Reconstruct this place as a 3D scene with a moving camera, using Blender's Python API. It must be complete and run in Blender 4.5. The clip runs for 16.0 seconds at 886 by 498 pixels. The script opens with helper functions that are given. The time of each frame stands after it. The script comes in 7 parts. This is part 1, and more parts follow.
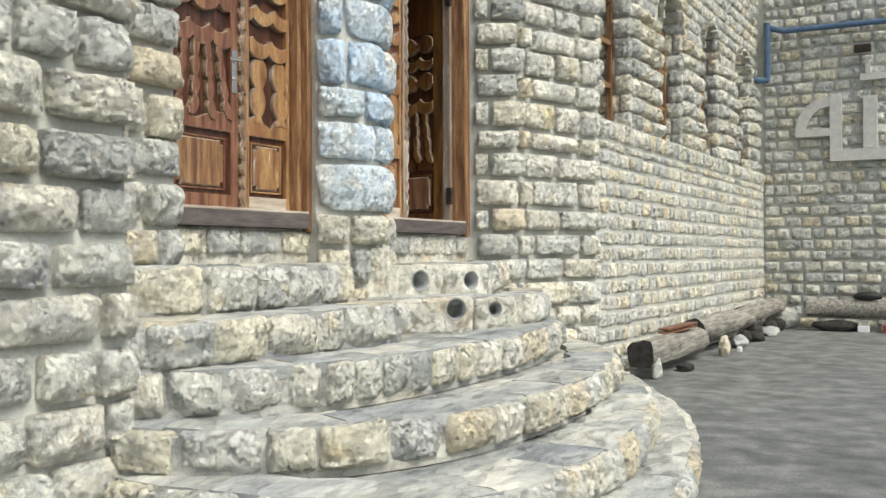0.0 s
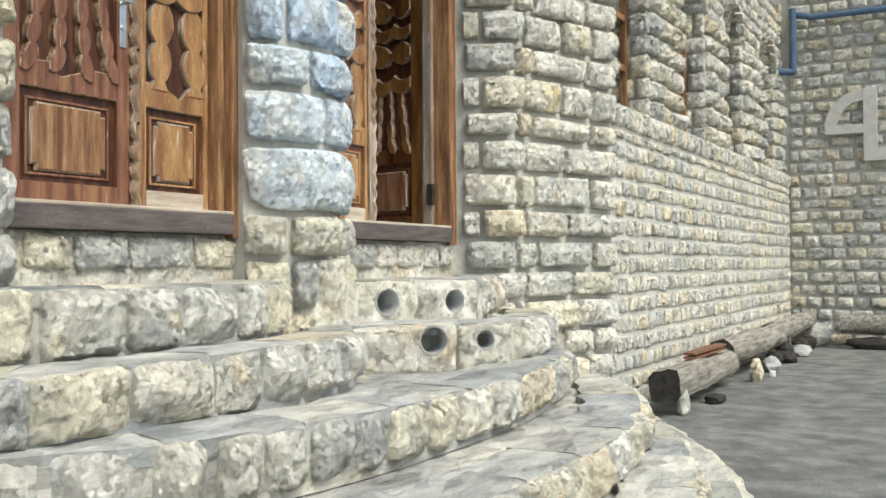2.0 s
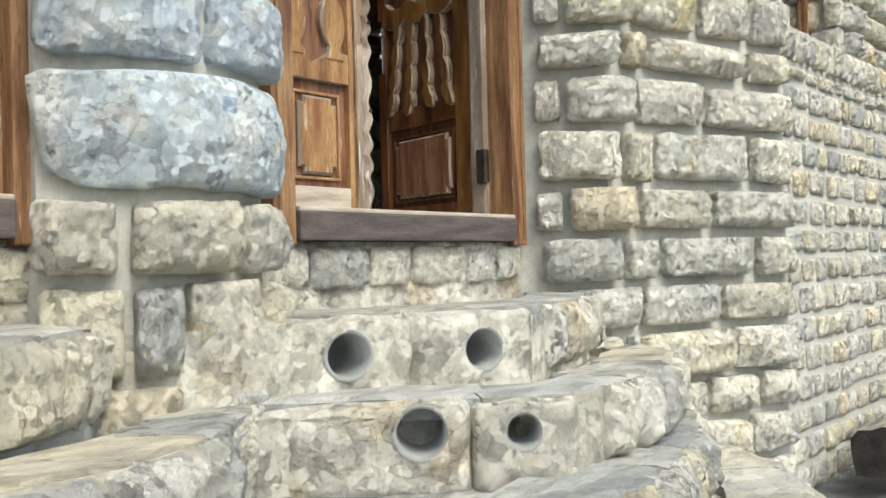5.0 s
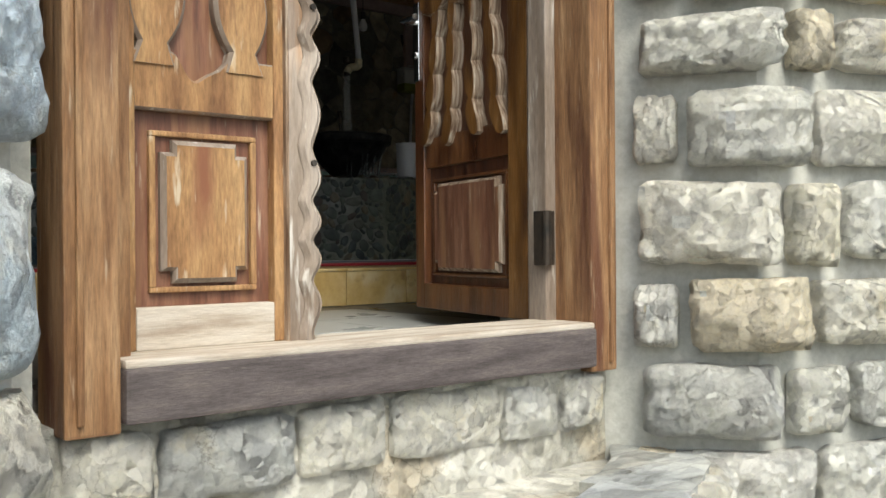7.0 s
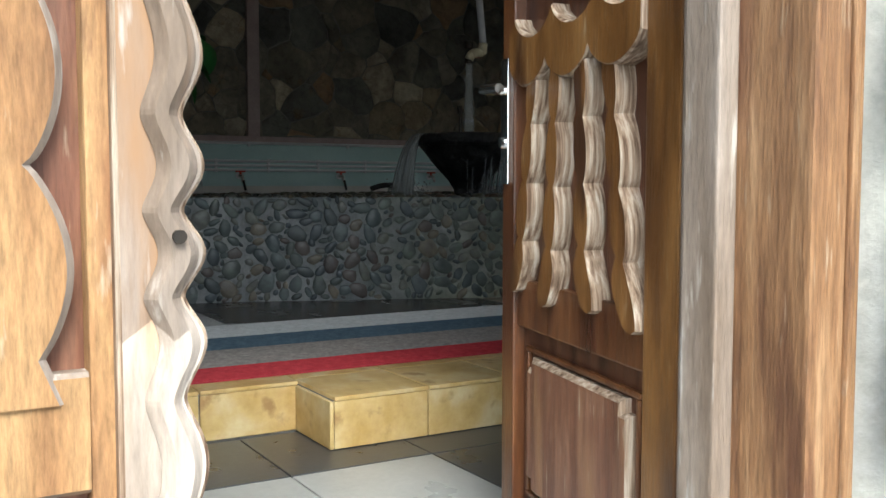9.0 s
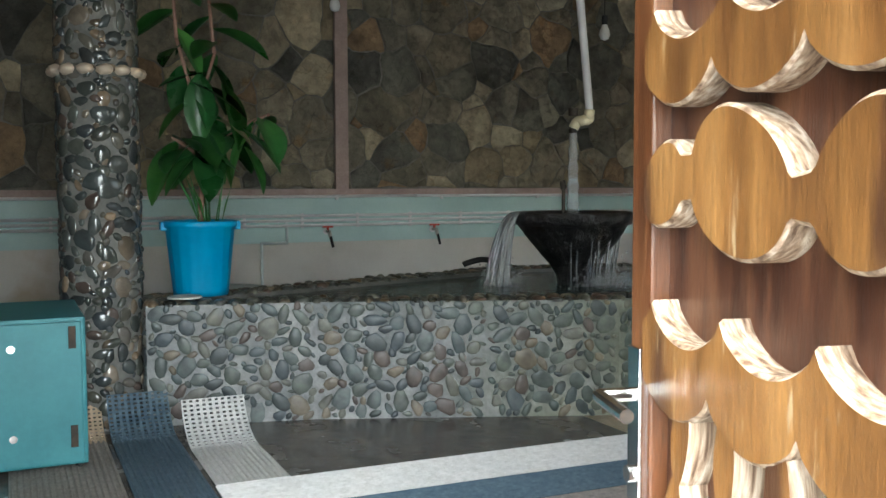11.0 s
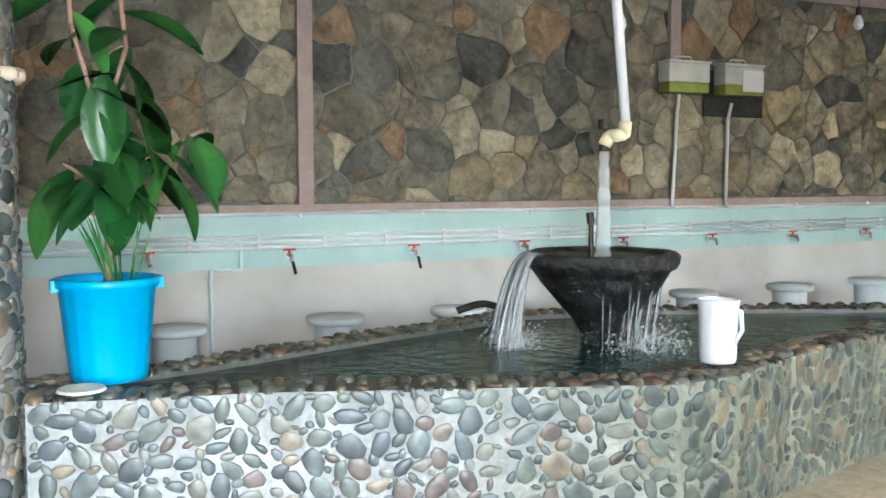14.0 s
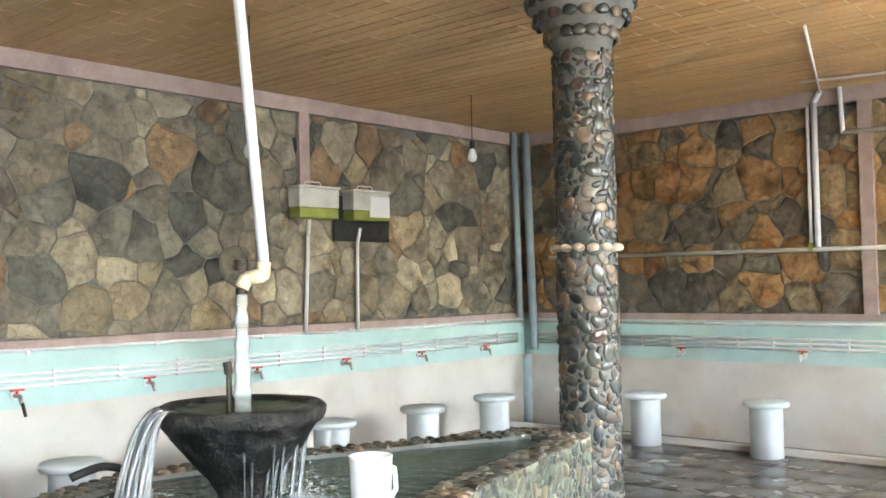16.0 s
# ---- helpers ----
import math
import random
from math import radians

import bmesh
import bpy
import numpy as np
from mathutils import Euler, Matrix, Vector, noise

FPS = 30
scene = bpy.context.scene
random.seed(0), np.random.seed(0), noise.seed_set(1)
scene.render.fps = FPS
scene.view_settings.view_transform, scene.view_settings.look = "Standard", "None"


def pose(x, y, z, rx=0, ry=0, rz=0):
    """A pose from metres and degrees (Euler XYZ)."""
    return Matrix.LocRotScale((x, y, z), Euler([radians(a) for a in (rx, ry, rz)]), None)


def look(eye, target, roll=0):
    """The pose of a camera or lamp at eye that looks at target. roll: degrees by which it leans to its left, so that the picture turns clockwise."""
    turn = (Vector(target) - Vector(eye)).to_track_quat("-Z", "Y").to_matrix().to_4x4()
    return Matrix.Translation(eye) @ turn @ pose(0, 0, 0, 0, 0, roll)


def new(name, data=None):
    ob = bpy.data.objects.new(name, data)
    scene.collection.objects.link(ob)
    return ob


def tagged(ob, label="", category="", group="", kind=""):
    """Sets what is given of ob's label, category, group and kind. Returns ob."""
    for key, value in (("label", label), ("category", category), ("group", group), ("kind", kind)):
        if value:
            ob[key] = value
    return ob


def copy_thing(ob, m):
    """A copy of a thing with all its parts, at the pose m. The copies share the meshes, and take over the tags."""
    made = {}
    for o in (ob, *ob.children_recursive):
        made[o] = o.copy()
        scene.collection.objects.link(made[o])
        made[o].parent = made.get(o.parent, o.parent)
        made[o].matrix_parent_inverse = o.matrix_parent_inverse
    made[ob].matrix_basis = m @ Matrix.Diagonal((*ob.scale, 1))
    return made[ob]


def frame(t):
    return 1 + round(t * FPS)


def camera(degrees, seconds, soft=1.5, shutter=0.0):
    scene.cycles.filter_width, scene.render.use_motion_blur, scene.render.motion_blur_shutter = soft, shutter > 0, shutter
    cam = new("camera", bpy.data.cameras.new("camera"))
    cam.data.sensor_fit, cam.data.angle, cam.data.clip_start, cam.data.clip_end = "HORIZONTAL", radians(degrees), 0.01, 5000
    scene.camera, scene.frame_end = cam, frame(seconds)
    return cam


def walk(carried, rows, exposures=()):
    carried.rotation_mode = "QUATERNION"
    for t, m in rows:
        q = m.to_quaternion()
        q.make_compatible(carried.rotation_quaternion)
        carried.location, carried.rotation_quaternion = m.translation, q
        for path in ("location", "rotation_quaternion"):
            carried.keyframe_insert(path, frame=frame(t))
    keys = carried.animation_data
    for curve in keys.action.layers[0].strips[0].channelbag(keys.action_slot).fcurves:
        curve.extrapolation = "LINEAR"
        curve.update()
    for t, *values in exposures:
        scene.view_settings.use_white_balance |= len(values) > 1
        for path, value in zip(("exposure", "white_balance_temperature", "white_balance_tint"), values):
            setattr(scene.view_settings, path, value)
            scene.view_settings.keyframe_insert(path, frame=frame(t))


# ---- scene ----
cam = camera(49.5, 16.0)
METRES, EYE, TILT, LEAN, TURN = 9.0, 1.17, 0.0, 0.0, 29.6
ROWS = [
    (0.0, 0.0, 0.0, 0.0, 0.0, 0.38, 0.25),
    (0.5, 0.0032, 0.0351, -0.0004, -0.02, 0.5, 0.26),
    (1.0, 0.0089, 0.074, 0.0023, 0.07, 0.66, 0.36),
    (1.5, 0.0092, 0.1199, 0.0031, 0.1, 0.82, 0.39),
    (2.0, 0.0151, 0.1634, 0.0025, 0.1, 0.92, 0.39),
    (2.5, 0.0227, 0.2076, 0.0045, 0.22, 1.03, 0.48),
    (3.0, 0.0252, 0.2534, 0.006, 0.32, 1.12, 0.51),
    (3.5, 0.033, 0.2929, 0.0062, 2.42, 0.58, 0.96),
    (6.0, 0.0734, 0.4954, 0.0155, 15.24, 1.18, 0.85),
    (6.5, 0.073, 0.5373, 0.0326, 17.92, 0.48, 0.56),
    (7.0, 0.0714, 0.5812, 0.0487, 20.78, -0.07, 0.39),
    (7.5, 0.061, 0.6131, 0.0588, 21.37, 0.12, 0.37),
    (8.0, 0.0518, 0.6382, 0.0771, 22.72, -0.66, 0.21),
    (8.5, 0.0462, 0.6745, 0.085, 27.3, -3.24, 0.14),
    (9.0, 0.0397, 0.6974, 0.1053, 30.01, -3.87, -0.03),
    (9.5, 0.0237, 0.7232, 0.1118, 30.74, -3.95, -0.05),
    (10.0, 0.0135, 0.7369, 0.1319, 33.09, -4.15, 0.01),
    (12.5, -0.0334, 0.8124, 0.1605, 37.07, -3.38, 0.23),
    (13.0, -0.0573, 0.8295, 0.1645, 36.92, -3.36, 0.15),
    (13.5, -0.0697, 0.84, 0.174, 36.57, -3.34, 0.09),
    (14.0, -0.0831, 0.8607, 0.1733, 34.09, -4.25, 0.12),
    (14.5, -0.0954, 0.8792, 0.1775, 27.78, -4.37, 0.23),
    (15.0, -0.1026, 0.8866, 0.1835, 22.17, -1.73, 0.58),
    (15.5, -0.1041, 0.8898, 0.1859, 17.23, 0.64, 0.98),
    (16.0, -0.1022, 0.8907, 0.1873, 12.09, 2.15, 1.1),
]
EXPOSURES = [(0.0, 0.32, 6500, 3), (3.5, 0.42, 6500, 3), (5.8, 0.4, 6500, 3), (7.2, 0.6, 6450, 3), (8.0, 0.58, 6450, 3), (8.5, 1.0, 6200, 2), (9.0, 1.55, 5950, 2), (10.0, 2.65, 6050, 1), (11.2, 3.8, 6200, 1), (12.3, 5.1, 6300, 2), (13.0, 5.15, 6050, 2), (13.5, 5.2, 5950, 2), (14.5, 5.6, 5900, 3), (15.0, 5.9, 5950, 3), (16.0, 5.95, 6100, 4)]
walk(cam, [(t, pose(0, 0, EYE, TILT, LEAN, TURN) @ pose(METRES * x, METRES * y, METRES * z, 90 + pitch, roll, yaw)) for t, x, y, z, yaw, pitch, roll in ROWS], EXPOSURES)

# ---- world, sun, large lights ----
SUN_ELEV, SUN_AZ = 52.0, 107.0
world = bpy.data.worlds.new("sky")
scene.world = world
world.use_nodes = True
_wn = world.node_tree.nodes
_sky = _wn.new("ShaderNodeTexSky")
_sky.sky_type, _sky.sun_disc = "NISHITA", False
_sky.sun_elevation, _sky.sun_rotation = radians(SUN_ELEV), radians(SUN_AZ)
_sky.air_density, _sky.dust_density = 1.0, 4.0
_wn["Background"].inputs["Strength"].default_value = 0.145
world.node_tree.links.new(_sky.outputs[0], _wn["Background"].inputs["Color"])
sun = new("sun", bpy.data.lights.new("sun", "SUN"))
sun.data.energy, sun.data.angle, sun.data.color = 1.9, radians(28), (1.0, 0.97, 0.92)
sun.matrix_world = look((6, -1.8, 8), (0, 0, 0))

# daylight standing in the arched windows
for _y0, _y1 in ((8.72, 9.70), (10.72, 11.62), (12.55, 13.42), (14.55, 15.42)):
    _a = new("window_daylight", bpy.data.lights.new("window_daylight", "AREA"))
    _a.data.shape, _a.data.size, _a.data.size_y, _a.data.energy, _a.data.color = "RECTANGLE", 0.78, 1.5, 0.62, (0.96, 0.98, 1.0)
    _a.matrix_world = look((-3.72, (_y0 + _y1) / 2, 3.25), (-6.0, (_y0 + _y1) / 2, 3.25))

# daylight standing in the open doorway
_a = new("door_daylight", bpy.data.lights.new("door_daylight", "AREA"))
_a.data.shape, _a.data.size, _a.data.size_y, _a.data.energy, _a.data.color = "RECTANGLE", 0.5, 1.9, 2.7, (0.93, 0.97, 1.0)
_a.data.spread = radians(110)
_a.matrix_world = look((-3.74, 6.1, 2.5), (-6.5, 6.9, 1.4))


# ---- small building blocks ----
def finish(bm, name, material, parent=None, smooth=False):
    me = bpy.data.meshes.new(name)
    bmesh.ops.recalc_face_normals(bm, faces=bm.faces)
    bm.to_mesh(me)
    bm.free()
    for m in material if isinstance(material, (list, tuple)) else [material]:
        me.materials.append(m)
    if smooth:
        me.polygons.foreach_set("use_smooth", [True] * len(me.polygons))
    ob = new(name, me)
    if parent:
        ob.parent = parent
    return ob


def part(name, bm, material, parent, label="", smooth=False):
    ob = finish(bm, name, material, parent, smooth)
    return tagged(ob, label)


def structure(name, bm, material, label, category, smooth=False):
    return tagged(finish(bm, name, material, None, smooth), label, category, "", "structure")


def empty(name, label, category, at=(0, 0, 0), group="", kind="", rz=0):
    ob = new(name)
    ob.matrix_world = pose(*at, 0, 0, rz)
    ob.empty_display_size = 0.1
    return tagged(ob, label, category, group, kind)


def box(bm, a, b, bevel=0.0, mat=0):
    c = [(a[i] + b[i]) / 2 for i in range(3)]
    s = [abs(b[i] - a[i]) for i in range(3)]
    r = bmesh.ops.create_cube(bm, size=1, matrix=Matrix.LocRotScale(c, None, s))
    vs = r["verts"]
    if bevel:
        es = list({e for v in vs for e in v.link_edges})
        q = bmesh.ops.bevel(bm, geom=es, offset=bevel, segments=2, profile=0.6, affect="EDGES")
    if mat:
        for f in {f for v in vs if v.is_valid for f in v.link_faces}:
            f.material_index = mat
    return vs


def cyl(bm, p, q, r, r2=None, n=16, caps=True):
    p, q = Vector(p), Vector(q)
    d = q - p
    m = Matrix.Translation((p + q) / 2) @ d.to_track_quat("Z", "Y").to_matrix().to_4x4()
    return bmesh.ops.create_cone(bm, cap_ends=caps, segments=n, radius1=r, radius2=r if r2 is None else r2, depth=d.length, matrix=m)["verts"]


def ball(bm, c, r, sub=2, scale=(1, 1, 1)):
    return bmesh.ops.create_icosphere(bm, subdivisions=sub, radius=r, matrix=Matrix.LocRotScale(c, None, scale))["verts"]


def sweep(bm, pts, r, n=8, closed=False):
    """One smooth round hose along a line of points."""
    pts = [Vector(p) for p in pts]
    rings, k = [], len(pts)
    for i, p in enumerate(pts):
        a = pts[(i - 1) % k] if closed or i else p
        b = pts[(i + 1) % k] if closed or i < k - 1 else p
        m = (b - a).to_track_quat("Z", "Y").to_matrix()
        rings.append([bm.verts.new(p + m @ Vector((r * math.cos(2 * math.pi * j / n), r * math.sin(2 * math.pi * j / n), 0))) for j in range(n)])
    for A, B in zip(rings, rings[1:] + (rings[:1] if closed else [])):
        for j in range(n):
            bm.faces.new((A[j], A[(j + 1) % n], B[(j + 1) % n], B[j]))
    if not closed:
        bm.faces.new(rings[0][::-1])
        bm.faces.new(rings[-1])


def tube(bm, pts, r, n=10):
    for p, q in zip(pts, pts[1:]):
        cyl(bm, p, q, r, n=n)
    for p in pts[1:-1]:
        ball(bm, p, r * 1.02, 1)


def lathe(bm, profile, n=24, centre=(0, 0)):
    rings = []
    for r, z in profile:
        rings.append([bm.verts.new((centre[0] + r * math.cos(2 * math.pi * i / n), centre[1] + r * math.sin(2 * math.pi * i / n), z)) for i in range(n)])
    for a, b in zip(rings, rings[1:]):
        for i in range(n):
            bm.faces.new((a[i], a[(i + 1) % n], b[(i + 1) % n], b[i]))
    return rings


def prism(bm, outline, z0, z1):
    """An upright block over a plan outline of (x, y)."""
    lo = [bm.verts.new((x, y, z0)) for x, y in outline]
    hi = [bm.verts.new((x, y, z1)) for x, y in outline]
    n = len(outline)
    for i in range(n):
        bm.faces.new((lo[i], lo[(i + 1) % n], hi[(i + 1) % n], hi[i]))
    bm.faces.new(hi)
    bm.faces.new(lo[::-1])


# ---- materials ----
def material(name, colours, rough=0.8, scale=6.0, bump=0.3, metal=0.0, fine=60.0, vary=0.0, tints=(), spec=0.4, coords="Object", stretch=(1, 1, 1), detail=8.0, bump_size=0.01, stain=None, transmission=0.0, coat=0.0):
    """Noise-mixed colours with fine grain, optional tints chosen piece by piece, and relief."""
    m = bpy.data.materials.new(name)
    m.use_nodes = True
    nt = m.node_tree
    nd, lk = nt.nodes, nt.links
    b = nd["Principled BSDF"]
    tc = nd.new("ShaderNodeTexCoord")
    mp = nd.new("ShaderNodeMapping")
    mp.inputs["Scale"].default_value = stretch
    geo = nd.new("ShaderNodeNewGeometry")
    lk.new(geo.outputs["Position"] if coords == "World" else tc.outputs[coords], mp.inputs["Vector"])
    n1 = nd.new("ShaderNodeTexNoise")
    n1.inputs["Scale"].default_value, n1.inputs["Detail"].default_value = scale, detail
    n2 = nd.new("ShaderNodeTexNoise")
    n2.inputs["Scale"].default_value, n2.inputs["Detail"].default_value, n2.inputs["Roughness"].default_value = fine, 10, 0.68
    info = nd.new("ShaderNodeObjectInfo")
    add = nd.new("ShaderNodeVectorMath")
    add.operation = "ADD"
    sc = nd.new("ShaderNodeMath")
    sc.operation = "MULTIPLY"
    sc.inputs[1].default_value = 37.0
    lk.new(info.outputs["Random"], sc.inputs[0])
    lk.new(mp.outputs[0], add.inputs[0])
    lk.new(sc.outputs[0], add.inputs[1])
    for n in (n1, n2):
        lk.new(add.outputs[0], n.inputs["Vector"])
    ramp = nd.new("ShaderNodeValToRGB")
    el = ramp.color_ramp.elements
    k = len(colours)
    el[0].position, el[1].position = 0.32, 0.68
    while len(el) < k:
        el.new(0.5)
    for i, c in enumerate(colours):
        el[i].position = 0.32 + 0.36 * i / max(1, k - 1)
        el[i].color = (*c, 1)
    lk.new(n1.outputs["Fac"], ramp.inputs[0])
    out = ramp.outputs[0]
    if tints:
        tr = nd.new("ShaderNodeValToRGB")
        tr.color_ramp.interpolation = "CONSTANT"
        te = tr.color_ramp.elements
        while len(te) < len(tints):
            te.new(0.5)
        for i, c in enumerate(tints):
            te[i].position = i / len(tints)
            te[i].color = (*c, 1)
        isl = nd.new("ShaderNodeMath")
        isl.operation = "ADD"
        fr = nd.new("ShaderNodeMath")
        fr.operation = "FRACT"
        lk.new(info.outputs["Random"], isl.inputs[0])
        lk.new(geo.outputs["Random Per Island"], isl.inputs[1])
        lk.new(isl.outputs[0], fr.inputs[0])
        lk.new(fr.outputs[0], tr.inputs[0])
        mx = nd.new("ShaderNodeMixRGB")
        mx.blend_type = "MULTIPLY"
        mx.inputs[0].default_value = 1.0
        lk.new(out, mx.inputs[1])
        lk.new(tr.outputs[0], mx.inputs[2])
        out = mx.outputs[0]
    gr = nd.new("ShaderNodeMixRGB")
    gr.blend_type = "OVERLAY"
    gr.inputs[0].default_value = 0.35 if not vary else vary
    lk.new(out, gr.inputs[1])
    lk.new(n2.outputs["Fac"], gr.inputs[2])
    out = gr.outputs[0]
    for colour, size, cut in (stain if stain and isinstance(stain[0][0], tuple) else ((stain,) if stain else ())):
        n3 = nd.new("ShaderNodeTexNoise")
        n3.inputs["Scale"].default_value, n3.inputs["Detail"].default_value = size, 6
        lk.new(add.outputs[0], n3.inputs["Vector"])
        r3 = nd.new("ShaderNodeValToRGB")
        r3.color_ramp.elements[0].position, r3.color_ramp.elements[1].position = cut, cut + 0.1
        lk.new(n3.outputs["Fac"], r3.inputs[0])
        ms = nd.new("ShaderNodeMixRGB")
        lk.new(r3.outputs[0], ms.inputs[0])
        lk.new(out, ms.inputs[1])
        ms.inputs[2].default_value = (*colour, 1)
        out = ms.outputs[0]
    lk.new(out, b.inputs["Base Color"])
    b.inputs["Metallic"].default_value = metal
    b.inputs["Specular IOR Level"].default_value = spec
    b.inputs["Coat Weight"].default_value = coat
    b.inputs["Transmission Weight"].default_value = transmission
    rr = nd.new("ShaderNodeMapRange")
    rr.inputs["To Min"].default_value, rr.inputs["To Max"].default_value = max(0.02, rough - 0.12), min(1, rough + 0.12)
    lk.new(n1.outputs["Fac"], rr.inputs["Value"])
    lk.new(rr.outputs[0], b.inputs["Roughness"])
    if bump:
        mixh = nd.new("ShaderNodeMath")
        mixh.operation = "MULTIPLY_ADD"
        mixh.inputs[1].default_value = 0.45
        lk.new(n2.outputs["Fac"], mixh.inputs[0])
        lk.new(n1.outputs["Fac"], mixh.inputs[2])
        bp = nd.new("ShaderNodeBump")
        bp.inputs["Strength"].default_value, bp.inputs["Distance"].default_value = bump, bump_size
        lk.new(mixh.outputs[0], bp.inputs["Height"])
        lk.new(bp.outputs[0], b.inputs["Normal"])
    return m


def stone_material(name, colours, patch, tints, scale=4.0, chip=24.0, relief=0.07, patch_at=0.60, dark=0.45, stretch=(1, 1, 1), rough=0.92):
    """Split stone: chipped relief, dirt and painted shade in the hollows, ochre patches, and a tint stone by stone."""
    m = bpy.data.materials.new(name)
    m.use_nodes = True
    nd, lk = m.node_tree.nodes, m.node_tree.links
    b = nd["Principled BSDF"]
    geo, info = nd.new("ShaderNodeNewGeometry"), nd.new("ShaderNodeObjectInfo")
    mp = nd.new("ShaderNodeMapping")
    mp.inputs["Scale"].default_value = stretch
    lk.new(geo.outputs["Position"], mp.inputs["Vector"])
    rnd = nd.new("ShaderNodeMath")
    rnd.operation = "ADD"
    lk.new(info.outputs["Random"], rnd.inputs[0])
    lk.new(geo.outputs["Random Per Island"], rnd.inputs[1])
    mul = nd.new("ShaderNodeMath")
    mul.operation = "MULTIPLY"
    mul.inputs[1].default_value = 41.0
    lk.new(rnd.outputs[0], mul.inputs[0])
    add = nd.new("ShaderNodeVectorMath")
    add.operation = "ADD"
    lk.new(mp.outputs[0], add.inputs[0])
    lk.new(mul.outputs[0], add.inputs[1])

    def tex(kind, sc, detail=8.0, r=0.6):
        n = nd.new(kind)
        n.inputs["Scale"].default_value = sc
        if kind == "ShaderNodeTexNoise":
            n.inputs["Detail"].default_value, n.inputs["Roughness"].default_value = detail, r
        lk.new(add.outputs[0], n.inputs["Vector"])
        return n

    big, chips, grain = tex("ShaderNodeTexNoise", scale, 6, 0.55), tex("ShaderNodeTexNoise", chip * 0.5, 12, 0.72), tex("ShaderNodeTexNoise", 110, 4, 0.7)
    warp = nd.new("ShaderNodeVectorMath")
    warp.operation = "MULTIPLY_ADD"
    warp.inputs[1].default_value = (0.03, 0.03, 0.03)
    lk.new(chips.outputs["Color"], warp.inputs[0])
    lk.new(add.outputs[0], warp.inputs[2])

    def facets(sc):
        """Tilted flakes: each cell leans its own way."""
        v = nd.new("ShaderNodeTexVoronoi")
        v.inputs["Scale"].default_value = sc
        lk.new(warp.outputs[0], v.inputs["Vector"])
        off, lean, dot = (nd.new("ShaderNodeVectorMath") for _ in range(3))
        off.operation, lean.operation, dot.operation = "SUBTRACT", "SUBTRACT", "DOT_PRODUCT"
        lk.new(warp.outputs[0], off.inputs[0])
        lk.new(v.outputs["Position"], off.inputs[1])
        lk.new(v.outputs["Color"], lean.inputs[0])
        lean.inputs[1].default_value = (0.5, 0.5, 0.5)
        lk.new(off.outputs[0], dot.inputs[0])
        lk.new(lean.outputs[0], dot.inputs[1])
        return dot.outputs["Value"], v.outputs["Color"]

    def ramp(src, stops):
        r = nd.new("ShaderNodeValToRGB")
        while len(r.color_ramp.elements) < len(stops):
            r.color_ramp.elements.new(0.5)
        for e, (p, c) in zip(r.color_ramp.elements, stops):
            e.position, e.color = p, (*c, 1)
        lk.new(src, r.inputs[0])
        return r.outputs[0]

    def mix(kind, fac, a, c):
        x = nd.new("ShaderNodeMixRGB")
        x.blend_type = kind
        if isinstance(fac, float):
            x.inputs[0].default_value = fac
        else:
            lk.new(fac, x.inputs[0])
        lk.new(a, x.inputs[1])
        if isinstance(c, tuple):
            x.inputs[2].default_value = (*c, 1)
        else:
            lk.new(c, x.inputs[2])
        return x.outputs[0]

    k = len(colours)
    col = ramp(big.outputs["Fac"], [(0.34 + 0.32 * i / (k - 1), c) for i, c in enumerate(colours)])
    spots = tex("ShaderNodeTexNoise", 3.3, 5, 0.6)
    col = mix("MIX", ramp(spots.outputs["Fac"], [(patch_at, (0, 0, 0)), (patch_at + 0.1, (0.8, 0.8, 0.8))]), col, patch)
    fr = nd.new("ShaderNodeMath")
    fr.operation = "FRACT"
    lk.new(rnd.outputs[0], fr.inputs[0])
    tint = ramp(fr.outputs[0], [(i / len(tints), t) for i, t in enumerate(tints)])
    tint.node.color_ramp.interpolation = "CONSTANT"
    col = mix("MULTIPLY", 1.0, col, tint)
    # hollows darkened in the colour too, as the relief alone shades weakly
    pits = ramp(chips.outputs["Fac"], [(0.36, (dark, dark, dark)), (0.45, (1, 1, 1)), (0.7, (1.12, 1.12, 1.1))])
    col = mix("MULTIPLY", 0.45, col, pits)
    fine = tex("ShaderNodeTexNoise", chip * 2.2, 10, 0.75)
    col = mix("MULTIPLY", 0.5, col, ramp(fine.outputs["Fac"], [(0.36, (dark, dark, dark)), (0.43, (0.97, 0.97, 0.97)), (0.66, (1.1, 1.1, 1.08))]))
    col = mix("OVERLAY", 0.3, col, grain.outputs["Fac"])
    (lean_a, tone_a), (lean_b, tone_b) = facets(chip * 0.62), facets(chip * 1.7)
    # flake tones and dark crack lines put the facets' shading into the colour
    for tone, lo in ((tone_a, 0.92), (tone_b, 0.88)):
        col = mix("MULTIPLY", 1.0, col, ramp(tone, [(0.2, (lo, lo, lo * 1.01)), (0.5, (1, 1, 1)), (0.8, (1.07, 1.07, 1.06))]))
    crack = nd.new("ShaderNodeTexVoronoi")
    crack.feature = "DISTANCE_TO_EDGE"
    crack.inputs["Scale"].default_value = chip * 0.55
    wild = nd.new("ShaderNodeVectorMath")
    wild.operation = "MULTIPLY_ADD"
    wild.inputs[1].default_value = (0.09, 0.09, 0.05)
    lk.new(chips.outputs["Color"], wild.inputs[0])
    lk.new(add.outputs[0], wild.inputs[2])
    lk.new(wild.outputs[0], crack.inputs["Vector"])
    line = ramp(crack.outputs["Distance"], [(0.0, (0.50, 0.48, 0.44)), (0.03, (1, 1, 1))])
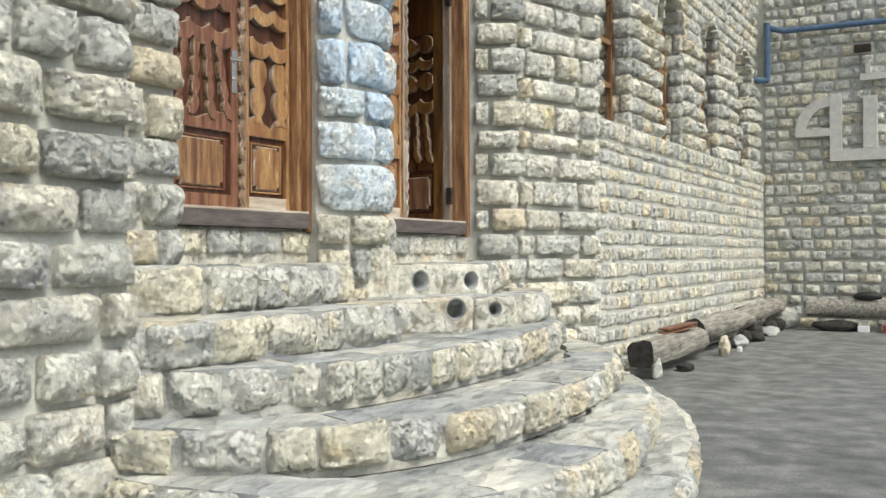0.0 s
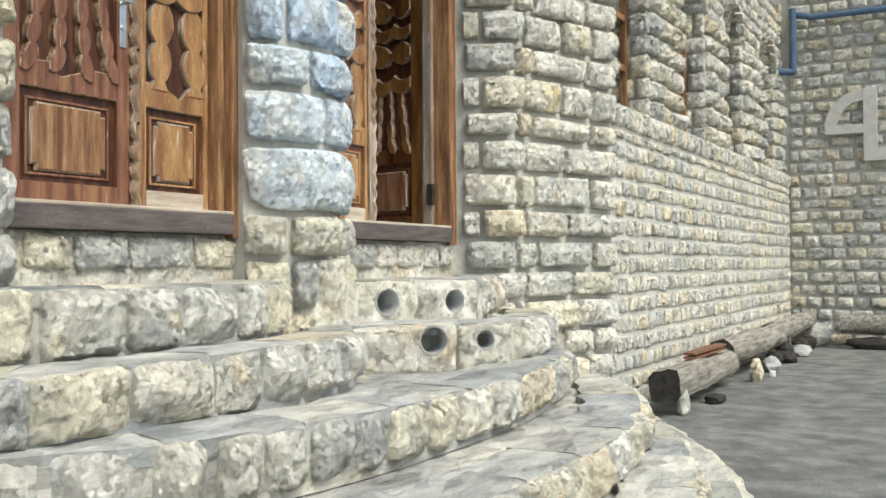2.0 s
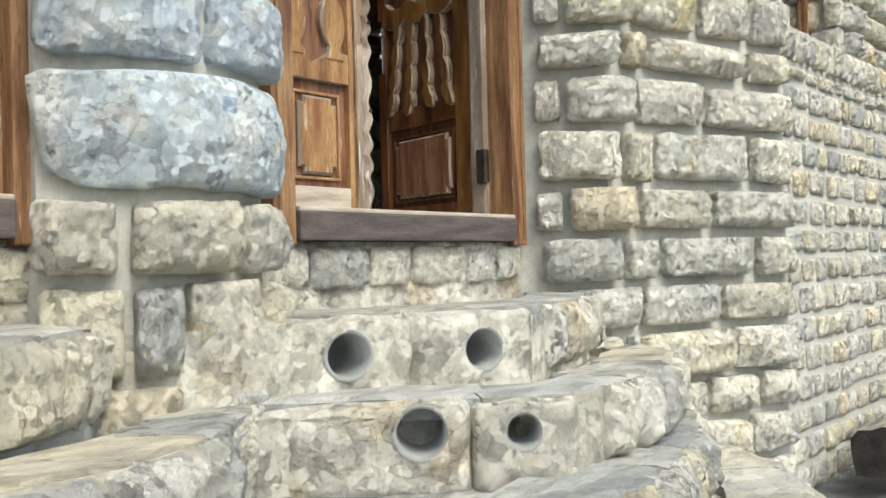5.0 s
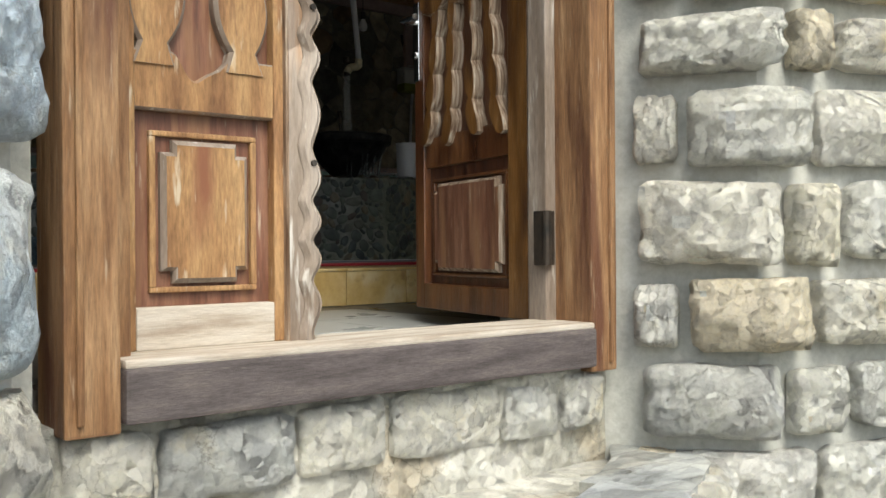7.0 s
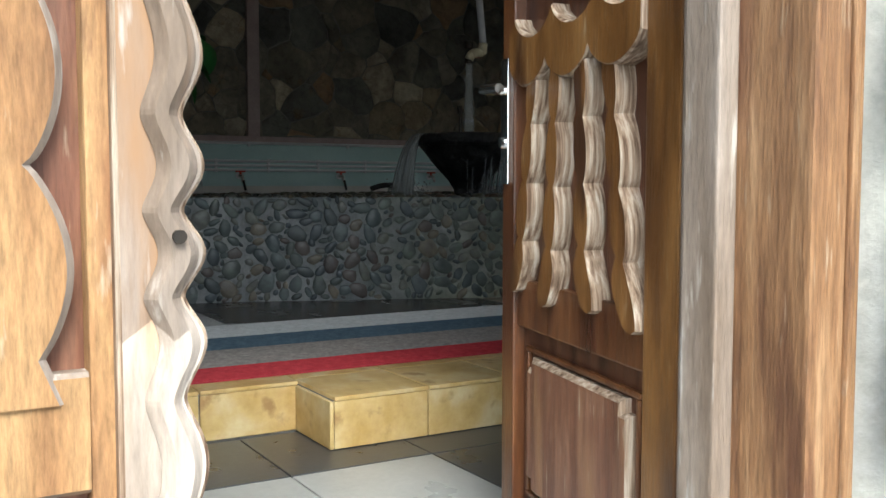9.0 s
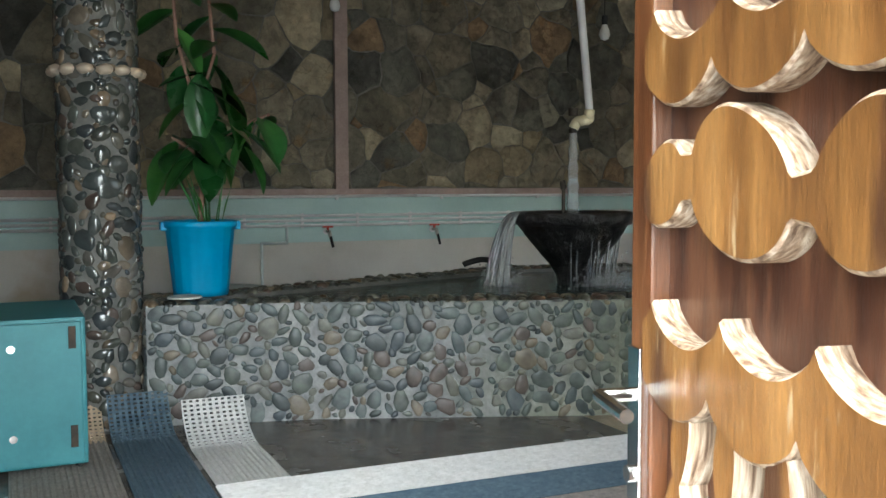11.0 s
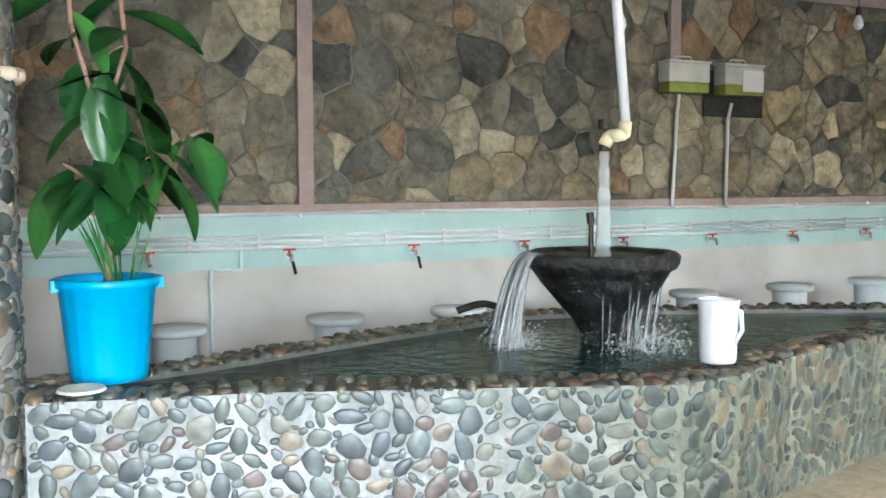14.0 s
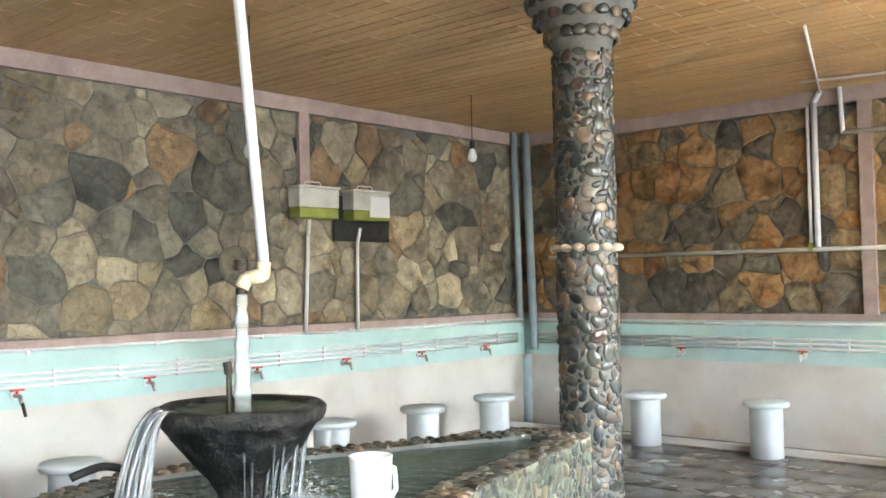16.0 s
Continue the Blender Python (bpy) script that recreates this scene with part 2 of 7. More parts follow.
    col = mix("MULTIPLY", ramp(spots.outputs["Fac"], [(0.46, (0, 0, 0)), (0.60, (0.7, 0.7, 0.7))]), col, line)
    lk.new(col, b.inputs["Base Color"])
    b.inputs["Roughness"].default_value, b.inputs["Specular IOR Level"].default_value = rough, 0.2
    last = None
    for src, dist in ((lean_a, relief * 14), (lean_b, relief * 14), (chips.outputs["Fac"], relief * 0.28), (fine.outputs["Fac"], relief * 0.08)):
        bp = nd.new("ShaderNodeBump")
        bp.inputs["Strength"].default_value, bp.inputs["Distance"].default_value = 1.0, dist
        lk.new(src, bp.inputs["Height"])
        if last:
            lk.new(last.outputs[0], bp.inputs["Normal"])
        last = bp
    lk.new(last.outputs[0], b.inputs["Normal"])
    return m


STONE_TINTS = ((1.0, 0.99, 0.95), (0.90, 0.91, 0.92), (1.0, 0.97, 0.86), (0.80, 0.82, 0.83), (1.04, 1.03, 0.98), (0.99, 0.97, 0.90), (0.86, 0.88, 0.90), (1.0, 0.92, 0.77), (0.96, 0.97, 0.97), (1.04, 1.02, 0.97), (0.70, 0.73, 0.74), (1.0, 0.99, 0.95), (0.98, 0.95, 0.84), (0.93, 0.94, 0.92))
limestone = stone_material("limestone", ((0.66, 0.66, 0.645), (0.81, 0.79, 0.73), (0.90, 0.875, 0.80)), (0.84, 0.73, 0.50), STONE_TINTS, relief=0.10, patch_at=0.60, dark=0.60)
blue_stone = stone_material("blue_washed_stone", ((0.82, 0.82, 0.78), (0.66, 0.77, 0.88), (0.86, 0.90, 0.92)), (0.80, 0.79, 0.74), ((1, 1, 1), (0.90, 0.96, 1.04), (1.02, 1.01, 0.98)), 3.0, relief=0.085, patch_at=0.58, dark=0.62)
slab = stone_material("slate_slab", ((0.29, 0.30, 0.305), (0.43, 0.435, 0.425), (0.58, 0.57, 0.53)), (0.54, 0.50, 0.41), STONE_TINTS, 3.5, 16, 0.04, 0.60, 0.55, (1, 0.45, 1), 0.88)
rough_mortar = stone_material("rough_mortar", ((0.55, 0.535, 0.47), (0.66, 0.64, 0.57), (0.76, 0.74, 0.67)), (0.64, 0.56, 0.43), ((1, 1, 1), (0.97, 0.97, 0.95)), 6, 22, 0.06, 0.56, 0.55)
mortar = material("mortar", ((0.45, 0.455, 0.41), (0.52, 0.52, 0.475), (0.60, 0.595, 0.545)), 0.95, 3, 0.6, 0, 40, 0.45, (), 0.2, "World", bump_size=0.012)
pipe_cement = material("grey_cement_pipe", ((0.25, 0.26, 0.26), (0.36, 0.37, 0.36)), 0.85, 8, 0.3, 0, 40, 0.3, (), 0.2, "World")
concrete = material("concrete", ((0.105, 0.11, 0.108), (0.165, 0.17, 0.165), (0.235, 0.24, 0.23)), 0.9, 5.0, 0.9, 0, 70, 0.95, (), 0.25, "World", stretch=(1, 1, 1), bump_size=0.02, stain=((0.12, 0.12, 0.115), 0.9, 0.62))
wood = material("varnished_wood", ((0.14, 0.066, 0.032), (0.26, 0.138, 0.064), (0.37, 0.225, 0.118)), 0.5, 5, 0.9, 0, 34, 0.95, (), 0.4, "World", stretch=(7, 7, 0.7), bump_size=0.008, stain=(((0.13, 0.055, 0.03), 1.6, 0.56), ((0.44, 0.33, 0.22), 12.0, 0.63)))
wood_pale = material("sunworn_golden_wood", ((0.17, 0.08, 0.036), (0.33, 0.18, 0.078), (0.45, 0.28, 0.13)), 0.6, 3, 0.9, 0, 34, 0.95, (), 0.35, "World", stretch=(5, 5, 0.9), bump_size=0.008, stain=(((0.24, 0.10, 0.052), 1.3, 0.55), ((0.56, 0.46, 0.33), 11.0, 0.63), ((0.12, 0.055, 0.03), 7.0, 0.66)))
wood_red = material("red_brown_wood", ((0.10, 0.04, 0.024), (0.17, 0.072, 0.042), (0.25, 0.125, 0.075)), 0.45, 4, 0.5, 0, 30, 0.7, (), 0.45, "World", stretch=(9, 9, 0.9), bump_size=0.005, stain=(((0.27, 0.14, 0.07), 1.6, 0.54), ((0.40, 0.31, 0.22), 11.0, 0.64)))
wood_dark = material("dark_varnished_wood", ((0.05, 0.017, 0.007), (0.10, 0.036, 0.013), (0.16, 0.066, 0.024)), 0.32, 3, 0.6, 0, 26, 0.7, (), 0.5, "World", stretch=(7, 7, 0.8), bump_size=0.005)
wood_mid = material("rubbed_brown_wood", ((0.085, 0.036, 0.012), (0.17, 0.077, 0.022), (0.24, 0.118, 0.037)), 0.36, 3, 0.6, 0, 26, 0.7, (), 0.45, "World", stretch=(5, 5, 0.9), bump_size=0.005, stain=(((0.06, 0.026, 0.012), 2.0, 0.56), ((0.32, 0.22, 0.12), 12.0, 0.65)))
# boards behind the carving, a darker red-brown than its front
recess_wood = material("dark_recess_wood", ((0.03, 0.012, 0.008), (0.07, 0.026, 0.014), (0.13, 0.055, 0.027)), 0.4, 4, 0.5, 0, 34, 0.6, (), 0.4, "World", stretch=(7, 7, 0.9), bump_size=0.004)
raw_edge = material("bare_layered_wood_edge", ((0.09, 0.05, 0.028), (0.27, 0.19, 0.13), (0.46, 0.38, 0.30)), 0.75, 6, 0.6, 0, 40, 0.8, (), 0.25, "World", stretch=(10, 26, 0.9), bump_size=0.005)
bleached_wood = material("bleached_pinkish_wood", ((0.18, 0.135, 0.10), (0.25, 0.20, 0.16), (0.32, 0.27, 0.23)), 0.7, 3, 0.7, 0, 30, 0.6, (), 0.3, "World", stretch=(5, 5, 0.8), bump_size=0.006, stain=(((0.30, 0.18, 0.10), 1.8, 0.56), ((0.46, 0.42, 0.37), 9.0, 0.60), ((0.12, 0.09, 0.07), 7.0, 0.68)))
sill_wood = material("grey_brown_sill_paint", ((0.075, 0.062, 0.060), (0.11, 0.092, 0.09), (0.15, 0.125, 0.115)), 0.75, 5, 0.6, 0, 50, 0.8, (), 0.3, "World", stretch=(8, 1.2, 8), bump_size=0.005, stain=((0.42, 0.37, 0.31), 3.0, 0.66))
worn_wood = material("bare_weathered_wood", ((0.33, 0.27, 0.21), (0.46, 0.40, 0.33), (0.55, 0.50, 0.43)), 0.85, 5, 0.5, 0, 50, 0.4, (), 0.2, "World", stretch=(8, 1, 8), bump_size=0.004)
log_wood = material("grey_log", ((0.14, 0.128, 0.11), (0.26, 0.245, 0.215), (0.40, 0.375, 0.33)), 0.9, 4, 0.7, 0, 40, 0.4, (), 0.2, "World", stretch=(8, 0.8, 8), bump_size=0.01)
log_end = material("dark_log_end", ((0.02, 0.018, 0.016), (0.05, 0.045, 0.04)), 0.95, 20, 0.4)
iron = material("dark_iron", ((0.03, 0.028, 0.025), (0.08, 0.06, 0.045)), 0.6, 20, 0.2, 0.7)
chrome = material("chrome", ((0.6, 0.6, 0.6), (0.75, 0.75, 0.75)), 0.2, 12, 0.05, 1.0)
blue_pipe = material("blue_pipe", ((0.06, 0.11, 0.19), (0.09, 0.15, 0.24)), 0.5, 8, 0.1)
sign_white = material("grey_white_sign", ((0.50, 0.50, 0.47), (0.62, 0.61, 0.57)), 0.85, 9, 0.3)
pebble_mortar = material("pebble_mortar", ((0.19, 0.20, 0.20), (0.28, 0.285, 0.285), (0.37, 0.37, 0.365)), 0.8, 4, 0.7, 0, 40, 0.5, (), 0.35, "World", bump_size=0.01)
PEBBLE_TINTS = ((0.55, 0.62, 0.62), (0.35, 0.42, 0.45), (0.75, 0.72, 0.62), (0.45, 0.52, 0.50), (0.9, 0.72, 0.55), (0.38, 0.44, 0.50), (0.55, 0.42, 0.38), (0.60, 0.66, 0.60), (0.30, 0.34, 0.36), (0.80, 0.76, 0.70), (0.42, 0.50, 0.52), (0.50, 0.55, 0.50))
pebble = material("river_pebble", ((0.11, 0.115, 0.115), (0.25, 0.26, 0.255)), 0.4, 16, 0.5, 0, 40, 0.4, PEBBLE_TINTS, 0.5, "World", bump_size=0.004)

def green_over(m, y0, y1, colour):
    """A green-brown tint that deepens from y0 to y1 along the basin, with a ragged start."""
    nd, lk = m.node_tree.nodes, m.node_tree.links
    b = nd["Principled BSDF"]
    src = b.inputs["Base Color"].links[0].from_socket
    geo, sep, ns = nd.new("ShaderNodeNewGeometry"), nd.new("ShaderNodeSeparateXYZ"), nd.new("ShaderNodeTexNoise")
    ns.inputs["Scale"].default_value, ns.inputs["Detail"].default_value = 3.5, 6
    lk.new(geo.outputs["Position"], sep.inputs[0])
    lk.new(geo.outputs["Position"], ns.inputs["Vector"])
    ad = nd.new("ShaderNodeMath")
    ad.operation = "MULTIPLY_ADD"
    ad.inputs[1].default_value = 1.3
    lk.new(ns.outputs["Fac"], ad.inputs[0])
    lk.new(sep.outputs["Y"], ad.inputs[2])
    mr = nd.new("ShaderNodeMapRange")
    mr.inputs["From Min"].default_value, mr.inputs["From Max"].default_value = y0 + 0.65, y1 + 0.65
    mr.inputs["To Max"].default_value = 0.85
    lk.new(ad.outputs[0], mr.inputs["Value"])
    mx = nd.new("ShaderNodeMixRGB")
    mx.blend_type = "MULTIPLY"
    lk.new(mr.outputs[0], mx.inputs[0])
    lk.new(src, mx.inputs[1])
    mx.inputs[2].default_value = (*colour, 1)
    lk.new(mx.outputs[0], b.inputs["Base Color"])


green_over(pebble_mortar, 7.6, 8.5, (0.66, 0.68, 0.46))
green_over(pebble, 7.6, 8.6, (0.95, 0.95, 0.74))
wet_stone = material("wet_dark_stone", ((0.004, 0.004, 0.004), (0.011, 0.010, 0.010), (0.03, 0.028, 0.026)), 0.35, 16, 1.0, 0, 50, 0.6, (), 0.5, "World", bump_size=0.03)
RUBBLE_TINTS = ((0.75, 0.69, 0.58), (0.58, 0.56, 0.50), (0.92, 0.81, 0.62), (0.48, 0.49, 0.46), (0.78, 0.58, 0.41), (0.68, 0.65, 0.57), (0.88, 0.83, 0.72), (0.54, 0.52, 0.45), (0.72, 0.64, 0.50), (0.42, 0.44, 0.43), (0.66, 0.62, 0.53), (0.60, 0.59, 0.54), (1.2, 1.1, 0.9), (0.32, 0.34, 0.34), (1.05, 0.98, 0.82))
rubble = stone_material("brown_rubble_stone", ((0.20, 0.185, 0.16), (0.34, 0.315, 0.27), (0.46, 0.43, 0.36)), (0.40, 0.27, 0.15), RUBBLE_TINTS, 3.0, 14, 0.03, 0.62, 0.6, (1, 1, 1), 0.7)
WARM_TINTS = ((0.95, 0.62, 0.34), (0.55, 0.50, 0.44), (1.0, 0.66, 0.36), (0.42, 0.40, 0.36), (0.85, 0.50, 0.27), (0.72, 0.62, 0.46), (0.95, 0.74, 0.48), (0.36, 0.36, 0.36))
rubble_warm = stone_material("rust_rubble_stone", ((0.20, 0.18, 0.15), (0.34, 0.31, 0.26), (0.46, 0.42, 0.34)), (0.42, 0.26, 0.13), WARM_TINTS, 3.0, 14, 0.03, 0.6, 0.6, (1, 1, 1), 0.7)
rubble_mortar = material("brown_mortar", ((0.14, 0.133, 0.115), (0.24, 0.225, 0.20)), 0.9, 5, 0.6, 0, 40, 0.5, (), 0.2, "World", bump_size=0.02)
white_paint = material("dull_white_paint", ((0.53, 0.50, 0.46), (0.61, 0.58, 0.54), (0.65, 0.63, 0.59)), 0.55, 2.2, 0.1, 0, 60, 0.15, (), 0.35, "World", stain=((0.48, 0.40, 0.30), 1.3, 0.60))
aqua_paint = material("aqua_paint", ((0.42, 0.58, 0.57), (0.50, 0.66, 0.64)), 0.5, 3, 0.1, 0, 60, 0.15, (), 0.4, "World")
pvc_white = material("white_pvc", ((0.68, 0.67, 0.68), (0.78, 0.77, 0.78)), 0.35, 8, 0.05, 0, 50, 0.15)
pvc_aqua = material("aqua_pvc", ((0.62, 0.70, 0.70), (0.72, 0.78, 0.78)), 0.4, 8, 0.05, 0, 50, 0.15)
pvc_grey = material("blue_grey_pvc", ((0.25, 0.32, 0.37), (0.33, 0.40, 0.45)), 0.4, 6, 0.05, 0, 50, 0.15)
tap_red = material("red_tap_plastic", ((0.5, 0.05, 0.03), (0.65, 0.12, 0.08)), 0.4, 20, 0.05)
tap_metal = material("tap_metal", ((0.5, 0.48, 0.45), (0.65, 0.63, 0.6)), 0.3, 20, 0.1, 0.9)
black_rubber = material("black_rubber", ((0.012, 0.012, 0.012), (0.03, 0.03, 0.03)), 0.6, 20, 0.1)
bucket_blue = material("blue_plastic", ((0.008, 0.26, 0.50), (0.012, 0.32, 0.57)), 0.35, 5, 0.05, 0, 40, 0.1)
mug_white = material("white_plastic", ((0.74, 0.74, 0.76), (0.82, 0.82, 0.84)), 0.35, 6, 0.02, 0, 40, 0.1)
leaf_green = material("rubber_leaf", ((0.018, 0.085, 0.022), (0.03, 0.13, 0.035), (0.06, 0.19, 0.05)), 0.3, 5, 0.15, 0, 40, 0.2, ((1, 1, 1), (0.8, 0.9, 0.8), (1.25, 1.2, 0.9)), 0.5, "World")
leaf_pale = material("pale_leaf_back", ((0.30, 0.25, 0.15), (0.42, 0.36, 0.22)), 0.5, 8, 0.15)
stem_brown = material("stem", ((0.22, 0.12, 0.09), (0.34, 0.2, 0.15)), 0.7, 14, 0.3)
soil = material("soil", ((0.05, 0.035, 0.025), (0.1, 0.075, 0.05)), 0.95, 30, 0.6)
teal_metal = material("teal_cabinet_paint", ((0.04, 0.19, 0.22), (0.06, 0.25, 0.28)), 0.45, 4, 0.1, 0, 50, 0.15)
tile_yellow = material("yellow_tile", ((0.56, 0.36, 0.12), (0.66, 0.47, 0.20), (0.74, 0.60, 0.34)), 0.4, 9, 0.1, 0, 40, 0.3, (), 0.4, "World", stain=((0.42, 0.25, 0.10), 11, 0.6))
tile_dark = material("dark_floor_tile", ((0.05, 0.052, 0.055), (0.085, 0.086, 0.09)), 0.3, 6, 0.1, 0, 50, 0.2, (), 0.4, "World")
tile_light = material("light_floor_tile", ((0.34, 0.345, 0.335), (0.42, 0.42, 0.40)), 0.3, 5, 0.1, 0, 50, 0.2, (), 0.4, "World")
tile_brown = material("brown_floor_tile", ((0.08, 0.07, 0.065), (0.13, 0.115, 0.10)), 0.25, 5, 0.1, 0, 50, 0.2, (), 0.5, "World")
platform_beige = material("beige_platform_floor", ((0.24, 0.20, 0.14), (0.34, 0.29, 0.21), (0.42, 0.37, 0.28)), 0.5, 5, 0.3, 0, 40, 0.5, (), 0.35, "World")
grout = material("grout", ((0.2, 0.19, 0.18), (0.3, 0.29, 0.27)), 0.9, 9, 0.2)
mat_red = material("red_mat", ((0.33, 0.02, 0.03), (0.42, 0.04, 0.05)), 0.7, 30, 0.4)
mat_blue = material("slate_blue_mat", ((0.06, 0.10, 0.14), (0.10, 0.15, 0.19)), 0.7, 30, 0.4)
mat_grey = material("taupe_mat", ((0.20, 0.18, 0.165), (0.28, 0.25, 0.23)), 0.7, 30, 0.4)
mat_white = material("white_mat", ((0.55, 0.55, 0.54), (0.66, 0.66, 0.65)), 0.7, 30, 0.4)
mat_tan = material("tan_mat", ((0.42, 0.32, 0.22), (0.52, 0.40, 0.29)), 0.7, 30, 0.4)
ceiling_tan = material("tan_ceiling_panel", ((0.42, 0.25, 0.105), (0.50, 0.31, 0.14), (0.56, 0.37, 0.18)), 0.4, 1.5, 0.1, 0, 40, 0.15, (), 0.4, "World", stretch=(0.5, 3, 1))
plaster = material("dark_plaster", ((0.25, 0.24, 0.22), (0.32, 0.31, 0.29)), 0.9, 3, 0.2, 0, 40, 0.2, (), 0.2, "World")
band_pink = material("pinkish_plaster_band", ((0.36, 0.27, 0.245), (0.45, 0.35, 0.32)), 0.8, 7, 0.4, 0, 50, 0.3, (), 0.25, "World")
green_box = material("olive_plastic", ((0.20, 0.23, 0.04), (0.28, 0.31, 0.07)), 0.5, 8, 0.05)
bulb_glass = material("bulb_glass", ((0.8, 0.8, 0.8), (0.86, 0.86, 0.86)), 0.2, 8, 0.0)
red_cloth = material("red_plastic_litter", ((0.25, 0.03, 0.03), (0.38, 0.05, 0.05)), 0.7, 15, 0.2)


def water_material():
    m = bpy.data.materials.new("pool_water")
    m.use_nodes = True
    nt = m.node_tree
    b = nt.nodes["Principled BSDF"]
    b.inputs["Base Color"].default_value = (0.012, 0.045, 0.040, 1)
    b.inputs["Roughness"].default_value = 0.06
    b.inputs["IOR"].default_value = 1.33
    b.inputs["Specular IOR Level"].default_value = 0.3
    n = nt.nodes.new("ShaderNodeTexNoise")
    n.inputs["Scale"].default_value, n.inputs["Detail"].default_value = 14, 4
    bp = nt.nodes.new("ShaderNodeBump")
    bp.inputs["Strength"].default_value, bp.inputs["Distance"].default_value = 0.5, 0.02
    tc = nt.nodes.new("ShaderNodeTexCoord")
    nt.links.new(tc.outputs["Object"], n.inputs["Vector"])
    nt.links.new(n.outputs["Fac"], bp.inputs["Height"])
    nt.links.new(bp.outputs[0], b.inputs["Normal"])
    return m


def foam_material():
    m = bpy.data.materials.new("falling_water")
    m.use_nodes = True
    b = m.node_tree.nodes["Principled BSDF"]
    b.inputs["Base Color"].default_value = (0.85, 0.87, 0.88, 1)
    b.inputs["Roughness"].default_value = 0.25
    b.inputs["Transmission Weight"].default_value = 0.85
    b.inputs["IOR"].default_value = 1.25
    return m


water, falling = water_material(), foam_material()


# ---- rough-faced stones ----
def rock_mesh(name, seed, mat, nx=13, nz=9, rough=0.10):
    """A quarry-faced block, 1 wide (x), 1 high (z), face towards +y, back at y = 0: a split face broken into leaning flakes."""
    rnd = random.Random(seed)
    off = Vector((rnd.uniform(-50, 50), rnd.uniform(-50, 50), rnd.uniform(-50, 50)))
    lean = (rnd.uniform(-0.22, 0.22), rnd.uniform(-0.25, 0.25))
    cuts = []
    for _ in range(8):
        a = rnd.uniform(0, 2 * math.pi)
        cuts.append((math.cos(a), math.sin(a), rnd.uniform(0.14, 0.44), rnd.uniform(0.5, 1.7)))
    corner = [(rnd.uniform(-0.035, 0.02), rnd.uniform(-0.05, 0.02)) for _ in range(4)]
    chop = [rnd.uniform(0.02, 0.12) for _ in range(4)]
    verts, faces = [], []
    for j in range(nz):
        for i in range(nx):
            s, t = i / (nx - 1) * 2 - 1, j / (nz - 1) * 2 - 1
            # crowd the grid towards the arrises
            u, v = 0.5 * math.copysign(abs(s) ** 0.8, s), 0.5 * math.copysign(abs(t) ** 0.8, t)
            d = 0.93 + lean[0] * u + lean[1] * v
            for cx, cz, reach, slope in cuts:
                d = min(d, 0.93 + slope * (reach - u * cx - v * cz))
            e = min(0.5 - abs(u), (0.5 - abs(v)) * 0.8)
            d = min(d, 0.50 + 5.0 * e + 0.25 * noise.noise(off + Vector((u * 6, 9, v * 5))))
            q = off + Vector((u * 5.0, 0, v * 3.6))
            d += rough * (1.1 * noise.noise(q) + 1.3 * (0.5 - abs(noise.noise(q * 2.1))) + 0.8 * noise.noise(q * 4.3)) * (0.45 + 0.55 * min(1, e * 8))
            # corners knocked a little out of square
            bu, bv = u + 0.5, v + 0.5
            k = ((1 - bu) * (1 - bv), bu * (1 - bv), bu * bv, (1 - bu) * bv)
            x = u + sum(w * c[0] * (-1 if n in (1, 2) else 1) * -1 for n, (w, c) in enumerate(zip(k, corner)))
            z = v + sum(w * c[1] * (-1 if n > 1 else 1) * -1 for n, (w, c) in enumerate(zip(k, corner)))
            for n, (gu, gv) in enumerate(((-0.5, -0.5), (0.5, -0.5), (0.5, 0.5), (-0.5, 0.5))):
                over = chop[n] - (abs(u - gu) + abs(v - gv))
                if over > 0:
                    x, z = x - math.copysign(over * 0.5, gu), z - math.copysign(over * 0.5, gv)
            rim = max(0.0, 1 - e * 9)
            x += 0.022 * noise.noise(off + Vector((u * 5, 17, v * 5))) * rim
            z += 0.04 * noise.noise(off + Vector((u * 7, 27, v * 3))) * rim
            verts.append((x, max(0.2, d), z))
    ring = [i for i in range(nx)] + [nx * j + nx - 1 for j in range(1, nz)] + [nx * nz - 1 - i for i in range(1, nx)] + [nx * j for j in range(nz - 2, 0, -1)]
    for j in range(nz - 1):
        for i in range(nx - 1):
            a = j * nx + i
            faces.append((a, a + 1, a + nx + 1, a + nx))
    base = len(verts)
    for i in ring:
        x, y, z = verts[i]
        verts.append((x, -0.15, z))
    for i in range(len(ring)):
        k = (i + 1) % len(ring)
        faces.append((ring[i], base + i, base + k, ring[k]))
    me = bpy.data.meshes.new(name)
    me.from_pydata(verts, [], faces)
    me.materials.append(mat)
    me.polygons.foreach_set("use_smooth", [True] * len(me.polygons))
    me.set_sharp_from_angle(angle=radians(48))
    return me


BLOCKS = [rock_mesh("block", 10 + i, limestone, 17, 12, 0.10 + 0.02 * (i % 3)) for i in range(14)]
BLUES = [rock_mesh("block", 60 + i, blue_stone, 22, 15, 0.09) for i in range(5)]
SMALL = [rock_mesh("block", 100 + i, limestone, 9, 7, 0.12) for i in range(10)]


def bent(me, w, d, h, r):
    """The same block scaled to w, d, h and bent round an upright cylinder of radius r."""
    c = me.copy()
    for v in c.vertices:
        a, q = v.co.x * w / r, r + v.co.y * d
        v.co = (q * math.sin(a), q * math.cos(a), v.co.z * h)
    return c


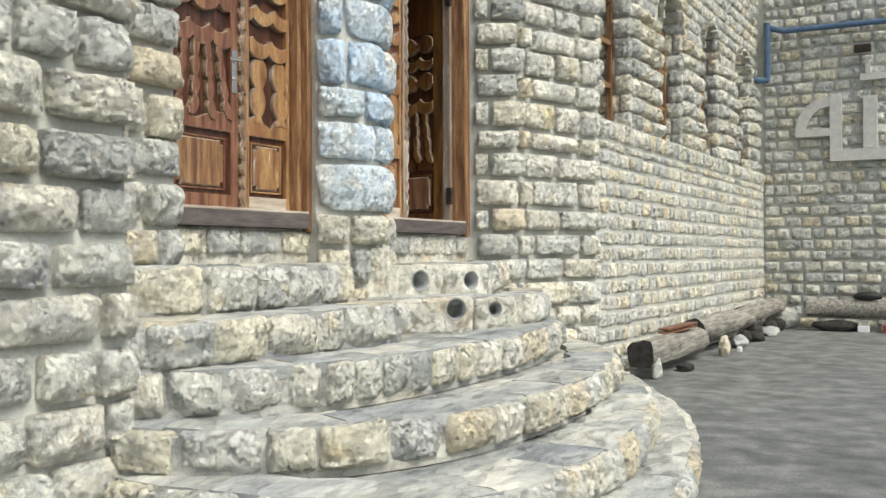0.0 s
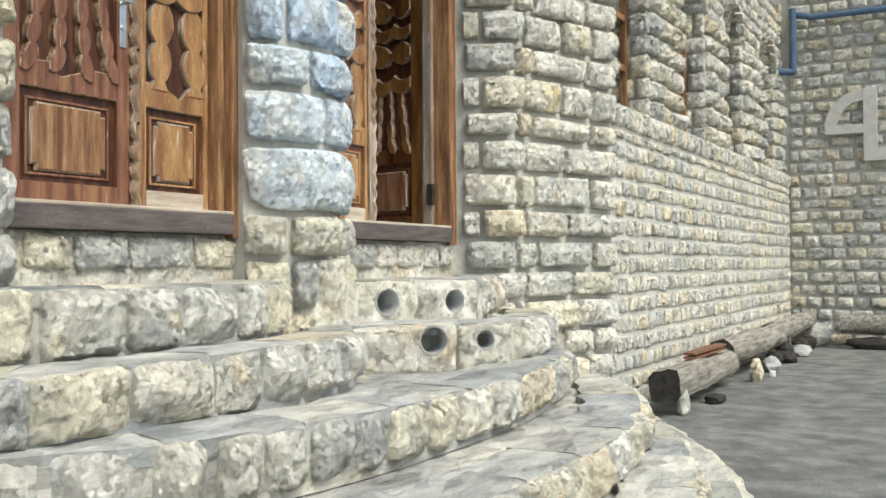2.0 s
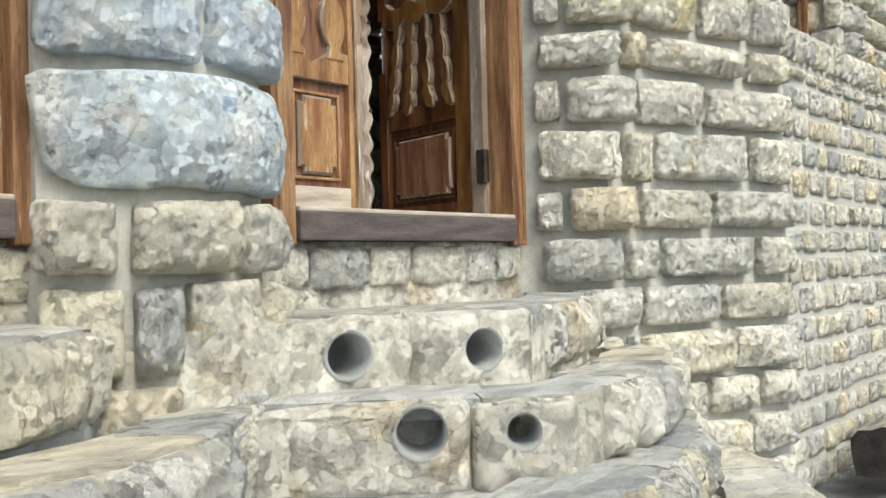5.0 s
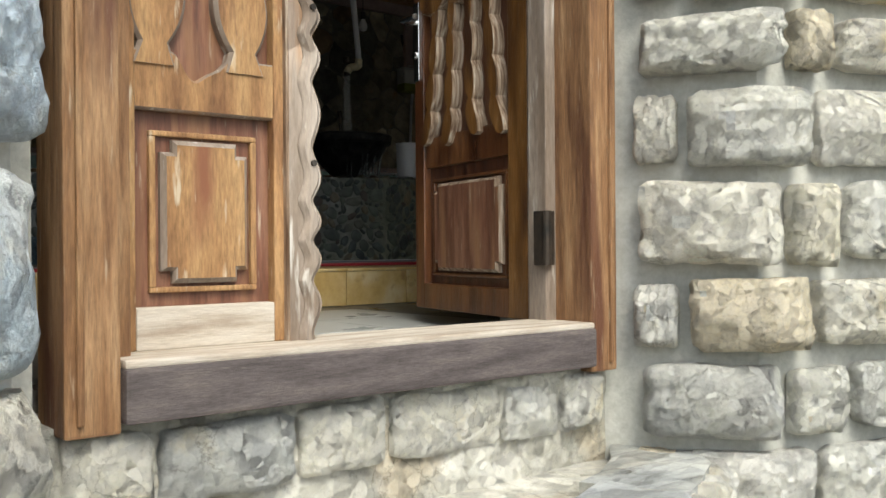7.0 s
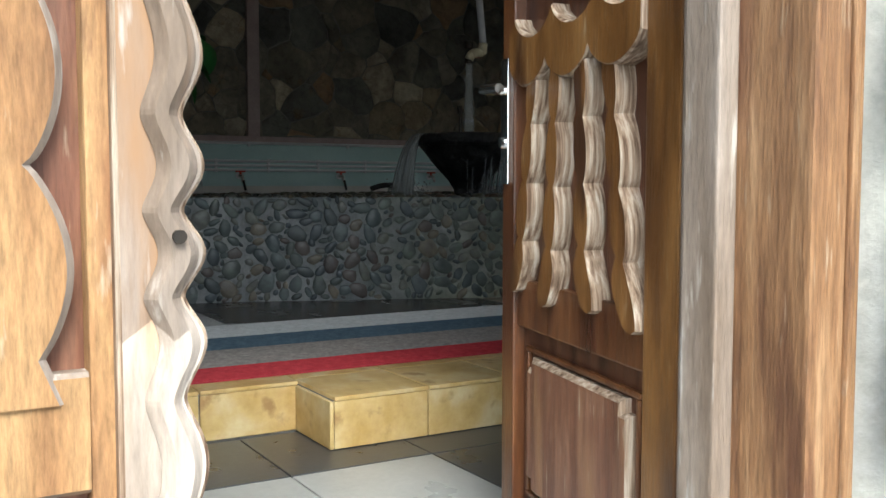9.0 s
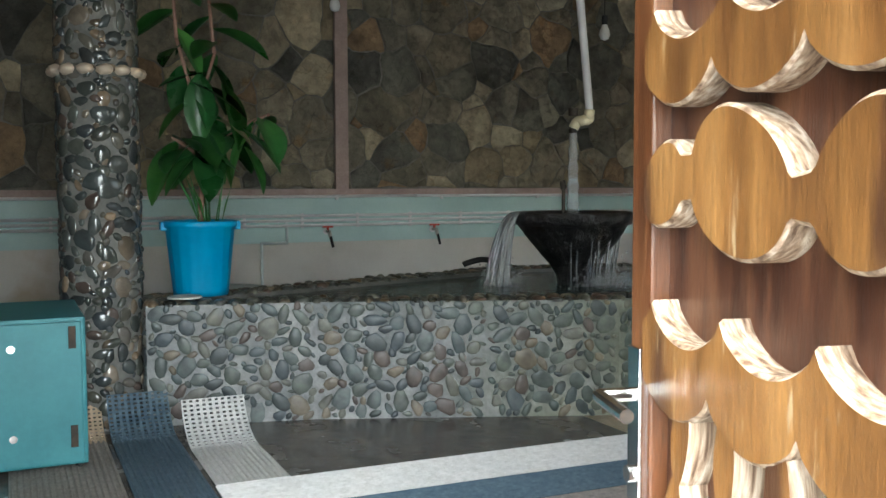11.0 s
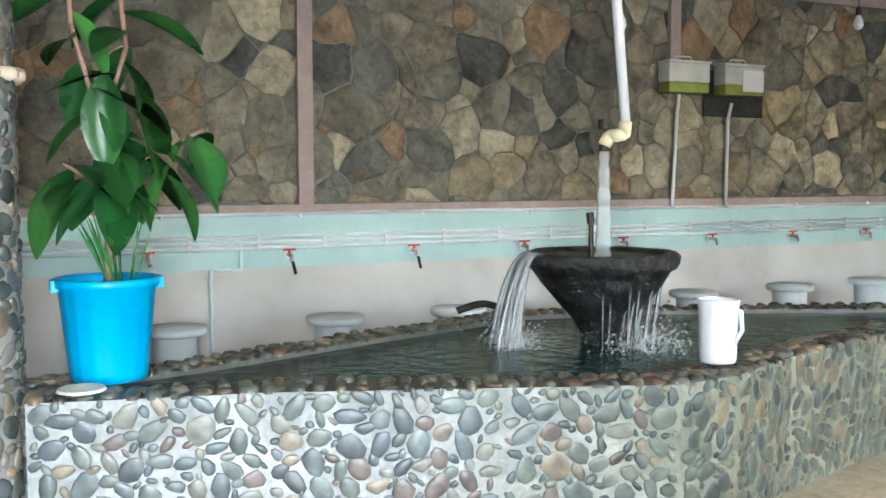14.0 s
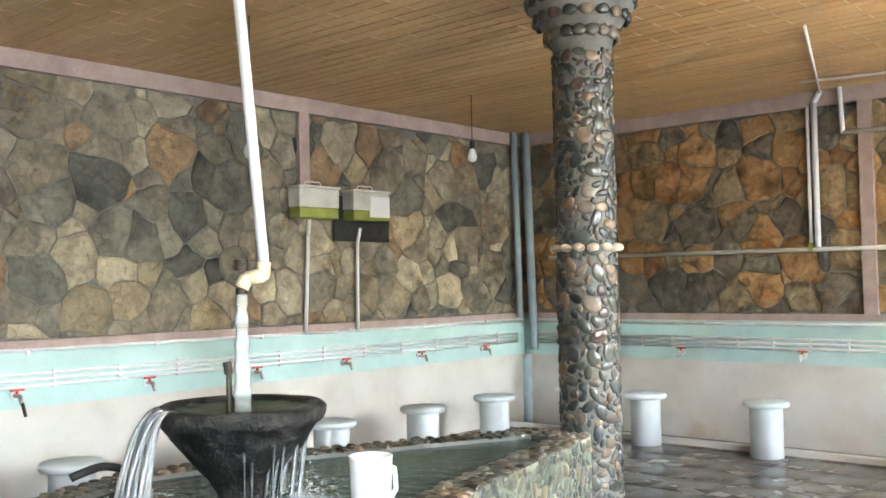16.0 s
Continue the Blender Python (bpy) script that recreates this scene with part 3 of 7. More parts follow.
def folded(me, w_side, w_front, d, h, side, front):
    """The same block wrapped round an upright corner at the origin: w_side back along side, w_front on along front."""
    side, front = Vector(side).normalized(), Vector(front).normalized()
    n1, n2 = Vector((side.y, -side.x, 0)), Vector((front.y, -front.x, 0))
    mitre = (n1 + n2) / (1 + n1.dot(n2))
    c = me.copy()
    for v in c.vertices:
        x = (v.co.x + 0.5) * (w_side + w_front) - w_side
        u, n = (side, n1) if x < 0 else (front, n2)
        k = min(1.0, abs(x) / 0.03)
        v.co = u * x + (mitre.lerp(n, k)) * (v.co.y * d) + Vector((0, 0, v.co.z * h))
    return c


def basis(origin, u, n, w=(0, 0, 1)):
    u, n, w = Vector(u).normalized(), Vector(n).normalized(), Vector(w).normalized()
    m = Matrix((u, n, w)).transposed().to_4x4()
    m.translation = origin
    return m


class Joined:
    """Collects copies of small meshes into one object of kind stuff."""

    def __init__(self):
        self.v, self.f, self.mats, self.mi = [], [], [], []

    def add(self, me, m):
        base = len(self.v)
        self.v += [tuple(m @ v.co) for v in me.vertices]
        flip = m.determinant() < 0
        self.f += [tuple(base + i for i in (reversed(p.vertices) if flip else p.vertices)) for p in me.polygons]
        mat = me.materials[0]
        if mat not in self.mats:
            self.mats.append(mat)
        self.mi += [self.mats.index(mat)] * len(me.polygons)

    def done(self, name, parent, label):
        if not self.v:
            return
        me = bpy.data.meshes.new(name)
        me.from_pydata(self.v, [], self.f)
        for m in self.mats:
            me.materials.append(m)
        me.polygons.foreach_set("material_index", self.mi)
        me.polygons.foreach_set("use_smooth", [True] * len(me.polygons))
        me.set_sharp_from_angle(angle=radians(48))
        ob = new(name, me)
        ob.parent = parent
        tagged(ob, label, "", "", "stuff")


class Layer:
    """Places pieces as objects of their own while near(p) holds and room is left, the rest joined."""

    def __init__(self, parent, name, limit=290, near=None):
        self.parent, self.name, self.limit, self.near, self.n, self.rest = parent, name, limit, near, 0, Joined()

    def put(self, me, m):
        if self.n < self.limit and (self.near is None or self.near(m.translation)):
            ob = new(self.name, me)
            ob.parent = self.parent
            ob.matrix_local = m
            self.n += 1
        else:
            self.rest.add(me, m)

    def done(self, label):
        self.rest.done(self.name + "s", self.parent, label)


def courses(layer, origin, u, n, length, z0, z1, rnd, row=(0.17, 0.21), width=(0.2, 0.4), joint=0.03, depth=0.06, meshes=None, skip=None, rows=None, sink=0.0):
    """Courses of quarry-faced stones over a wall face that starts at origin and runs along u."""
    meshes = meshes or BLOCKS
    u, n = Vector(u).normalized(), Vector(n).normalized()
    z, r = z0, 0
    while z < z1 - 0.06:
        h = rows[r][0] if rows and r < len(rows) else rnd.uniform(*row)
        h = min(h, z1 - z)
        if z1 - z - h < 0.08:
            h = z1 - z
        if rows and r < len(rows):
            cuts = [0.0]
            for w in rows[r][1]:
                cuts.append(cuts[-1] + w * length)
            ms = rows[r][2]
        else:
            cuts, ms = [0.0], meshes
            while cuts[-1] < length:
                cuts.append(cuts[-1] + rnd.uniform(*width) * (0.6 if cuts[-1] == 0 else 1))
            if len(cuts) > 2 and length - cuts[-2] < width[0] * 0.6:
                cuts.pop(-2)
            cuts[-1] = length
        for a, b in zip(cuts, cuts[1:]):
            if skip and skip(a, b, z, z + h):
                continue
            p = Vector(origin) + u * ((a + b) / 2)
            p.z = z + h / 2 + rnd.uniform(-0.006, 0.006)
            j1, j2 = joint * rnd.uniform(0.6, 1.4), joint * rnd.uniform(0.6, 1.4)
            s = [rnd.choice((-1, 1)), rnd.choice((-1, 1))]
            if min(b - a - j1, h - j2) < 0.03:
                continue
            layer.put(ms[rnd.randrange(len(ms))], basis(p - n * sink, u, n) @ Matrix.Rotation(radians(rnd.uniform(-1.8, 1.8)), 4, "Y") @ Matrix.Diagonal(((b - a - j1) * s[0], depth * rnd.uniform(0.75, 1.3), (h - j2) * s[1], 1)))
        z += h
        r += 1


# ---- the plan, in metres ----
GROUND, FLOOR, PLATFORM, POOL_TOP, CEIL = 0.0, 1.38, 1.53, 2.07, 4.48
DOOR_X = -3.54
BACK_X, RIGHT_Y, LEFT_Y = -11.1, 14.95, 1.0
WALL_X, CORNER_Y, FACADE_TOP = -3.12, 16.0, 6.2
UPPER_X = -3.27
ARCHES = [(8.72, 9.70), (10.72, 11.62), (12.55, 13.42), (14.55, 15.42)]
ARCH_SILL, ARCH_SPRING = 2.46, 3.82


def cap(yc, a, bl, br, n, nl=None, x0=-3.6, steps=48):
    """A bowed step's front edge, from the near end round to the far one."""
    out = []
    for i in range(steps + 1):
        t = -math.pi / 2 + math.pi * i / steps
        c, s = max(0.0, math.cos(t)), math.sin(t)
        m = n if s > 0 else (nl or n)
        y = yc + (br if s > 0 else bl) * math.copysign(abs(s) ** (2 / m), s)
        out.append((x0 + a * c ** (2 / m), y))
    return out


STEPS = [
    (0.00, 0.15, cap(3.4, 2.5, 0.95, 5.0, 1.7, 4.0), (0.3, 0.55)),
    (0.15, 0.34, cap(3.7, 2.22, 1.2, 4.0, 1.8, 3.6), (0.22, 0.4)),
    (0.34, 0.52, cap(4.4, 1.78, 1.9, 3.0, 2.0, 2.6), (0.2, 0.36)),
    (0.52, 0.715, cap(4.6, 1.27, 2.05, 2.6, 2.1, 2.6), (0.17, 0.3)),
    (0.715, 0.915, cap(3.7, 0.88, 1.1, 1.45, 2.3, 4), (0.2, 0.36)),
    (0.915, 1.13, cap(3.7, 0.60, 1.0, 1.05, 2.6, 4), (0.22, 0.4)),
    (0.715, 0.915, [(-3.22, 5.02), (-3.06, 5.17), (-2.62, 5.58), (-2.63, 5.9), (-2.74, 6.35), (-2.92, 6.75), (-3.2, 7.02)], (0.18, 0.3)),
    (0.915, 1.125, [(-3.40, 4.95), (-3.26, 5.22), (-2.94, 5.87), (-3.02, 6.2), (-3.16, 6.55), (-3.36, 6.88)], (0.16, 0.28)),
]
# drain holes in the two steps below the open door: centre, radius
DRAINS = {6: [((-2.92, 5.298, 0.832), 0.066), ((-2.735, 5.472, 0.829), 0.046)], 7: [((-3.206, 5.328, 1.008), 0.064), ((-3.03, 5.69, 1.003), 0.06)]}


def resample(line, step):
    """Points at even steps along a line, with their distances."""
    out, s = [(0.0, Vector(line[0]))], 0.0
    for a, b in zip(line, line[1:]):
        a, b = Vector(a), Vector(b)
        d = (b - a).length
        k = max(1, int(d / step))
        for i in range(1, k + 1):
            out.append((s + d * i / k, a.lerp(b, i / k)))
        s += d
    return out


def at_length(pts, s):
    for (sa, a), (sb, b) in zip(pts, pts[1:]):
        if s <= sb:
            return a.lerp(b, (s - sa) / max(1e-6, sb - sa))
    return pts[-1][1]


def slab_piece(layer_parent, pts, s0, s1, depth, z, rnd):
    """One flagstone of a tread, following the step's edge."""
    bm = bmesh.new()
    k = 4
    outer = [at_length(pts, s0 + (s1 - s0) * i / k) for i in range(k + 1)]
    d = (outer[-1] - outer[0]).normalized()
    inn = Vector((-d.y, d.x))
    ragged = [rnd.uniform(-0.012, 0.012) for _ in outer]
    o2 = [p + inn * (0.045 + r) for p, r in zip(outer, ragged)]
    i2 = [p + inn * (depth + rnd.uniform(-0.03, 0.03)) for p in outer]
    i2[0] += d * 0.008
    i2[-1] -= d * 0.008
    o2[0] += d * 0.008
    o2[-1] -= d * 0.008
    rows = [o2, [a.lerp(b, 0.12) for a, b in zip(o2, i2)], [a.lerp(b, 0.5) for a, b in zip(o2, i2)], i2]
    top = []
    for j, r in enumerate(rows):
        top.append([bm.verts.new((p.x, p.y, z + (-0.006 if j == 0 else 0) + rnd.uniform(-0.004, 0.004))) for p in r])
    for a, b in zip(top, top[1:]):
        for i in range(k):
            bm.faces.new((a[i], a[i + 1], b[i + 1], b[i]))
    edge = top[0] + [r[-1] for r in top[1:]] + top[-1][::-1][1:] + [r[0] for r in top[1:-1]][::-1]
    low = [bm.verts.new((v.co.x, v.co.y, z - 0.06)) for v in edge]
    n = len(edge)
    for i in range(n):
        bm.faces.new((edge[i], edge[(i + 1) % n], low[(i + 1) % n], low[i]))
    ob = finish(bm, "slab", slab, layer_parent, True)
    ob.data.set_sharp_from_angle(angle=radians(40))


def build_steps():
    for i, (z0, z1, line, width) in enumerate(STEPS):
        rnd = random.Random(300 + i)
        holes = DRAINS.get(i)
        bm = bmesh.new()
        inset = 0.24 if holes else 0.05
        inner = [(max(-3.6, x - inset), y) for x, y in line]
        prism(bm, inner + [(-3.62, inner[-1][1]), (-3.62, inner[0][1])], z0 - (0.03 if z0 else 0), z1 - 0.035)
        if holes:
            tail = [(x - 0.04, y) for x, y in line[2:]]
            prism(bm, tail + [(-3.61, tail[-1][1] - 0.01), (-3.61, tail[0][1] + 0.01)], z0 - 0.03, z1 - 0.036)
            near = Vector(line[1])
            prism(bm, [(-3.62, near.y), (-3.62, line[0][1] - 0.12), (line[0][0] - 0.03, line[0][1] - 0.12), (near.x - 0.05, near.y)], z0 - 0.03, z1 - 0.037)
        st = structure("step", bm, rough_mortar if holes else slab, "curved step of rough limestone with grey slab tread", "step")
        pts = resample(line, 0.05)
        total = pts[-1][0]
        lay = Layer(st, "stone")
        plate = None
        if holes:
            c0, c1 = Vector(holes[0][0][:2]), Vector(holes[1][0][:2])
            plate = drain_plate(st, holes, z0, z1, rnd)
        s = 0.02
        while s < total - 0.05:
            w = rnd.uniform(*width)
            a, b = at_length(pts, s), at_length(pts, min(total, s + w))
            s += w
            mid = (a + b) / 2
            if mid.x < -3.5:
                continue
            if plate and plate[0] - 0.05 < (mid - c0).dot((c1 - c0).normalized()) < plate[1] + 0.03 and mid.y < 5.9:
                continue
            u = (b - a).normalized()
            n = Vector((u.y, -u.x, 0))
            L = (b - a).length
            p = Vector((mid.x, mid.y, (z0 + z1) / 2 - 0.004)) - n * 0.085
            m = basis(p, Vector((u.x, u.y, 0)), n) @ Matrix.Rotation(radians(rnd.uniform(-1.5, 1.5)), 4, "Y")
            lay.put(BLOCKS[rnd.randrange(len(BLOCKS))], m @ Matrix.Diagonal(((L - rnd.uniform(0.012, 0.035)) * rnd.choice((-1, 1)), 0.10 * rnd.uniform(0.9, 1.15), (z1 - z0 - rnd.uniform(0.0, 0.014)) * rnd.choice((-1, 1)), 1)))
        lay.done("riser stones")
        s = 0.0
        while s < total - 0.1:
            w = rnd.uniform(0.28, 0.62)
            e = min(total, s + w)
            if total - e < 0.15:
                e = total
            m = at_length(pts, (s + e) / 2)
            if m.x > -3.55:
                slab_piece(st, pts, s, e, 0.33 if i < 4 else 0.26, z1, rnd)
            s = e


def drain_plate(st, holes, z0, z1, rnd):
    """A patch of rough mortar in a riser with drain pipes let into it."""
    a, b = Vector(holes[0][0]), Vector(holes[1][0])
    u = Vector((b.x - a.x, b.y - a.y, 0)).normalized()
    n = Vector((u.y, -u.x, 0))
    gap = (Vector(b.xy) - Vector(a.xy)).length
    half = gap / 2
    lo, hi = (-0.40, gap + 0.15) if z0 < 0.8 else (-0.32, gap + 0.19)
    cells = [(lo, half), (half, hi)]
    bm = bmesh.new()
    N, LOOPS = 48, 7
    ends = []
    for (c0, c1), (c, r) in zip(cells, holes):
        cu = (Vector(c) - a).dot(u)
        rings = []
        for l in range(LOOPS + 1):
            f = l / LOOPS
            row = []
            for k in range(N):
                t = 2 * math.pi * k / N
                dx, dz = math.cos(t), math.sin(t)
                far = min(((c1 - cu) if dx > 0 else (c0 - cu)) / dx if abs(dx) > 1e-6 else 9, ((z1 - 0.004 - c[2]) if dz > 0 else (z0 - 0.06 - c[2])) / dz if abs(dz) > 1e-6 else 9)
                k_ = r + (far - r) * f
                q = a + u * (cu + dx * k_)
                z = c[2] + dz * k_
                out = 0.016 * (1 - f) + 0.045 * noise.noise(Vector((q.x * 11, q.y * 11, z * 11))) * (0.2 + 0.8 * f) - (0.03 if z > z1 - 0.02 else 0) - 0.05 * f ** 8
                row.append(bm.verts.new((q.x + n.x * out, q.y + n.y * out, z)))
            rings.append(row)
        for A, B in zip(rings, rings[1:]):
            for k in range(N):
                bm.faces.new((A[k], A[(k + 1) % N], B[(k + 1) % N], B[k]))
        ends.append((cu, c, r))
    part("drain_patch", bm, rough_mortar, st, "rough mortar round the drain pipes", True)
    for cu, c, r in ends:
        q = a + u * cu
        bm = bmesh.new()
        rings = []
        for rr, d in ((r + 0.006, 0.016), (r - 0.004, 0.018), (r - 0.006, -0.2)):
            rings.append([bm.verts.new((q.x + n.x * d + u.x * rr * math.cos(2 * math.pi * k / 24), q.y + n.y * d + u.y * rr * math.cos(2 * math.pi * k / 24), c[2] + rr * math.sin(2 * math.pi * k / 24))) for k in range(24)])
        for A, B in zip(rings, rings[1:]):
            for k in range(24):
                bm.faces.new((A[k], A[(k + 1) % 24], B[(k + 1) % 24], B[k]))
        bm.faces.new(rings[-1])
        part("drain_pipe", bm, pipe_cement, st, "grey pipe mouth", True)
    return lo, hi


def wall_block(name, label, a, b):
    bm = bmesh.new()
    box(bm, a, b)
    return structure(name, bm, mortar, label, "wall")


def arch_top(y, o):
    c, r = (o[0] + o[1]) / 2, (o[1] - o[0]) / 2
    return ARCH_SPRING + 1.08 * math.sqrt(max(0, r * r - (y - c) ** 2))


def build_facade():
    rnd = random.Random(11)
    w = wall_block("wall_buttress", "projecting buttress of large quarry-faced limestone", (-3.95, -2, 0), (-2.95, 2.66, FACADE_TOP))
    lay = Layer(w, "stone")
    courses(lay, (-2.95, 0.6, 0), (0, 1, 0), (1, 0, 0), 2.08, 0.0, 4.4, rnd, (0.19, 0.25), (0.24, 0.48), 0.03, 0.085)
    courses(lay, (-3.3, 2.66, 0), (1, 0, 0), (0, 1, 0), 0.36, 0.0, 4.4, rnd, (0.17, 0.25), (0.3, 0.4), 0.03, 0.04)
    lay.done("limestone")
    w = wall_block("wall_pier_near", "limestone pier beside a carved door", (-3.95, 2.66, 0), (-3.33, 3.30, FACADE_TOP))
    lay = Layer(w, "stone")
    courses(lay, (-3.33, 2.66, 0), (0, 1, 0), (1, 0, 0), 0.66, 0.9, 4.4, rnd, (0.18, 0.23), (0.2, 0.36), 0.03, 0.085)
    lay.done("limestone")
    bm = bmesh.new()
    prism(bm, [(-3.6, 4.66), (-3.36, 4.74), (-3.24, 4.95), (-3.27, 5.2), (-3.6, 5.34)], 0.6, 1.10)
    structure("wall_pier_foot", bm, rough_mortar, "mortared foot of the pier between the doors", "wall")

    w = wall_block("wall_pier_middle", "limestone pier washed pale blue between two doors", (-3.95, 4.68, 0), (-3.60, 5.33, FACADE_TOP))
    B, U = BLOCKS, BLUES
    rows = [(0.265, (0.45, 0.55), B), (0.24, (0.27, 0.16, 0.33, 0.24), B), (0.205, (0.26, 0.38, 0.36), B), (0.305, (1.0,), U), (0.255, (0.52, 0.48), U), (0.2, (0.4, 0.6), U), (0.29, (0.24, 0.4, 0.36), U), (0.26, (0.22, 0.78), U), (0.2, (0.7, 0.3), U), (0.2, (0.35, 0.65), U), (0.2, (0.6, 0.4), U), (0.2, (0.4, 0.6), U), (0.2, (0.6, 0.4), B)]
    cx, cy, rad, a0, a1 = -3.72, 4.95, 0.40, radians(-56), radians(52)
    bm = bmesh.new()
    prism(bm, [(cx, cy - 0.3), *[(cx + rad * math.cos(a0 + (a1 - a0) * k / 12), cy + rad * math.sin(a0 + (a1 - a0) * k / 12)) for k in range(13)], (cx, cy + 0.3)], 0, FACADE_TOP - 0.01)
    part("round_core", bm, mortar, w)
    z = 0.72
    for h, widths, ms in rows:
        s = 0.0
        for f in widths:
            span = (a1 - a0) * f
            a = a0 + s + span / 2
            s += span
            wd, hh = span * (rad + 0.05) - 0.03 * rnd.uniform(0.7, 1.3), h - 0.03 * rnd.uniform(0.7, 1.2)
            ob = new("stone", bent(ms[rnd.randrange(len(ms))], wd * rad / (rad + 0.05), 0.08 * rnd.uniform(0.9, 1.2), hh, rad))
            ob.parent = w
            ob.matrix_local = Matrix.Translation((cx, cy, z + h / 2)) @ Matrix.Rotation(a - math.pi / 2, 4, "Z") @ Matrix.Diagonal((-1, 1, 1, 1))
        z += h

    bm = bmesh.new()
    prism(bm, [(-3.95, 6.66), (-3.60, 6.66), (-3.27, 6.84), (-2.94, 7.84), (-3.2, 7.95), (-3.95, 7.95)], 0, FACADE_TOP)
    w = structure("wall_pier_far", bm, mortar, "splayed limestone pier beside the open door", "wall")
    lay = Layer(w, "stone")
    side, front = Vector((0.33, 0.18, 0)), Vector((0.33, 1.0, 0))
    corner = Vector((-3.255, 6.828, 0))
    heights = (0.19, 0.19, 0.18, 0.205, 0.185, 0.2, 0.195, 0.233, 0.212, 0.175, 0.235, 0.2, 0.21, 0.19, 0.2, 0.21, 0.2, 0.19, 0.2, 0.2)
    fronts = {3: (0.12, 0.5, 0.38), 4: (0.13, 0.42, 0.45), 5: (0.22, 0.54, 0.24), 6: (0.12, 0.38, 0.5), 7: (0.2, 0.54, 0.26), 8: (0.12, 0.37, 0.51), 9: (0.18, 0.55, 0.27)}
    z = 0.2
    for r, h in enumerate(heights):
        long_side = r % 2 == 1
        cut = fronts.get(r) or ((0.2, 0.5, 0.3) if long_side else (0.12, 0.34, 0.3, 0.24))
        hh = h - 0.03 * rnd.uniform(0.8, 1.3)
        if z > 0.7:
            a = 0.27 if long_side else 0.155
            f = 0.035 if long_side else cut[0] * 1.07 - 0.015
            quoin = folded(BLOCKS[rnd.randrange(14)], a, f, 0.065 * rnd.uniform(0.9, 1.2), hh, side, front)
            lay.put(quoin, Matrix.Translation(corner + Vector((0, 0, z + h / 2))))
            if not long_side:
                lay.put(BLOCKS[rnd.randrange(14)], basis(corner - side.normalized() * 0.235 + Vector((0, 0, z + h / 2)), side, (0.18, -0.33, 0)) @ Matrix.Diagonal((0.10, 0.05, hh * 0.9, 1)))
        s0 = 0.06 if long_side and z > 0.7 else (cut[0] * 1.07 if z > 0.7 else 0.0)
        edges_ = [s0] + [1.07 * sum(cut[:k + 1]) for k in range(0 if s0 < 0.1 else 1, len(cut))]
        for a, b in zip(edges_, edges_[1:]):
            if b - a > 0.05:
                q = corner + front.normalized() * ((a + b) / 2) + Vector((0, 0, z + h / 2 + rnd.uniform(-0.006, 0.006)))
                lay.put(BLOCKS[rnd.randrange(14)], basis(q, front, (1.0, -0.33, 0)) @ Matrix.Diagonal(((b - a - rnd.uniform(0.025, 0.045)) * rnd.choice((-1, 1)), 0.065 * rnd.uniform(0.8, 1.2), (hh + rnd.uniform(-0.012, 0.004)) * rnd.choice((-1, 1)), 1)))
        z += h
    lay.done("limestone")

    # long wall: solid below the arched windows, pillars between them, arches above
    bm = bmesh.new()
    xb = -3.75
    box(bm, (xb, 7.95, 0), (WALL_X - 0.04, CORNER_Y + 0.05, ARCH_SILL))
    edges = [7.95] + [v for o in ARCHES for v in o] + [CORNER_Y + 0.05]
    for a, b in zip(edges[::2], edges[1::2]):
        box(bm, (xb, a, ARCH_SILL - 0.002), (UPPER_X, b, FACADE_TOP))
    for o in ARCHES:
        k = 14
        for i in range(k):
            ya, yb = o[0] + (o[1] - o[0]) * i / k, o[0] + (o[1] - o[0]) * (i + 1) / k
            za, zb = arch_top(ya, o), arch_top(yb, o)
            v = [bm.verts.new(p) for p in ((xb, ya, za), (xb, yb, zb), (UPPER_X, yb, zb), (UPPER_X, ya, za), (xb, ya, FACADE_TOP), (xb, yb, FACADE_TOP), (UPPER_X, yb, FACADE_TOP), (UPPER_X, ya, FACADE_TOP))]
            for f in ((0, 1, 2, 3), (7, 6, 5, 4), (0, 4, 5, 1), (3, 2, 6, 7)):
                bm.faces.new([v[j] for j in f])
    w = structure("wall_long", bm, mortar, "long limestone wall with round-arched window openings", "wall")
    lay = Layer(w, "stone", near=lambda p: p.y < 11.3)
    courses(lay, (WALL_X - 0.04, 7.95, 0), (0, 1, 0), (1, 0, 0), 8.05, 0.0, ARCH_SILL - 0.2, rnd, (0.145, 0.165), (0.15, 0.30), 0.036, 0.026, SMALL)
    courses(lay, (WALL_X - 0.04, 7.95, 0), (0, 1, 0), (1, 0, 0), 8.05, ARCH_SILL - 0.2, ARCH_SILL, rnd, (0.2, 0.2), (0.09, 0.14), 0.03, 0.045, SMALL)
    for a, b in zip(edges[::2], edges[1::2]):
        courses(lay, (UPPER_X, a, 0), (0, 1, 0), (1, 0, 0), b - a, ARCH_SILL, ARCH_SPRING, rnd, (0.18, 0.21), (0.25, 0.6), 0.03, 0.11)

    def over_arch(a, b, z0, z1):
        return any(b + 7.95 > o[0] - 0.02 and a + 7.95 < o[1] + 0.02 and z0 < arch_top(min(max((a + b) / 2 + 7.95, o[0]), o[1]), o) + 0.02 for o in ARCHES)

    courses(lay, (UPPER_X, 7.95, 0), (0, 1, 0), (1, 0, 0), 8.05, ARCH_SPRING, 5.9, rnd, (0.15, 0.18), (0.13, 0.3), 0.025, 0.05, SMALL, over_arch)
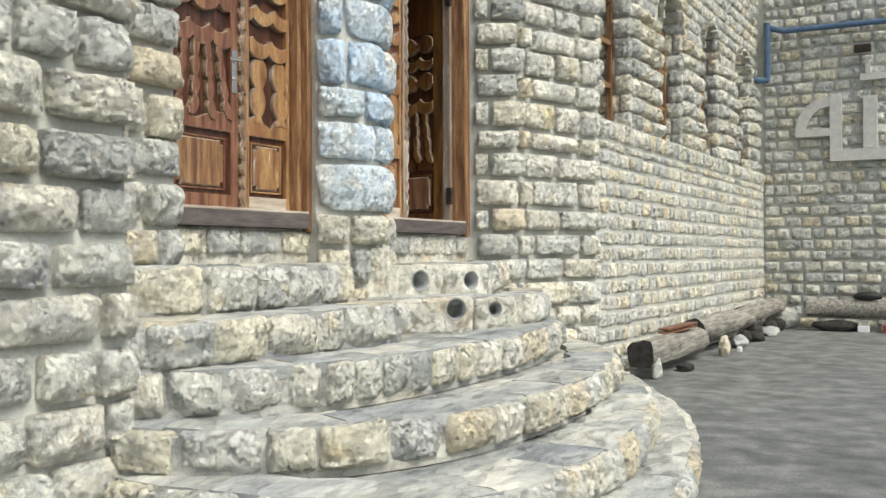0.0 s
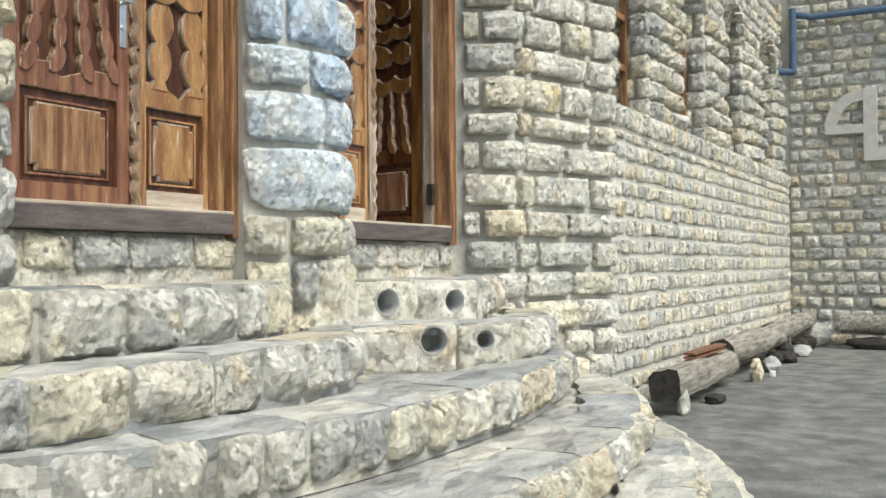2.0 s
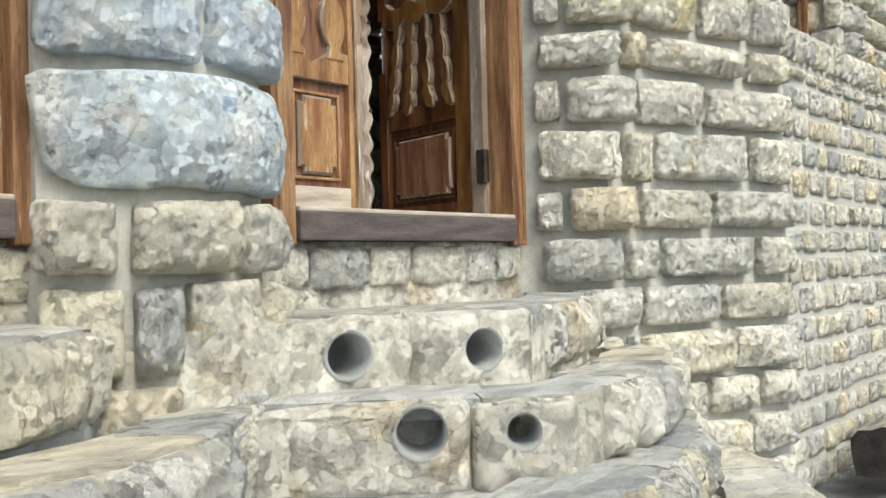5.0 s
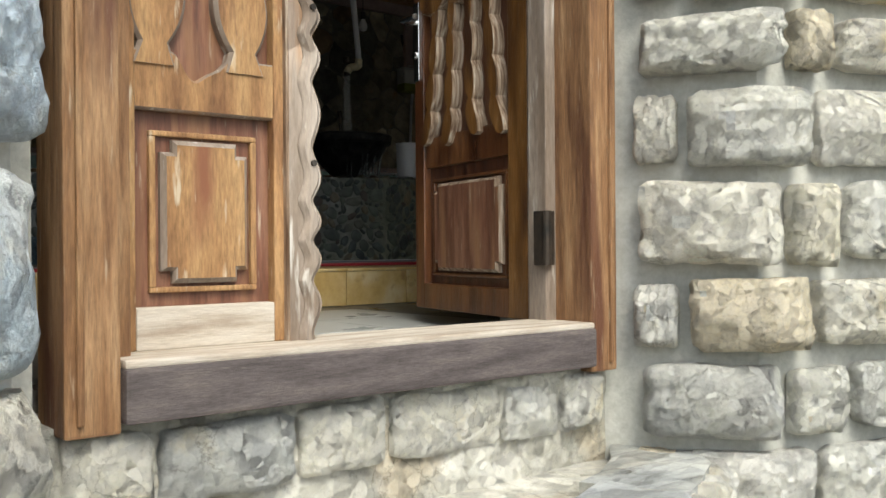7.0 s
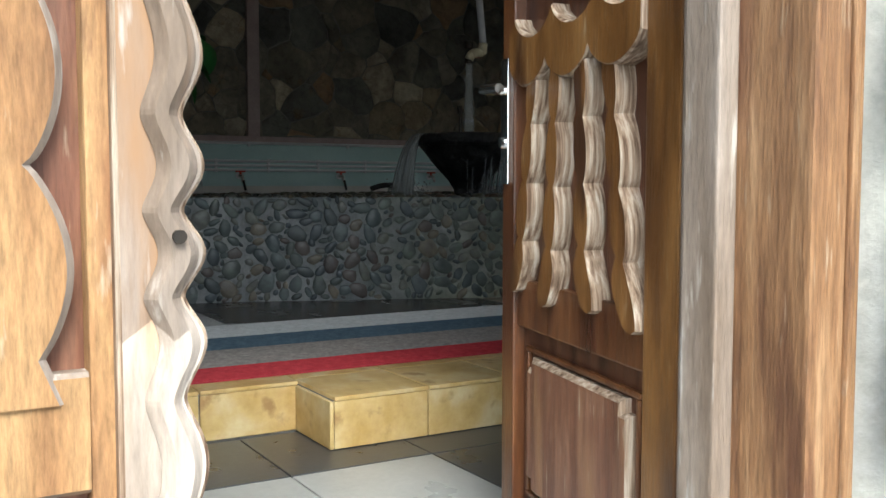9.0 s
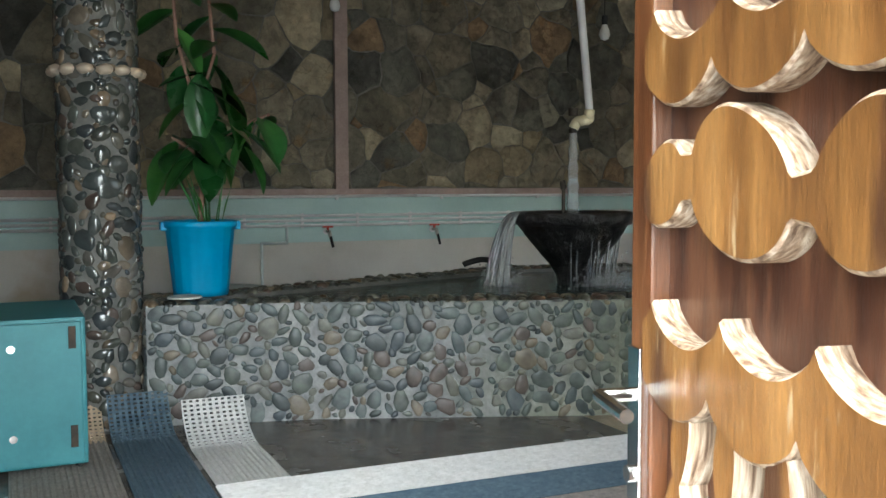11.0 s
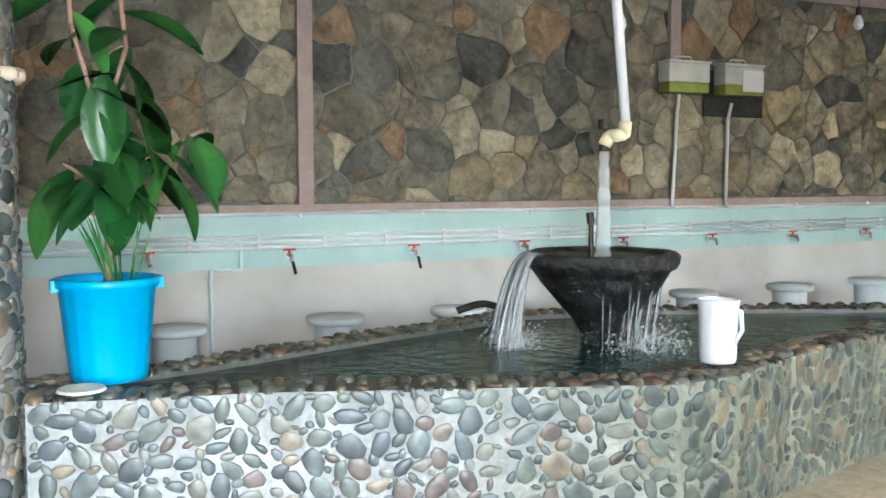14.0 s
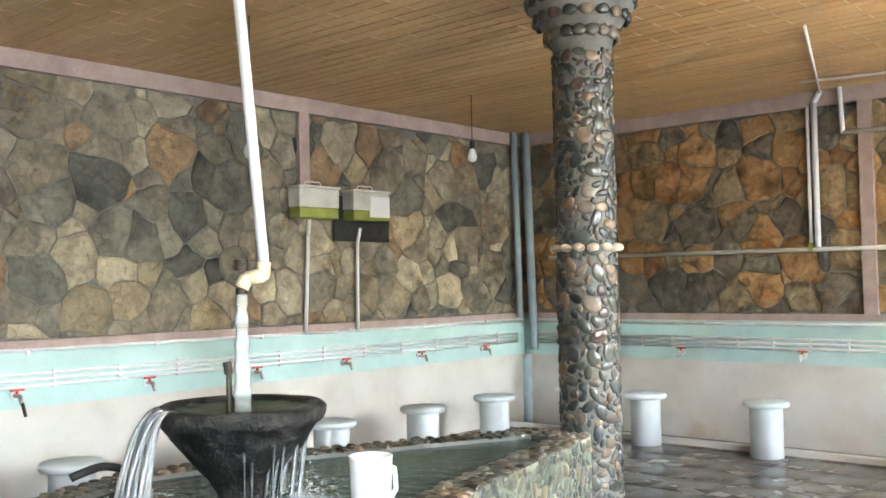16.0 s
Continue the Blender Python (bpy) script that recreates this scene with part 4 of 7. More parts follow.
    for o in ARCHES:
        courses(lay, (-3.74, o[1], 0), (1, 0, 0), (0, -1, 0), 0.52, ARCH_SILL, ARCH_SPRING + 0.05, rnd, (0.18, 0.21), (0.16, 0.28), 0.02, 0.05, SMALL)
        c, r = (o[0] + o[1]) / 2, (o[1] - o[0]) / 2
        for k in range(9):
            a = math.pi * (k + 0.5) / 9
            p = Vector((-3.42, c + r * math.cos(a), ARCH_SPRING + 1.08 * r * math.sin(a)))
            nrm = Vector((0, -math.cos(a), -math.sin(a)))
            lay.put(SMALL[k % 10], basis(p, (1, 0, 0), nrm, (0, -math.sin(a), math.cos(a))) @ Matrix.Diagonal((0.46, 0.045, math.pi * r / 9 - 0.02, 1)))
    lay.done("limestone")

    w = wall_block("wall_far", "limestone wall closing the yard", (-3.75, CORNER_Y + 0.05, 0), (14, CORNER_Y + 0.5, FACADE_TOP))
    lay = Layer(w, "stone", near=lambda p: -3.2 < p.x < -0.9 and 1.2 < p.z < 4.8)
    courses(lay, (-0.2, CORNER_Y + 0.05, 0), (-1, 0, 0), (0, -1, 0), 2.95, 0.0, FACADE_TOP - 0.2, rnd, (0.16, 0.19), (0.16, 0.36), 0.034, 0.05, SMALL)
    lay.done("limestone")
    for y0, y1, nm in ((3.30, 4.68, "near"), (5.33, 6.66, "far")):
        wall_block("wall_lintel_" + nm, "mortared wall above a door", (-3.95, y0, 3.72), (-3.55, y1, FACADE_TOP))
        bm = bmesh.new()
        box(bm, (-3.95, y0, 0.9), (-3.575, y1, 1.328))
        bmesh.ops.subdivide_edges(bm, edges=bm.edges[:], cuts=24, use_grid_fill=True)
        for v in bm.verts:
            if v.co.x > -3.58:
                v.co.x += 0.03 * noise.noise(v.co * 6) + 0.012 * noise.noise(v.co * 22)
        th = structure("wall_threshold_" + nm, bm, rough_mortar, "cracked mortared stone band under the door sill", "wall", True)
        band = Layer(th, "stone")
        courses(band, (-3.575, y0 + 0.03, 0), (0, 1, 0), (1, 0, 0), y1 - y0 - 0.06, 1.175, 1.318, rnd, (0.14, 0.15), (0.16, 0.36), 0.014, 0.032)
    bm = bmesh.new()
    box(bm, (-3.95, -6, FACADE_TOP), (-2.7, CORNER_Y + 0.5, FACADE_TOP + 0.15))
    structure("trim_coping", bm, slab, "stone coping", "trim")


def build_windows():
    for i, o in enumerate(ARCHES):
        win = empty("window_%d" % (i + 1), "brown wooden window frame in an arched opening", "window", (-3.46, o[0], ARCH_SILL), "arched windows", "structure")
        w = o[1] - o[0]
        bm = bmesh.new()
        for y in (0.0, w - 0.06):
            box(bm, (-0.03, y, 0), (0.03, y + 0.06, 1.42), 0.004)
        part("window_frame", bm, wood, win)
        for z in (0.0, 0.45, 0.9, 1.36):
            bm = bmesh.new()
            box(bm, (-0.025, 0.06, z), (0.025, w - 0.06, z + 0.055), 0.004)
            part("glazing_bar", bm, wood, win)
        bm = bmesh.new()
        box(bm, (-0.02, w / 2 - 0.025, 0.055), (0.02, w / 2 + 0.025, 1.36), 0.004)
        part("mullion", bm, wood, win)


# ---- carved double doors ----
def wavy(bm, a, b, n0, n1, side=1, across=0, soft=0.004):
    """An extruded strip between two wavy edges given as (u, z) lists, its front arris rounded; across: 0 when the edges stand, 1 when they lie."""
    k = len(a)
    rows = []
    for n, r in ((n0, 0.0), (n1 - soft * math.copysign(1, n1 - n0), 0.0), (n1, soft)):
        row = []
        for line, sg in ((a, 1), (b[::-1], -1)):
            for u, z in line:
                row.append(bm.verts.new((u + sg * r * (1 - across), n, z + sg * r * across)))
        rows.append(row)
    f, m = rows[2], 2 * k
    for i in range(k - 1):
        bm.faces.new((f[i], f[i + 1], f[m - 2 - i], f[m - 1 - i]))
    for A, B in zip(rows, rows[1:]):
        for i in range(m):
            bm.faces.new((A[i], A[(i + 1) % m], B[(i + 1) % m], B[i])).material_index = side


def bulge(t, lobes, phase=0.0):
    return abs(math.sin(math.pi * (t * lobes + phase))) ** 0.62


def baluster(bm, u, z0, z1, w, lobes, lean, n0, n1, toe=0.0):
    """A carved strip of beads, wider at the foot, leaning outwards; toe bends its foot aside."""
    k = 64
    L, R = [], []
    for i in range(k + 1):
        t = i / k
        c = u + lean * (0.5 - t) + toe * max(0.0, 0.16 - t) / 0.16
        z = z0 + (z1 - z0) * t
        g = (1.12 - 0.3 * t) * min(1.0, 0.35 + (t / 0.035) ** 0.5 if t < 0.035 else 1.0)
        L.append((c - w * g * (0.20 + 0.25 * bulge(t, lobes, 0.08)), z))
        R.append((c + w * g * (0.18 + 0.29 * bulge(t, lobes)), z))
    wavy(bm, L, R, n0, n1)


def vase_strip(bm, u, z0, z1, w, lean, n0, n1):
    """Two round bulbs, one over the other, on a tapering tail."""
    k = 72
    L, R = [], []
    for i in range(k + 1):
        t = i / k
        if t < 0.5:
            g = 0.50 + 0.50 * math.sin(math.pi * min(1.0, max(0.0, (t - 0.1) / 0.4)) ** 1.0) ** 0.8 if t > 0.1 else 0.50 + 0.25 * (1 - t / 0.1)
        else:
            g = 0.50 + 0.55 * math.sin(math.pi * min(1.0, (t - 0.5) / 0.42)) ** 0.7 if t < 0.92 else 0.50
        c = u + lean * (0.5 - t)
        z = z0 + (z1 - z0) * t
        L.append((c - w / 2 * g, z))
        R.append((c + w / 2 * g * 1.05, z))
    wavy(bm, L, R, n0, n1, 1, 0, 0.007)


def wavy_rail(bm, u0, u1, z0, z1, lobes, amp, n0, n1, phase=0.0, flat_low=False):
    """A cross rail cut to cloud-like scallops."""
    k = 60
    lo, hi = [], []
    for i in range(k + 1):
        t = i / k
        u = u0 + (u1 - u0) * t
        lo.append((u, z0 - (0 if flat_low else amp * bulge(t, lobes, phase))))
        hi.append((u, z1 + amp * (0.75 - 1.0 * bulge(t, lobes, phase + 0.15))))
    wavy(bm, lo, hi, n0, n1, 1, 1)


def cloud_rail(bm, u0, u1, zc, n0, n1):
    """A cross rail that swells to three round bosses."""
    k = 72
    lo, hi = [], []
    for i in range(k + 1):
        t = i / k
        g = 0.026
        for c, r in ((0.16, 0.075), (0.56, 0.10), (0.90, 0.058)):
            d = abs(t - c) * (u1 - u0)
            if d < r:
                g = max(g, math.sqrt(r * r - d * d) * 0.85)
        u = u0 + (u1 - u0) * t
        lo.append((u, zc - g * 0.9 - 0.01 * math.sin(7 * t)))
        hi.append((u, zc + g + 0.014 * math.sin(9 * t + 1)))
    wavy(bm, lo, hi, n0, n1, 1, 1)


def door_leaf(name, parent, w, h, face, inlay, post, label):
    """A leaf in the plane y = 0, from its hinge edge x = 0 to x = w, face towards +y."""
    leaf = new(name)
    leaf.parent = parent
    tagged(leaf, label)
    free = w - (0.10 if post else 0.055)
    st = 0.03 if post else 0.15
    front = wood_mid if face is wood_dark else face
    edge = bleached_wood if post else raw_edge
    u0, u1 = st, free if post else w - 0.06
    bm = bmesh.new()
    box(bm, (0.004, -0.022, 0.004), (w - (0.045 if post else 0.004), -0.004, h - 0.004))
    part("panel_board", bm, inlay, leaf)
    for a, b, mt in ((0, u0, face), (u1, w - 0.042, face)) if post else ((0, 0.055, bleached_wood), (0.058, u0, front), (u1, w, face)):
        bm = bmesh.new()
        box(bm, (a, -0.026, 0), (b, 0.02, h), 0.004)
        part("stile", bm, mt, leaf)
    bm = bmesh.new()
    box(bm, (u0, -0.026, 0), (u1, 0.02, 0.075), 0.003)
    part("bottom_rail", bm, worn_wood if post else face, leaf)
    bm = bmesh.new()
    if post or face is not wood_dark:
        k, lo, hi = 60, [], []
        for i in range(k + 1):
            t = i / k
            dip = max(0.0, 1 - abs(t - 0.45) / 0.24)
            lo.append((u0 + (u1 - u0) * t, 0.42))
            hi.append((u0 + (u1 - u0) * t, 0.525 - 0.045 * (0.5 - 0.5 * math.cos(math.pi * dip)) + 0.006 * math.sin(9 * math.pi * t) * (dip > 0)))
        wavy(bm, lo, hi, -0.02, 0.018, 1, 1)
    else:
        box(bm, (u0, -0.02, 0.42), (u1, 0.012, 0.51), 0.004)
    part("middle_rail", bm, [face, edge], leaf)
    # lower raised panel with notched corners
    c = 0.022
    a, b, p, q = u0 + 0.05, u1 - 0.05, 0.115, 0.37
    out = [(a + c, p), (b - c, p), (b - c, p + c), (b, p + c), (b, q - c), (b - c, q - c), (b - c, q), (a + c, q), (a + c, q - c), (a, q - c), (a, p + c), (a + c, p + c)]
    bm = bmesh.new()
    mu, mz = (a + b) / 2, (p + q) / 2
    rows = [[bm.verts.new((mu + (u - mu) * f, n, mz + (z - mz) * g)) for u, z in out] for n, f, g in ((-0.006, 1, 1), (0.006, 1, 1), (0.014, 1 - 0.018 / (b - a), 1 - 0.018 / (q - p)))]
    for A, B in zip(rows, rows[1:]):
        for i in range(12):
            bm.faces.new((A[i], A[(i + 1) % 12], B[(i + 1) % 12], B[i])).material_index = 1
    bm.faces.new(rows[-1])
    part("raised_panel", bm, [wood_red if face is wood_dark else (wood if face is wood_red else face), edge], leaf)
    bm = bmesh.new()
    for (x0, z0), (x1, z1) in (((a - 0.02, p - 0.016), (b + 0.02, p - 0.006)), ((a - 0.02, q + 0.006), (b + 0.02, q + 0.016)), ((a - 0.02, p - 0.006), (a - 0.008, q + 0.006)), ((b + 0.008, p - 0.006), (b + 0.02, q + 0.006))):
        box(bm, (x0, -0.006, z0), (x1, 0.006, z1), 0.003)
    part("moulding", bm, face, leaf)
    # turned-looking flat balusters and wavy cross rails
    n = 2 if post else 4
    for i in range(n):
        t = (i + 0.5) / n
        u = u0 + (u1 - u0) * (0.16 + 0.58 * i if post else 0.15 + 0.235 * i)
        bm = bmesh.new()
        if post:
            vase_strip(bm, u, 0.50, 0.90, (u1 - u0) * 0.40, 0.02 * (2 * i - 1), -0.008, 0.022)
        else:
            baluster(bm, u, 0.475 + 0.012 * (i % 2), 0.91, 0.064, 4, 0.19 * (t - 0.45), -0.008, 0.028, 0.02 * (-1 if i < 2 else 1))
        part("baluster", bm, [front, edge], leaf)
    for j, (za, zb) in enumerate(((0.905, 0.965), (1.10, 1.15), (1.255, 1.30), (1.40, 1.44))):
        bm = bmesh.new()
        if j % 2 and not post:
            cloud_rail(bm, u0, u1, (za + zb) / 2, -0.01, 0.03)
        else:
            wavy_rail(bm, u0, u1, za, zb, 2 if post else 3, 0.040, -0.01, 0.030, 0.2 * (j % 2))
        part("wavy_rail", bm, [front, edge], leaf)
    bm = bmesh.new()
    box(bm, (u0, -0.02, 1.5), (u1, 0.016, h), 0.004)
    part("upper_panel", bm, face, leaf)
    if post:
        bm = bmesh.new()
        L, R, M, N = [], [], [], []
        k = 480
        for i in range(k + 1):
            t = i / k
            # beads of uneven length down the closing edge
            q = t * 23 + 0.22 * math.sin(t * 31 + w * 9)
            bead = (0.5 - 0.5 * math.cos(2 * math.pi * q)) ** 0.75
            L.append((w - 0.080, h * t))
            R.append((w - 0.021 + 0.019 * bead, h * t))
            M.append((w - 0.058 + 0.013 * bead, h * t))
            N.append((w - 0.027 + 0.017 * bead, h * t))
        wavy(bm, L, R, -0.02, 0.036)
        wv = part("carved_post", bm, [bleached_wood if w < 0.43 else wood, raw_edge], leaf, "wavy carved closing post")
        bm = bmesh.new()
        wavy(bm, M, N, 0.034, 0.048, 1, 0, 0.010)
        part("ridge", bm, [bleached_wood if w < 0.43 else wood, bleached_wood], wv)
        for z in (0.34, 0.64, 1.0, 1.4):
            bm = bmesh.new()
            cyl(bm, (w - 0.030, 0.046, z), (w - 0.030, 0.053, z), 0.006, n=12)
            part("bolt", bm, iron, wv)
    return leaf


def lock_plate(parent, u, z, n):
    bm = bmesh.new()
    box(bm, (u - 0.018, n, z - 0.12), (u + 0.018, n + 0.006, z + 0.12), 0.002)
    pl = part("lock_plate", bm, chrome, parent, "chrome lock plate")
    bm = bmesh.new()
    tube(bm, [(u, n, z + 0.06), (u, n + 0.05, z + 0.06), (u - 0.09, n + 0.05, z + 0.055)], 0.009)
    part("lever", bm, chrome, pl)
    bm = bmesh.new()
    cyl(bm, (u, n, z - 0.04), (u, n + 0.014, z - 0.04), 0.011, n=12)
    part("key_cylinder", bm, chrome, pl)


def door_frame(name, y0, y1, label):
    """Jambs, sill and head; y0, y1 the outer edges."""
    d = empty(name, label, "door", (DOOR_X, y0, 1.315), "", "structure")
    W = y1 - y0
    for a, b, nm in ((0, 0.09, 1), (W - 0.09, W, -1)):
        bm = bmesh.new()
        box(bm, (-0.12, a, 0), (0.012, b, 2.42), 0.006)
        part("jamb", bm, wood, d)
        bm = bmesh.new()
        i0, i1 = (0.09, 0.125) if nm > 0 else (W - 0.125, W - 0.09)
        # door_2's far stop is added, standing in for the open leaf's pale edge
        worn = nm < 0 and name == "door_2"
        box(bm, (-0.16, i0, 0.11), (-0.10 if worn else -0.035, i1, 2.33), 0.004)
        part("door_stop", bm, bleached_wood if nm < 0 and name == "door_2" else wood, d)
        bm = bmesh.new()
        o = a + 0.018 if nm > 0 else b - 0.03
        box(bm, (0.010, o, 0.02), (0.020, o + 0.012, 2.4), 0.004)
        part("bead", bm, wood, d)
    bm = bmesh.new()
    box(bm, (-0.16, 0.09, 0.015), (0.03, W - 0.09, 0.105), 0.008)
    part("sill", bm, sill_wood, d, "dark painted wooden sill")
    bm = bmesh.new()
    box(bm, (-0.165, 0.092, 0.103), (0.024, W - 0.092, 0.118), 0.005)
    part("sill_top", bm, worn_wood, d, "bare worn wood on the sill")
    bm = bmesh.new()
    box(bm, (-0.12, 0.09, 2.33), (0.012, W - 0.09, 2.42), 0.006)
    part("head", bm, wood, d)
    return d


def build_doors():
    d = door_frame("door_2", 5.355, 6.648, "carved brown double door with one leaf swung open")
    leaf = door_leaf("narrow_leaf", d, 0.40, 2.2, wood_pale, wood_red, True, "closed narrow leaf of carved pale wood")
    leaf.matrix_local = basis((-0.115, 0.128, 0.118), (0, 1, 0), (1, 0, 0))
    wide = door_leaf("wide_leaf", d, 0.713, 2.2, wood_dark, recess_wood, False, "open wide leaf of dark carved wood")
    a, b = Vector((-3.66, 6.545, 0)), Vector((-4.317, 6.700, 0))
    u = (b - a).normalized()
    m = basis(Vector((-0.12, 1.19, 0.112)), u, Vector((u.y, -u.x, 0)))
    if (m.to_3x3() @ Vector((0, 1, 0))).y > 0:
        m = m @ Matrix.Diagonal((1, -1, 1, 1))
    wide.matrix_local = m
    lock_plate(wide, 0.69, 0.81, 0.02)
    for z in (0.25, 1.8):
        bm = bmesh.new()
        box(bm, (-0.125, 1.150, z), (-0.085, 1.183, z + 0.13), 0.003)
        cyl(bm, (-0.088, 1.158, z), (-0.088, 1.158, z + 0.13), 0.011, n=10)
        part("hinge", bm, iron, d)
    d = door_frame("door_1", 3.31, 4.672, "closed carved brown double door with a chrome lever lock")
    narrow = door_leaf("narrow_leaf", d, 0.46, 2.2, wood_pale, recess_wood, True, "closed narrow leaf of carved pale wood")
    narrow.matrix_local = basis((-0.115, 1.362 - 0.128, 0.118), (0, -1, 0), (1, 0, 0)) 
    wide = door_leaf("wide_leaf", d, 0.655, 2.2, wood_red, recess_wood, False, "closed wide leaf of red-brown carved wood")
    wide.matrix_local = basis((-0.115, 0.128, 0.118), (0, 1, 0), (1, 0, 0))
    lock_plate(wide, 0.62, 0.76, 0.02)


def build_yard_things():
    bm = bmesh.new()
    box(bm, (-60, -60, -0.3), (60, 60, 0.0))
    structure("ground", bm, concrete, "grey worn concrete yard", "ground")
    # logs used as a bench along the wall
    def log(name, p, q, r, label, squared=False):
        rnd = random.Random(int(1000 * r))
        p, q = Vector(p), Vector(q)
        bm = bmesh.new()
        n, k = 14, 16
        d = (q - p).normalized()
        s = d.cross(Vector((0, 0, 1))).normalized()
        t = s.cross(d)
        rings = []
        for i in range(k + 1):
            c = p.lerp(q, i / k)
            ring = []
            for j in range(n):
                a = 2 * math.pi * j / n
                rr = r * (1 + 0.22 * noise.noise(Vector((i * 0.35, math.cos(a) * 1.5, math.sin(a) * 1.5 + r * 70))))
                ca, sa = math.cos(a), math.sin(a)
                if squared:
                    m_ = max(abs(ca), abs(sa)) ** 0.7
                    ca, sa = ca / m_ * 0.9, sa / m_ * 0.9
                v = c + s * ca * rr + t * sa * rr
                ring.append(bm.verts.new(v))
            rings.append(ring)
        for a, b in zip(rings, rings[1:]):
            for j in range(n):
                bm.faces.new((a[j], a[(j + 1) % n], b[(j + 1) % n], b[j]))
        f1, f2 = bm.faces.new(rings[0][::-1]), bm.faces.new(rings[-1])
        f1.material_index = f2.material_index = 1
        ob = finish(bm, name, [log_wood, log_end], None, True)
        ob.data.set_sharp_from_angle(angle=radians(35))
        return tagged(ob, label, "log")

    log("log", (-2.80, 8.60, 0.25), (-2.90, 11.0, 0.21), 0.135, "squared grey weathered log lying along the wall", True)
    log("log", (-2.93, 10.9, 0.30), (-2.92, 13.6, 0.30), 0.14, "rough grey log bench against the stone wall")
    log("log", (-2.96, 13.5, 0.33), (-2.90, 15.75, 0.36), 0.13, "grey log with a broken dark end against the wall")
    log("log", (-2.42, 15.6, 0.33), (0.6, 15.7, 0.36), 0.13, "pale log bench below the far wall")

    def rock(at, s, label, mat=limestone):
        bm = bmesh.new()
        vs = ball(bm, (0, 0, 0), 1, 2)
        for v in vs:
            v.co *= 1 + 0.30 * noise.noise(v.co * 1.6 + Vector(at)) + 0.22 * noise.noise(v.co * 3.7 + Vector(at))
            v.co = Vector((v.co.x * s[0], v.co.y * s[1], max(v.co.z, -0.75) * s[2]))
        ob = finish(bm, "stone", mat, None, False)
        ob.location = (at[0], at[1], at[2] + s[2] * 0.72)
        tagged(ob, label, "stone", "stones under the logs")

    rock((-2.72, 8.85, 0), (0.05, 0.09, 0.12), "pale wedge stone propping a log")
    rock((-2.66, 11.25, 0), (0.07, 0.08, 0.13), "cream stone standing beside a log")
    # darkest pieces below the logs share the log ends' near-black
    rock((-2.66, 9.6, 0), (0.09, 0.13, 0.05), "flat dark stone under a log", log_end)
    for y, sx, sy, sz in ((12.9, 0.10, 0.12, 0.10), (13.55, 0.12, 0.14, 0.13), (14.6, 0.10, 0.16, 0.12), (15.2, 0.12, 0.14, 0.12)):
        rock((-2.80, y, 0), (sx, sy, sz), "near-black lump below a log", log_end)
    rock((-2.80, 15.7, 0), (0.25, 0.18, 0.20), "rough grey boulder in the yard corner", slab)
    rock((-2.72, 12.3, 0), (0.1, 0.22, 0.09), "grey stone under a log", slab)
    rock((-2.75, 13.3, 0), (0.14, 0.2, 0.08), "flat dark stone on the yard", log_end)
    rock((-2.75, 14.3, 0), (0.14, 0.25, 0.08), "flat grey stone on the yard", slab)
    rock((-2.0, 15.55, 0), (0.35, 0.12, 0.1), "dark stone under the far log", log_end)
    rock((-1.2, 15.55, 0), (0.2, 0.12, 0.1), "grey stone under the far log", slab)
    for x, y, z, sx, sy, sz, mt, lb in ((-2.6, 11.75, 0, 0.05, 0.09, 0.06, mug_white, "small white block on the ground"), (-1.62, 15.45, 0, 0.16, 0.08, 0.10, mug_white, "white block under the far log"), (-1.62, 15.48, 0.10, 0.15, 0.07, 0.07, slab, "grey block on a white block"), (-1.2, 15.45, 0, 0.3, 0.1, 0.12, red_cloth, "red crumpled plastic litter")):
        bm = bmesh.new()
        box(bm, (x - sx / 2, y - sy / 2, z), (x + sx / 2, y + sy / 2, z + sz), 0.012)
        tagged(finish(bm, "block" if mt is not red_cloth else "litter", mt), lb, "block" if mt is not red_cloth else "litter")
    pal = empty("plank", "small brown wooden slat lying on a log", "plank", (-2.86, 10.1, 0.365))
    for dy, dz in ((0, 0), (0.0, 0.035)):
        bm = bmesh.new()
        box(bm, (-0.06, -0.55 + dy, dz), (0.05, 0.55, dz + 0.02), 0.003)
        part("slat", bm, wood_red, pal)
    bm = bmesh.new()
    ball(bm, (0, 0, 0), 1, 2, (0.22, 0.1, 0.07))
    ob = finish(bm, "bag", black_rubber, None, True)
    ob.location = (-1.58, 15.62, 0.53)
    tagged(ob, "dark crumpled bag lying on the far log", "bag")
    # raised sign strokes on the far wall
    sg = empty("wall_sign", "raised pale stone lettering on the limestone wall", "sign", (0, CORNER_Y - 0.04, 0))
    count = [0]
    def stroke(x0, z0, x1, z1):
        count[0] += 1
        bm = bmesh.new()
        box(bm, (x0, -0.015 - 0.003 * count[0], z0), (x1, 0.05 + 0.002 * count[0], z1), 0.006)
        part("letter_stroke", bm, sign_white, sg)
    stroke(-2.14, 2.62, -1.96, 3.62)
    stroke(-2.14, 2.60, -0.9, 2.78)
    stroke(-1.66, 2.78, -1.46, 3.58)
    stroke(-2.64, 3.0, -2.14, 3.12)
    stroke(-1.70, 3.82, -0.9, 3.92)
    stroke(-1.62, 3.92, -1.55, 4.08)
    bm = bmesh.new()
    k = 14
    outer = [(-2.14 - 0.52 * math.sin(math.pi / 2 * i / k), 3.62 - 0.58 * (1 - math.cos(math.pi / 2 * i / k))) for i in range(k + 1)]
    inner = [(-2.14 - 0.36 * math.sin(math.pi / 2 * i / k), 3.46 - 0.44 * (1 - math.cos(math.pi / 2 * i / k))) for i in range(k + 1)]
    wavy(bm, outer, inner, 0.045, -0.012)
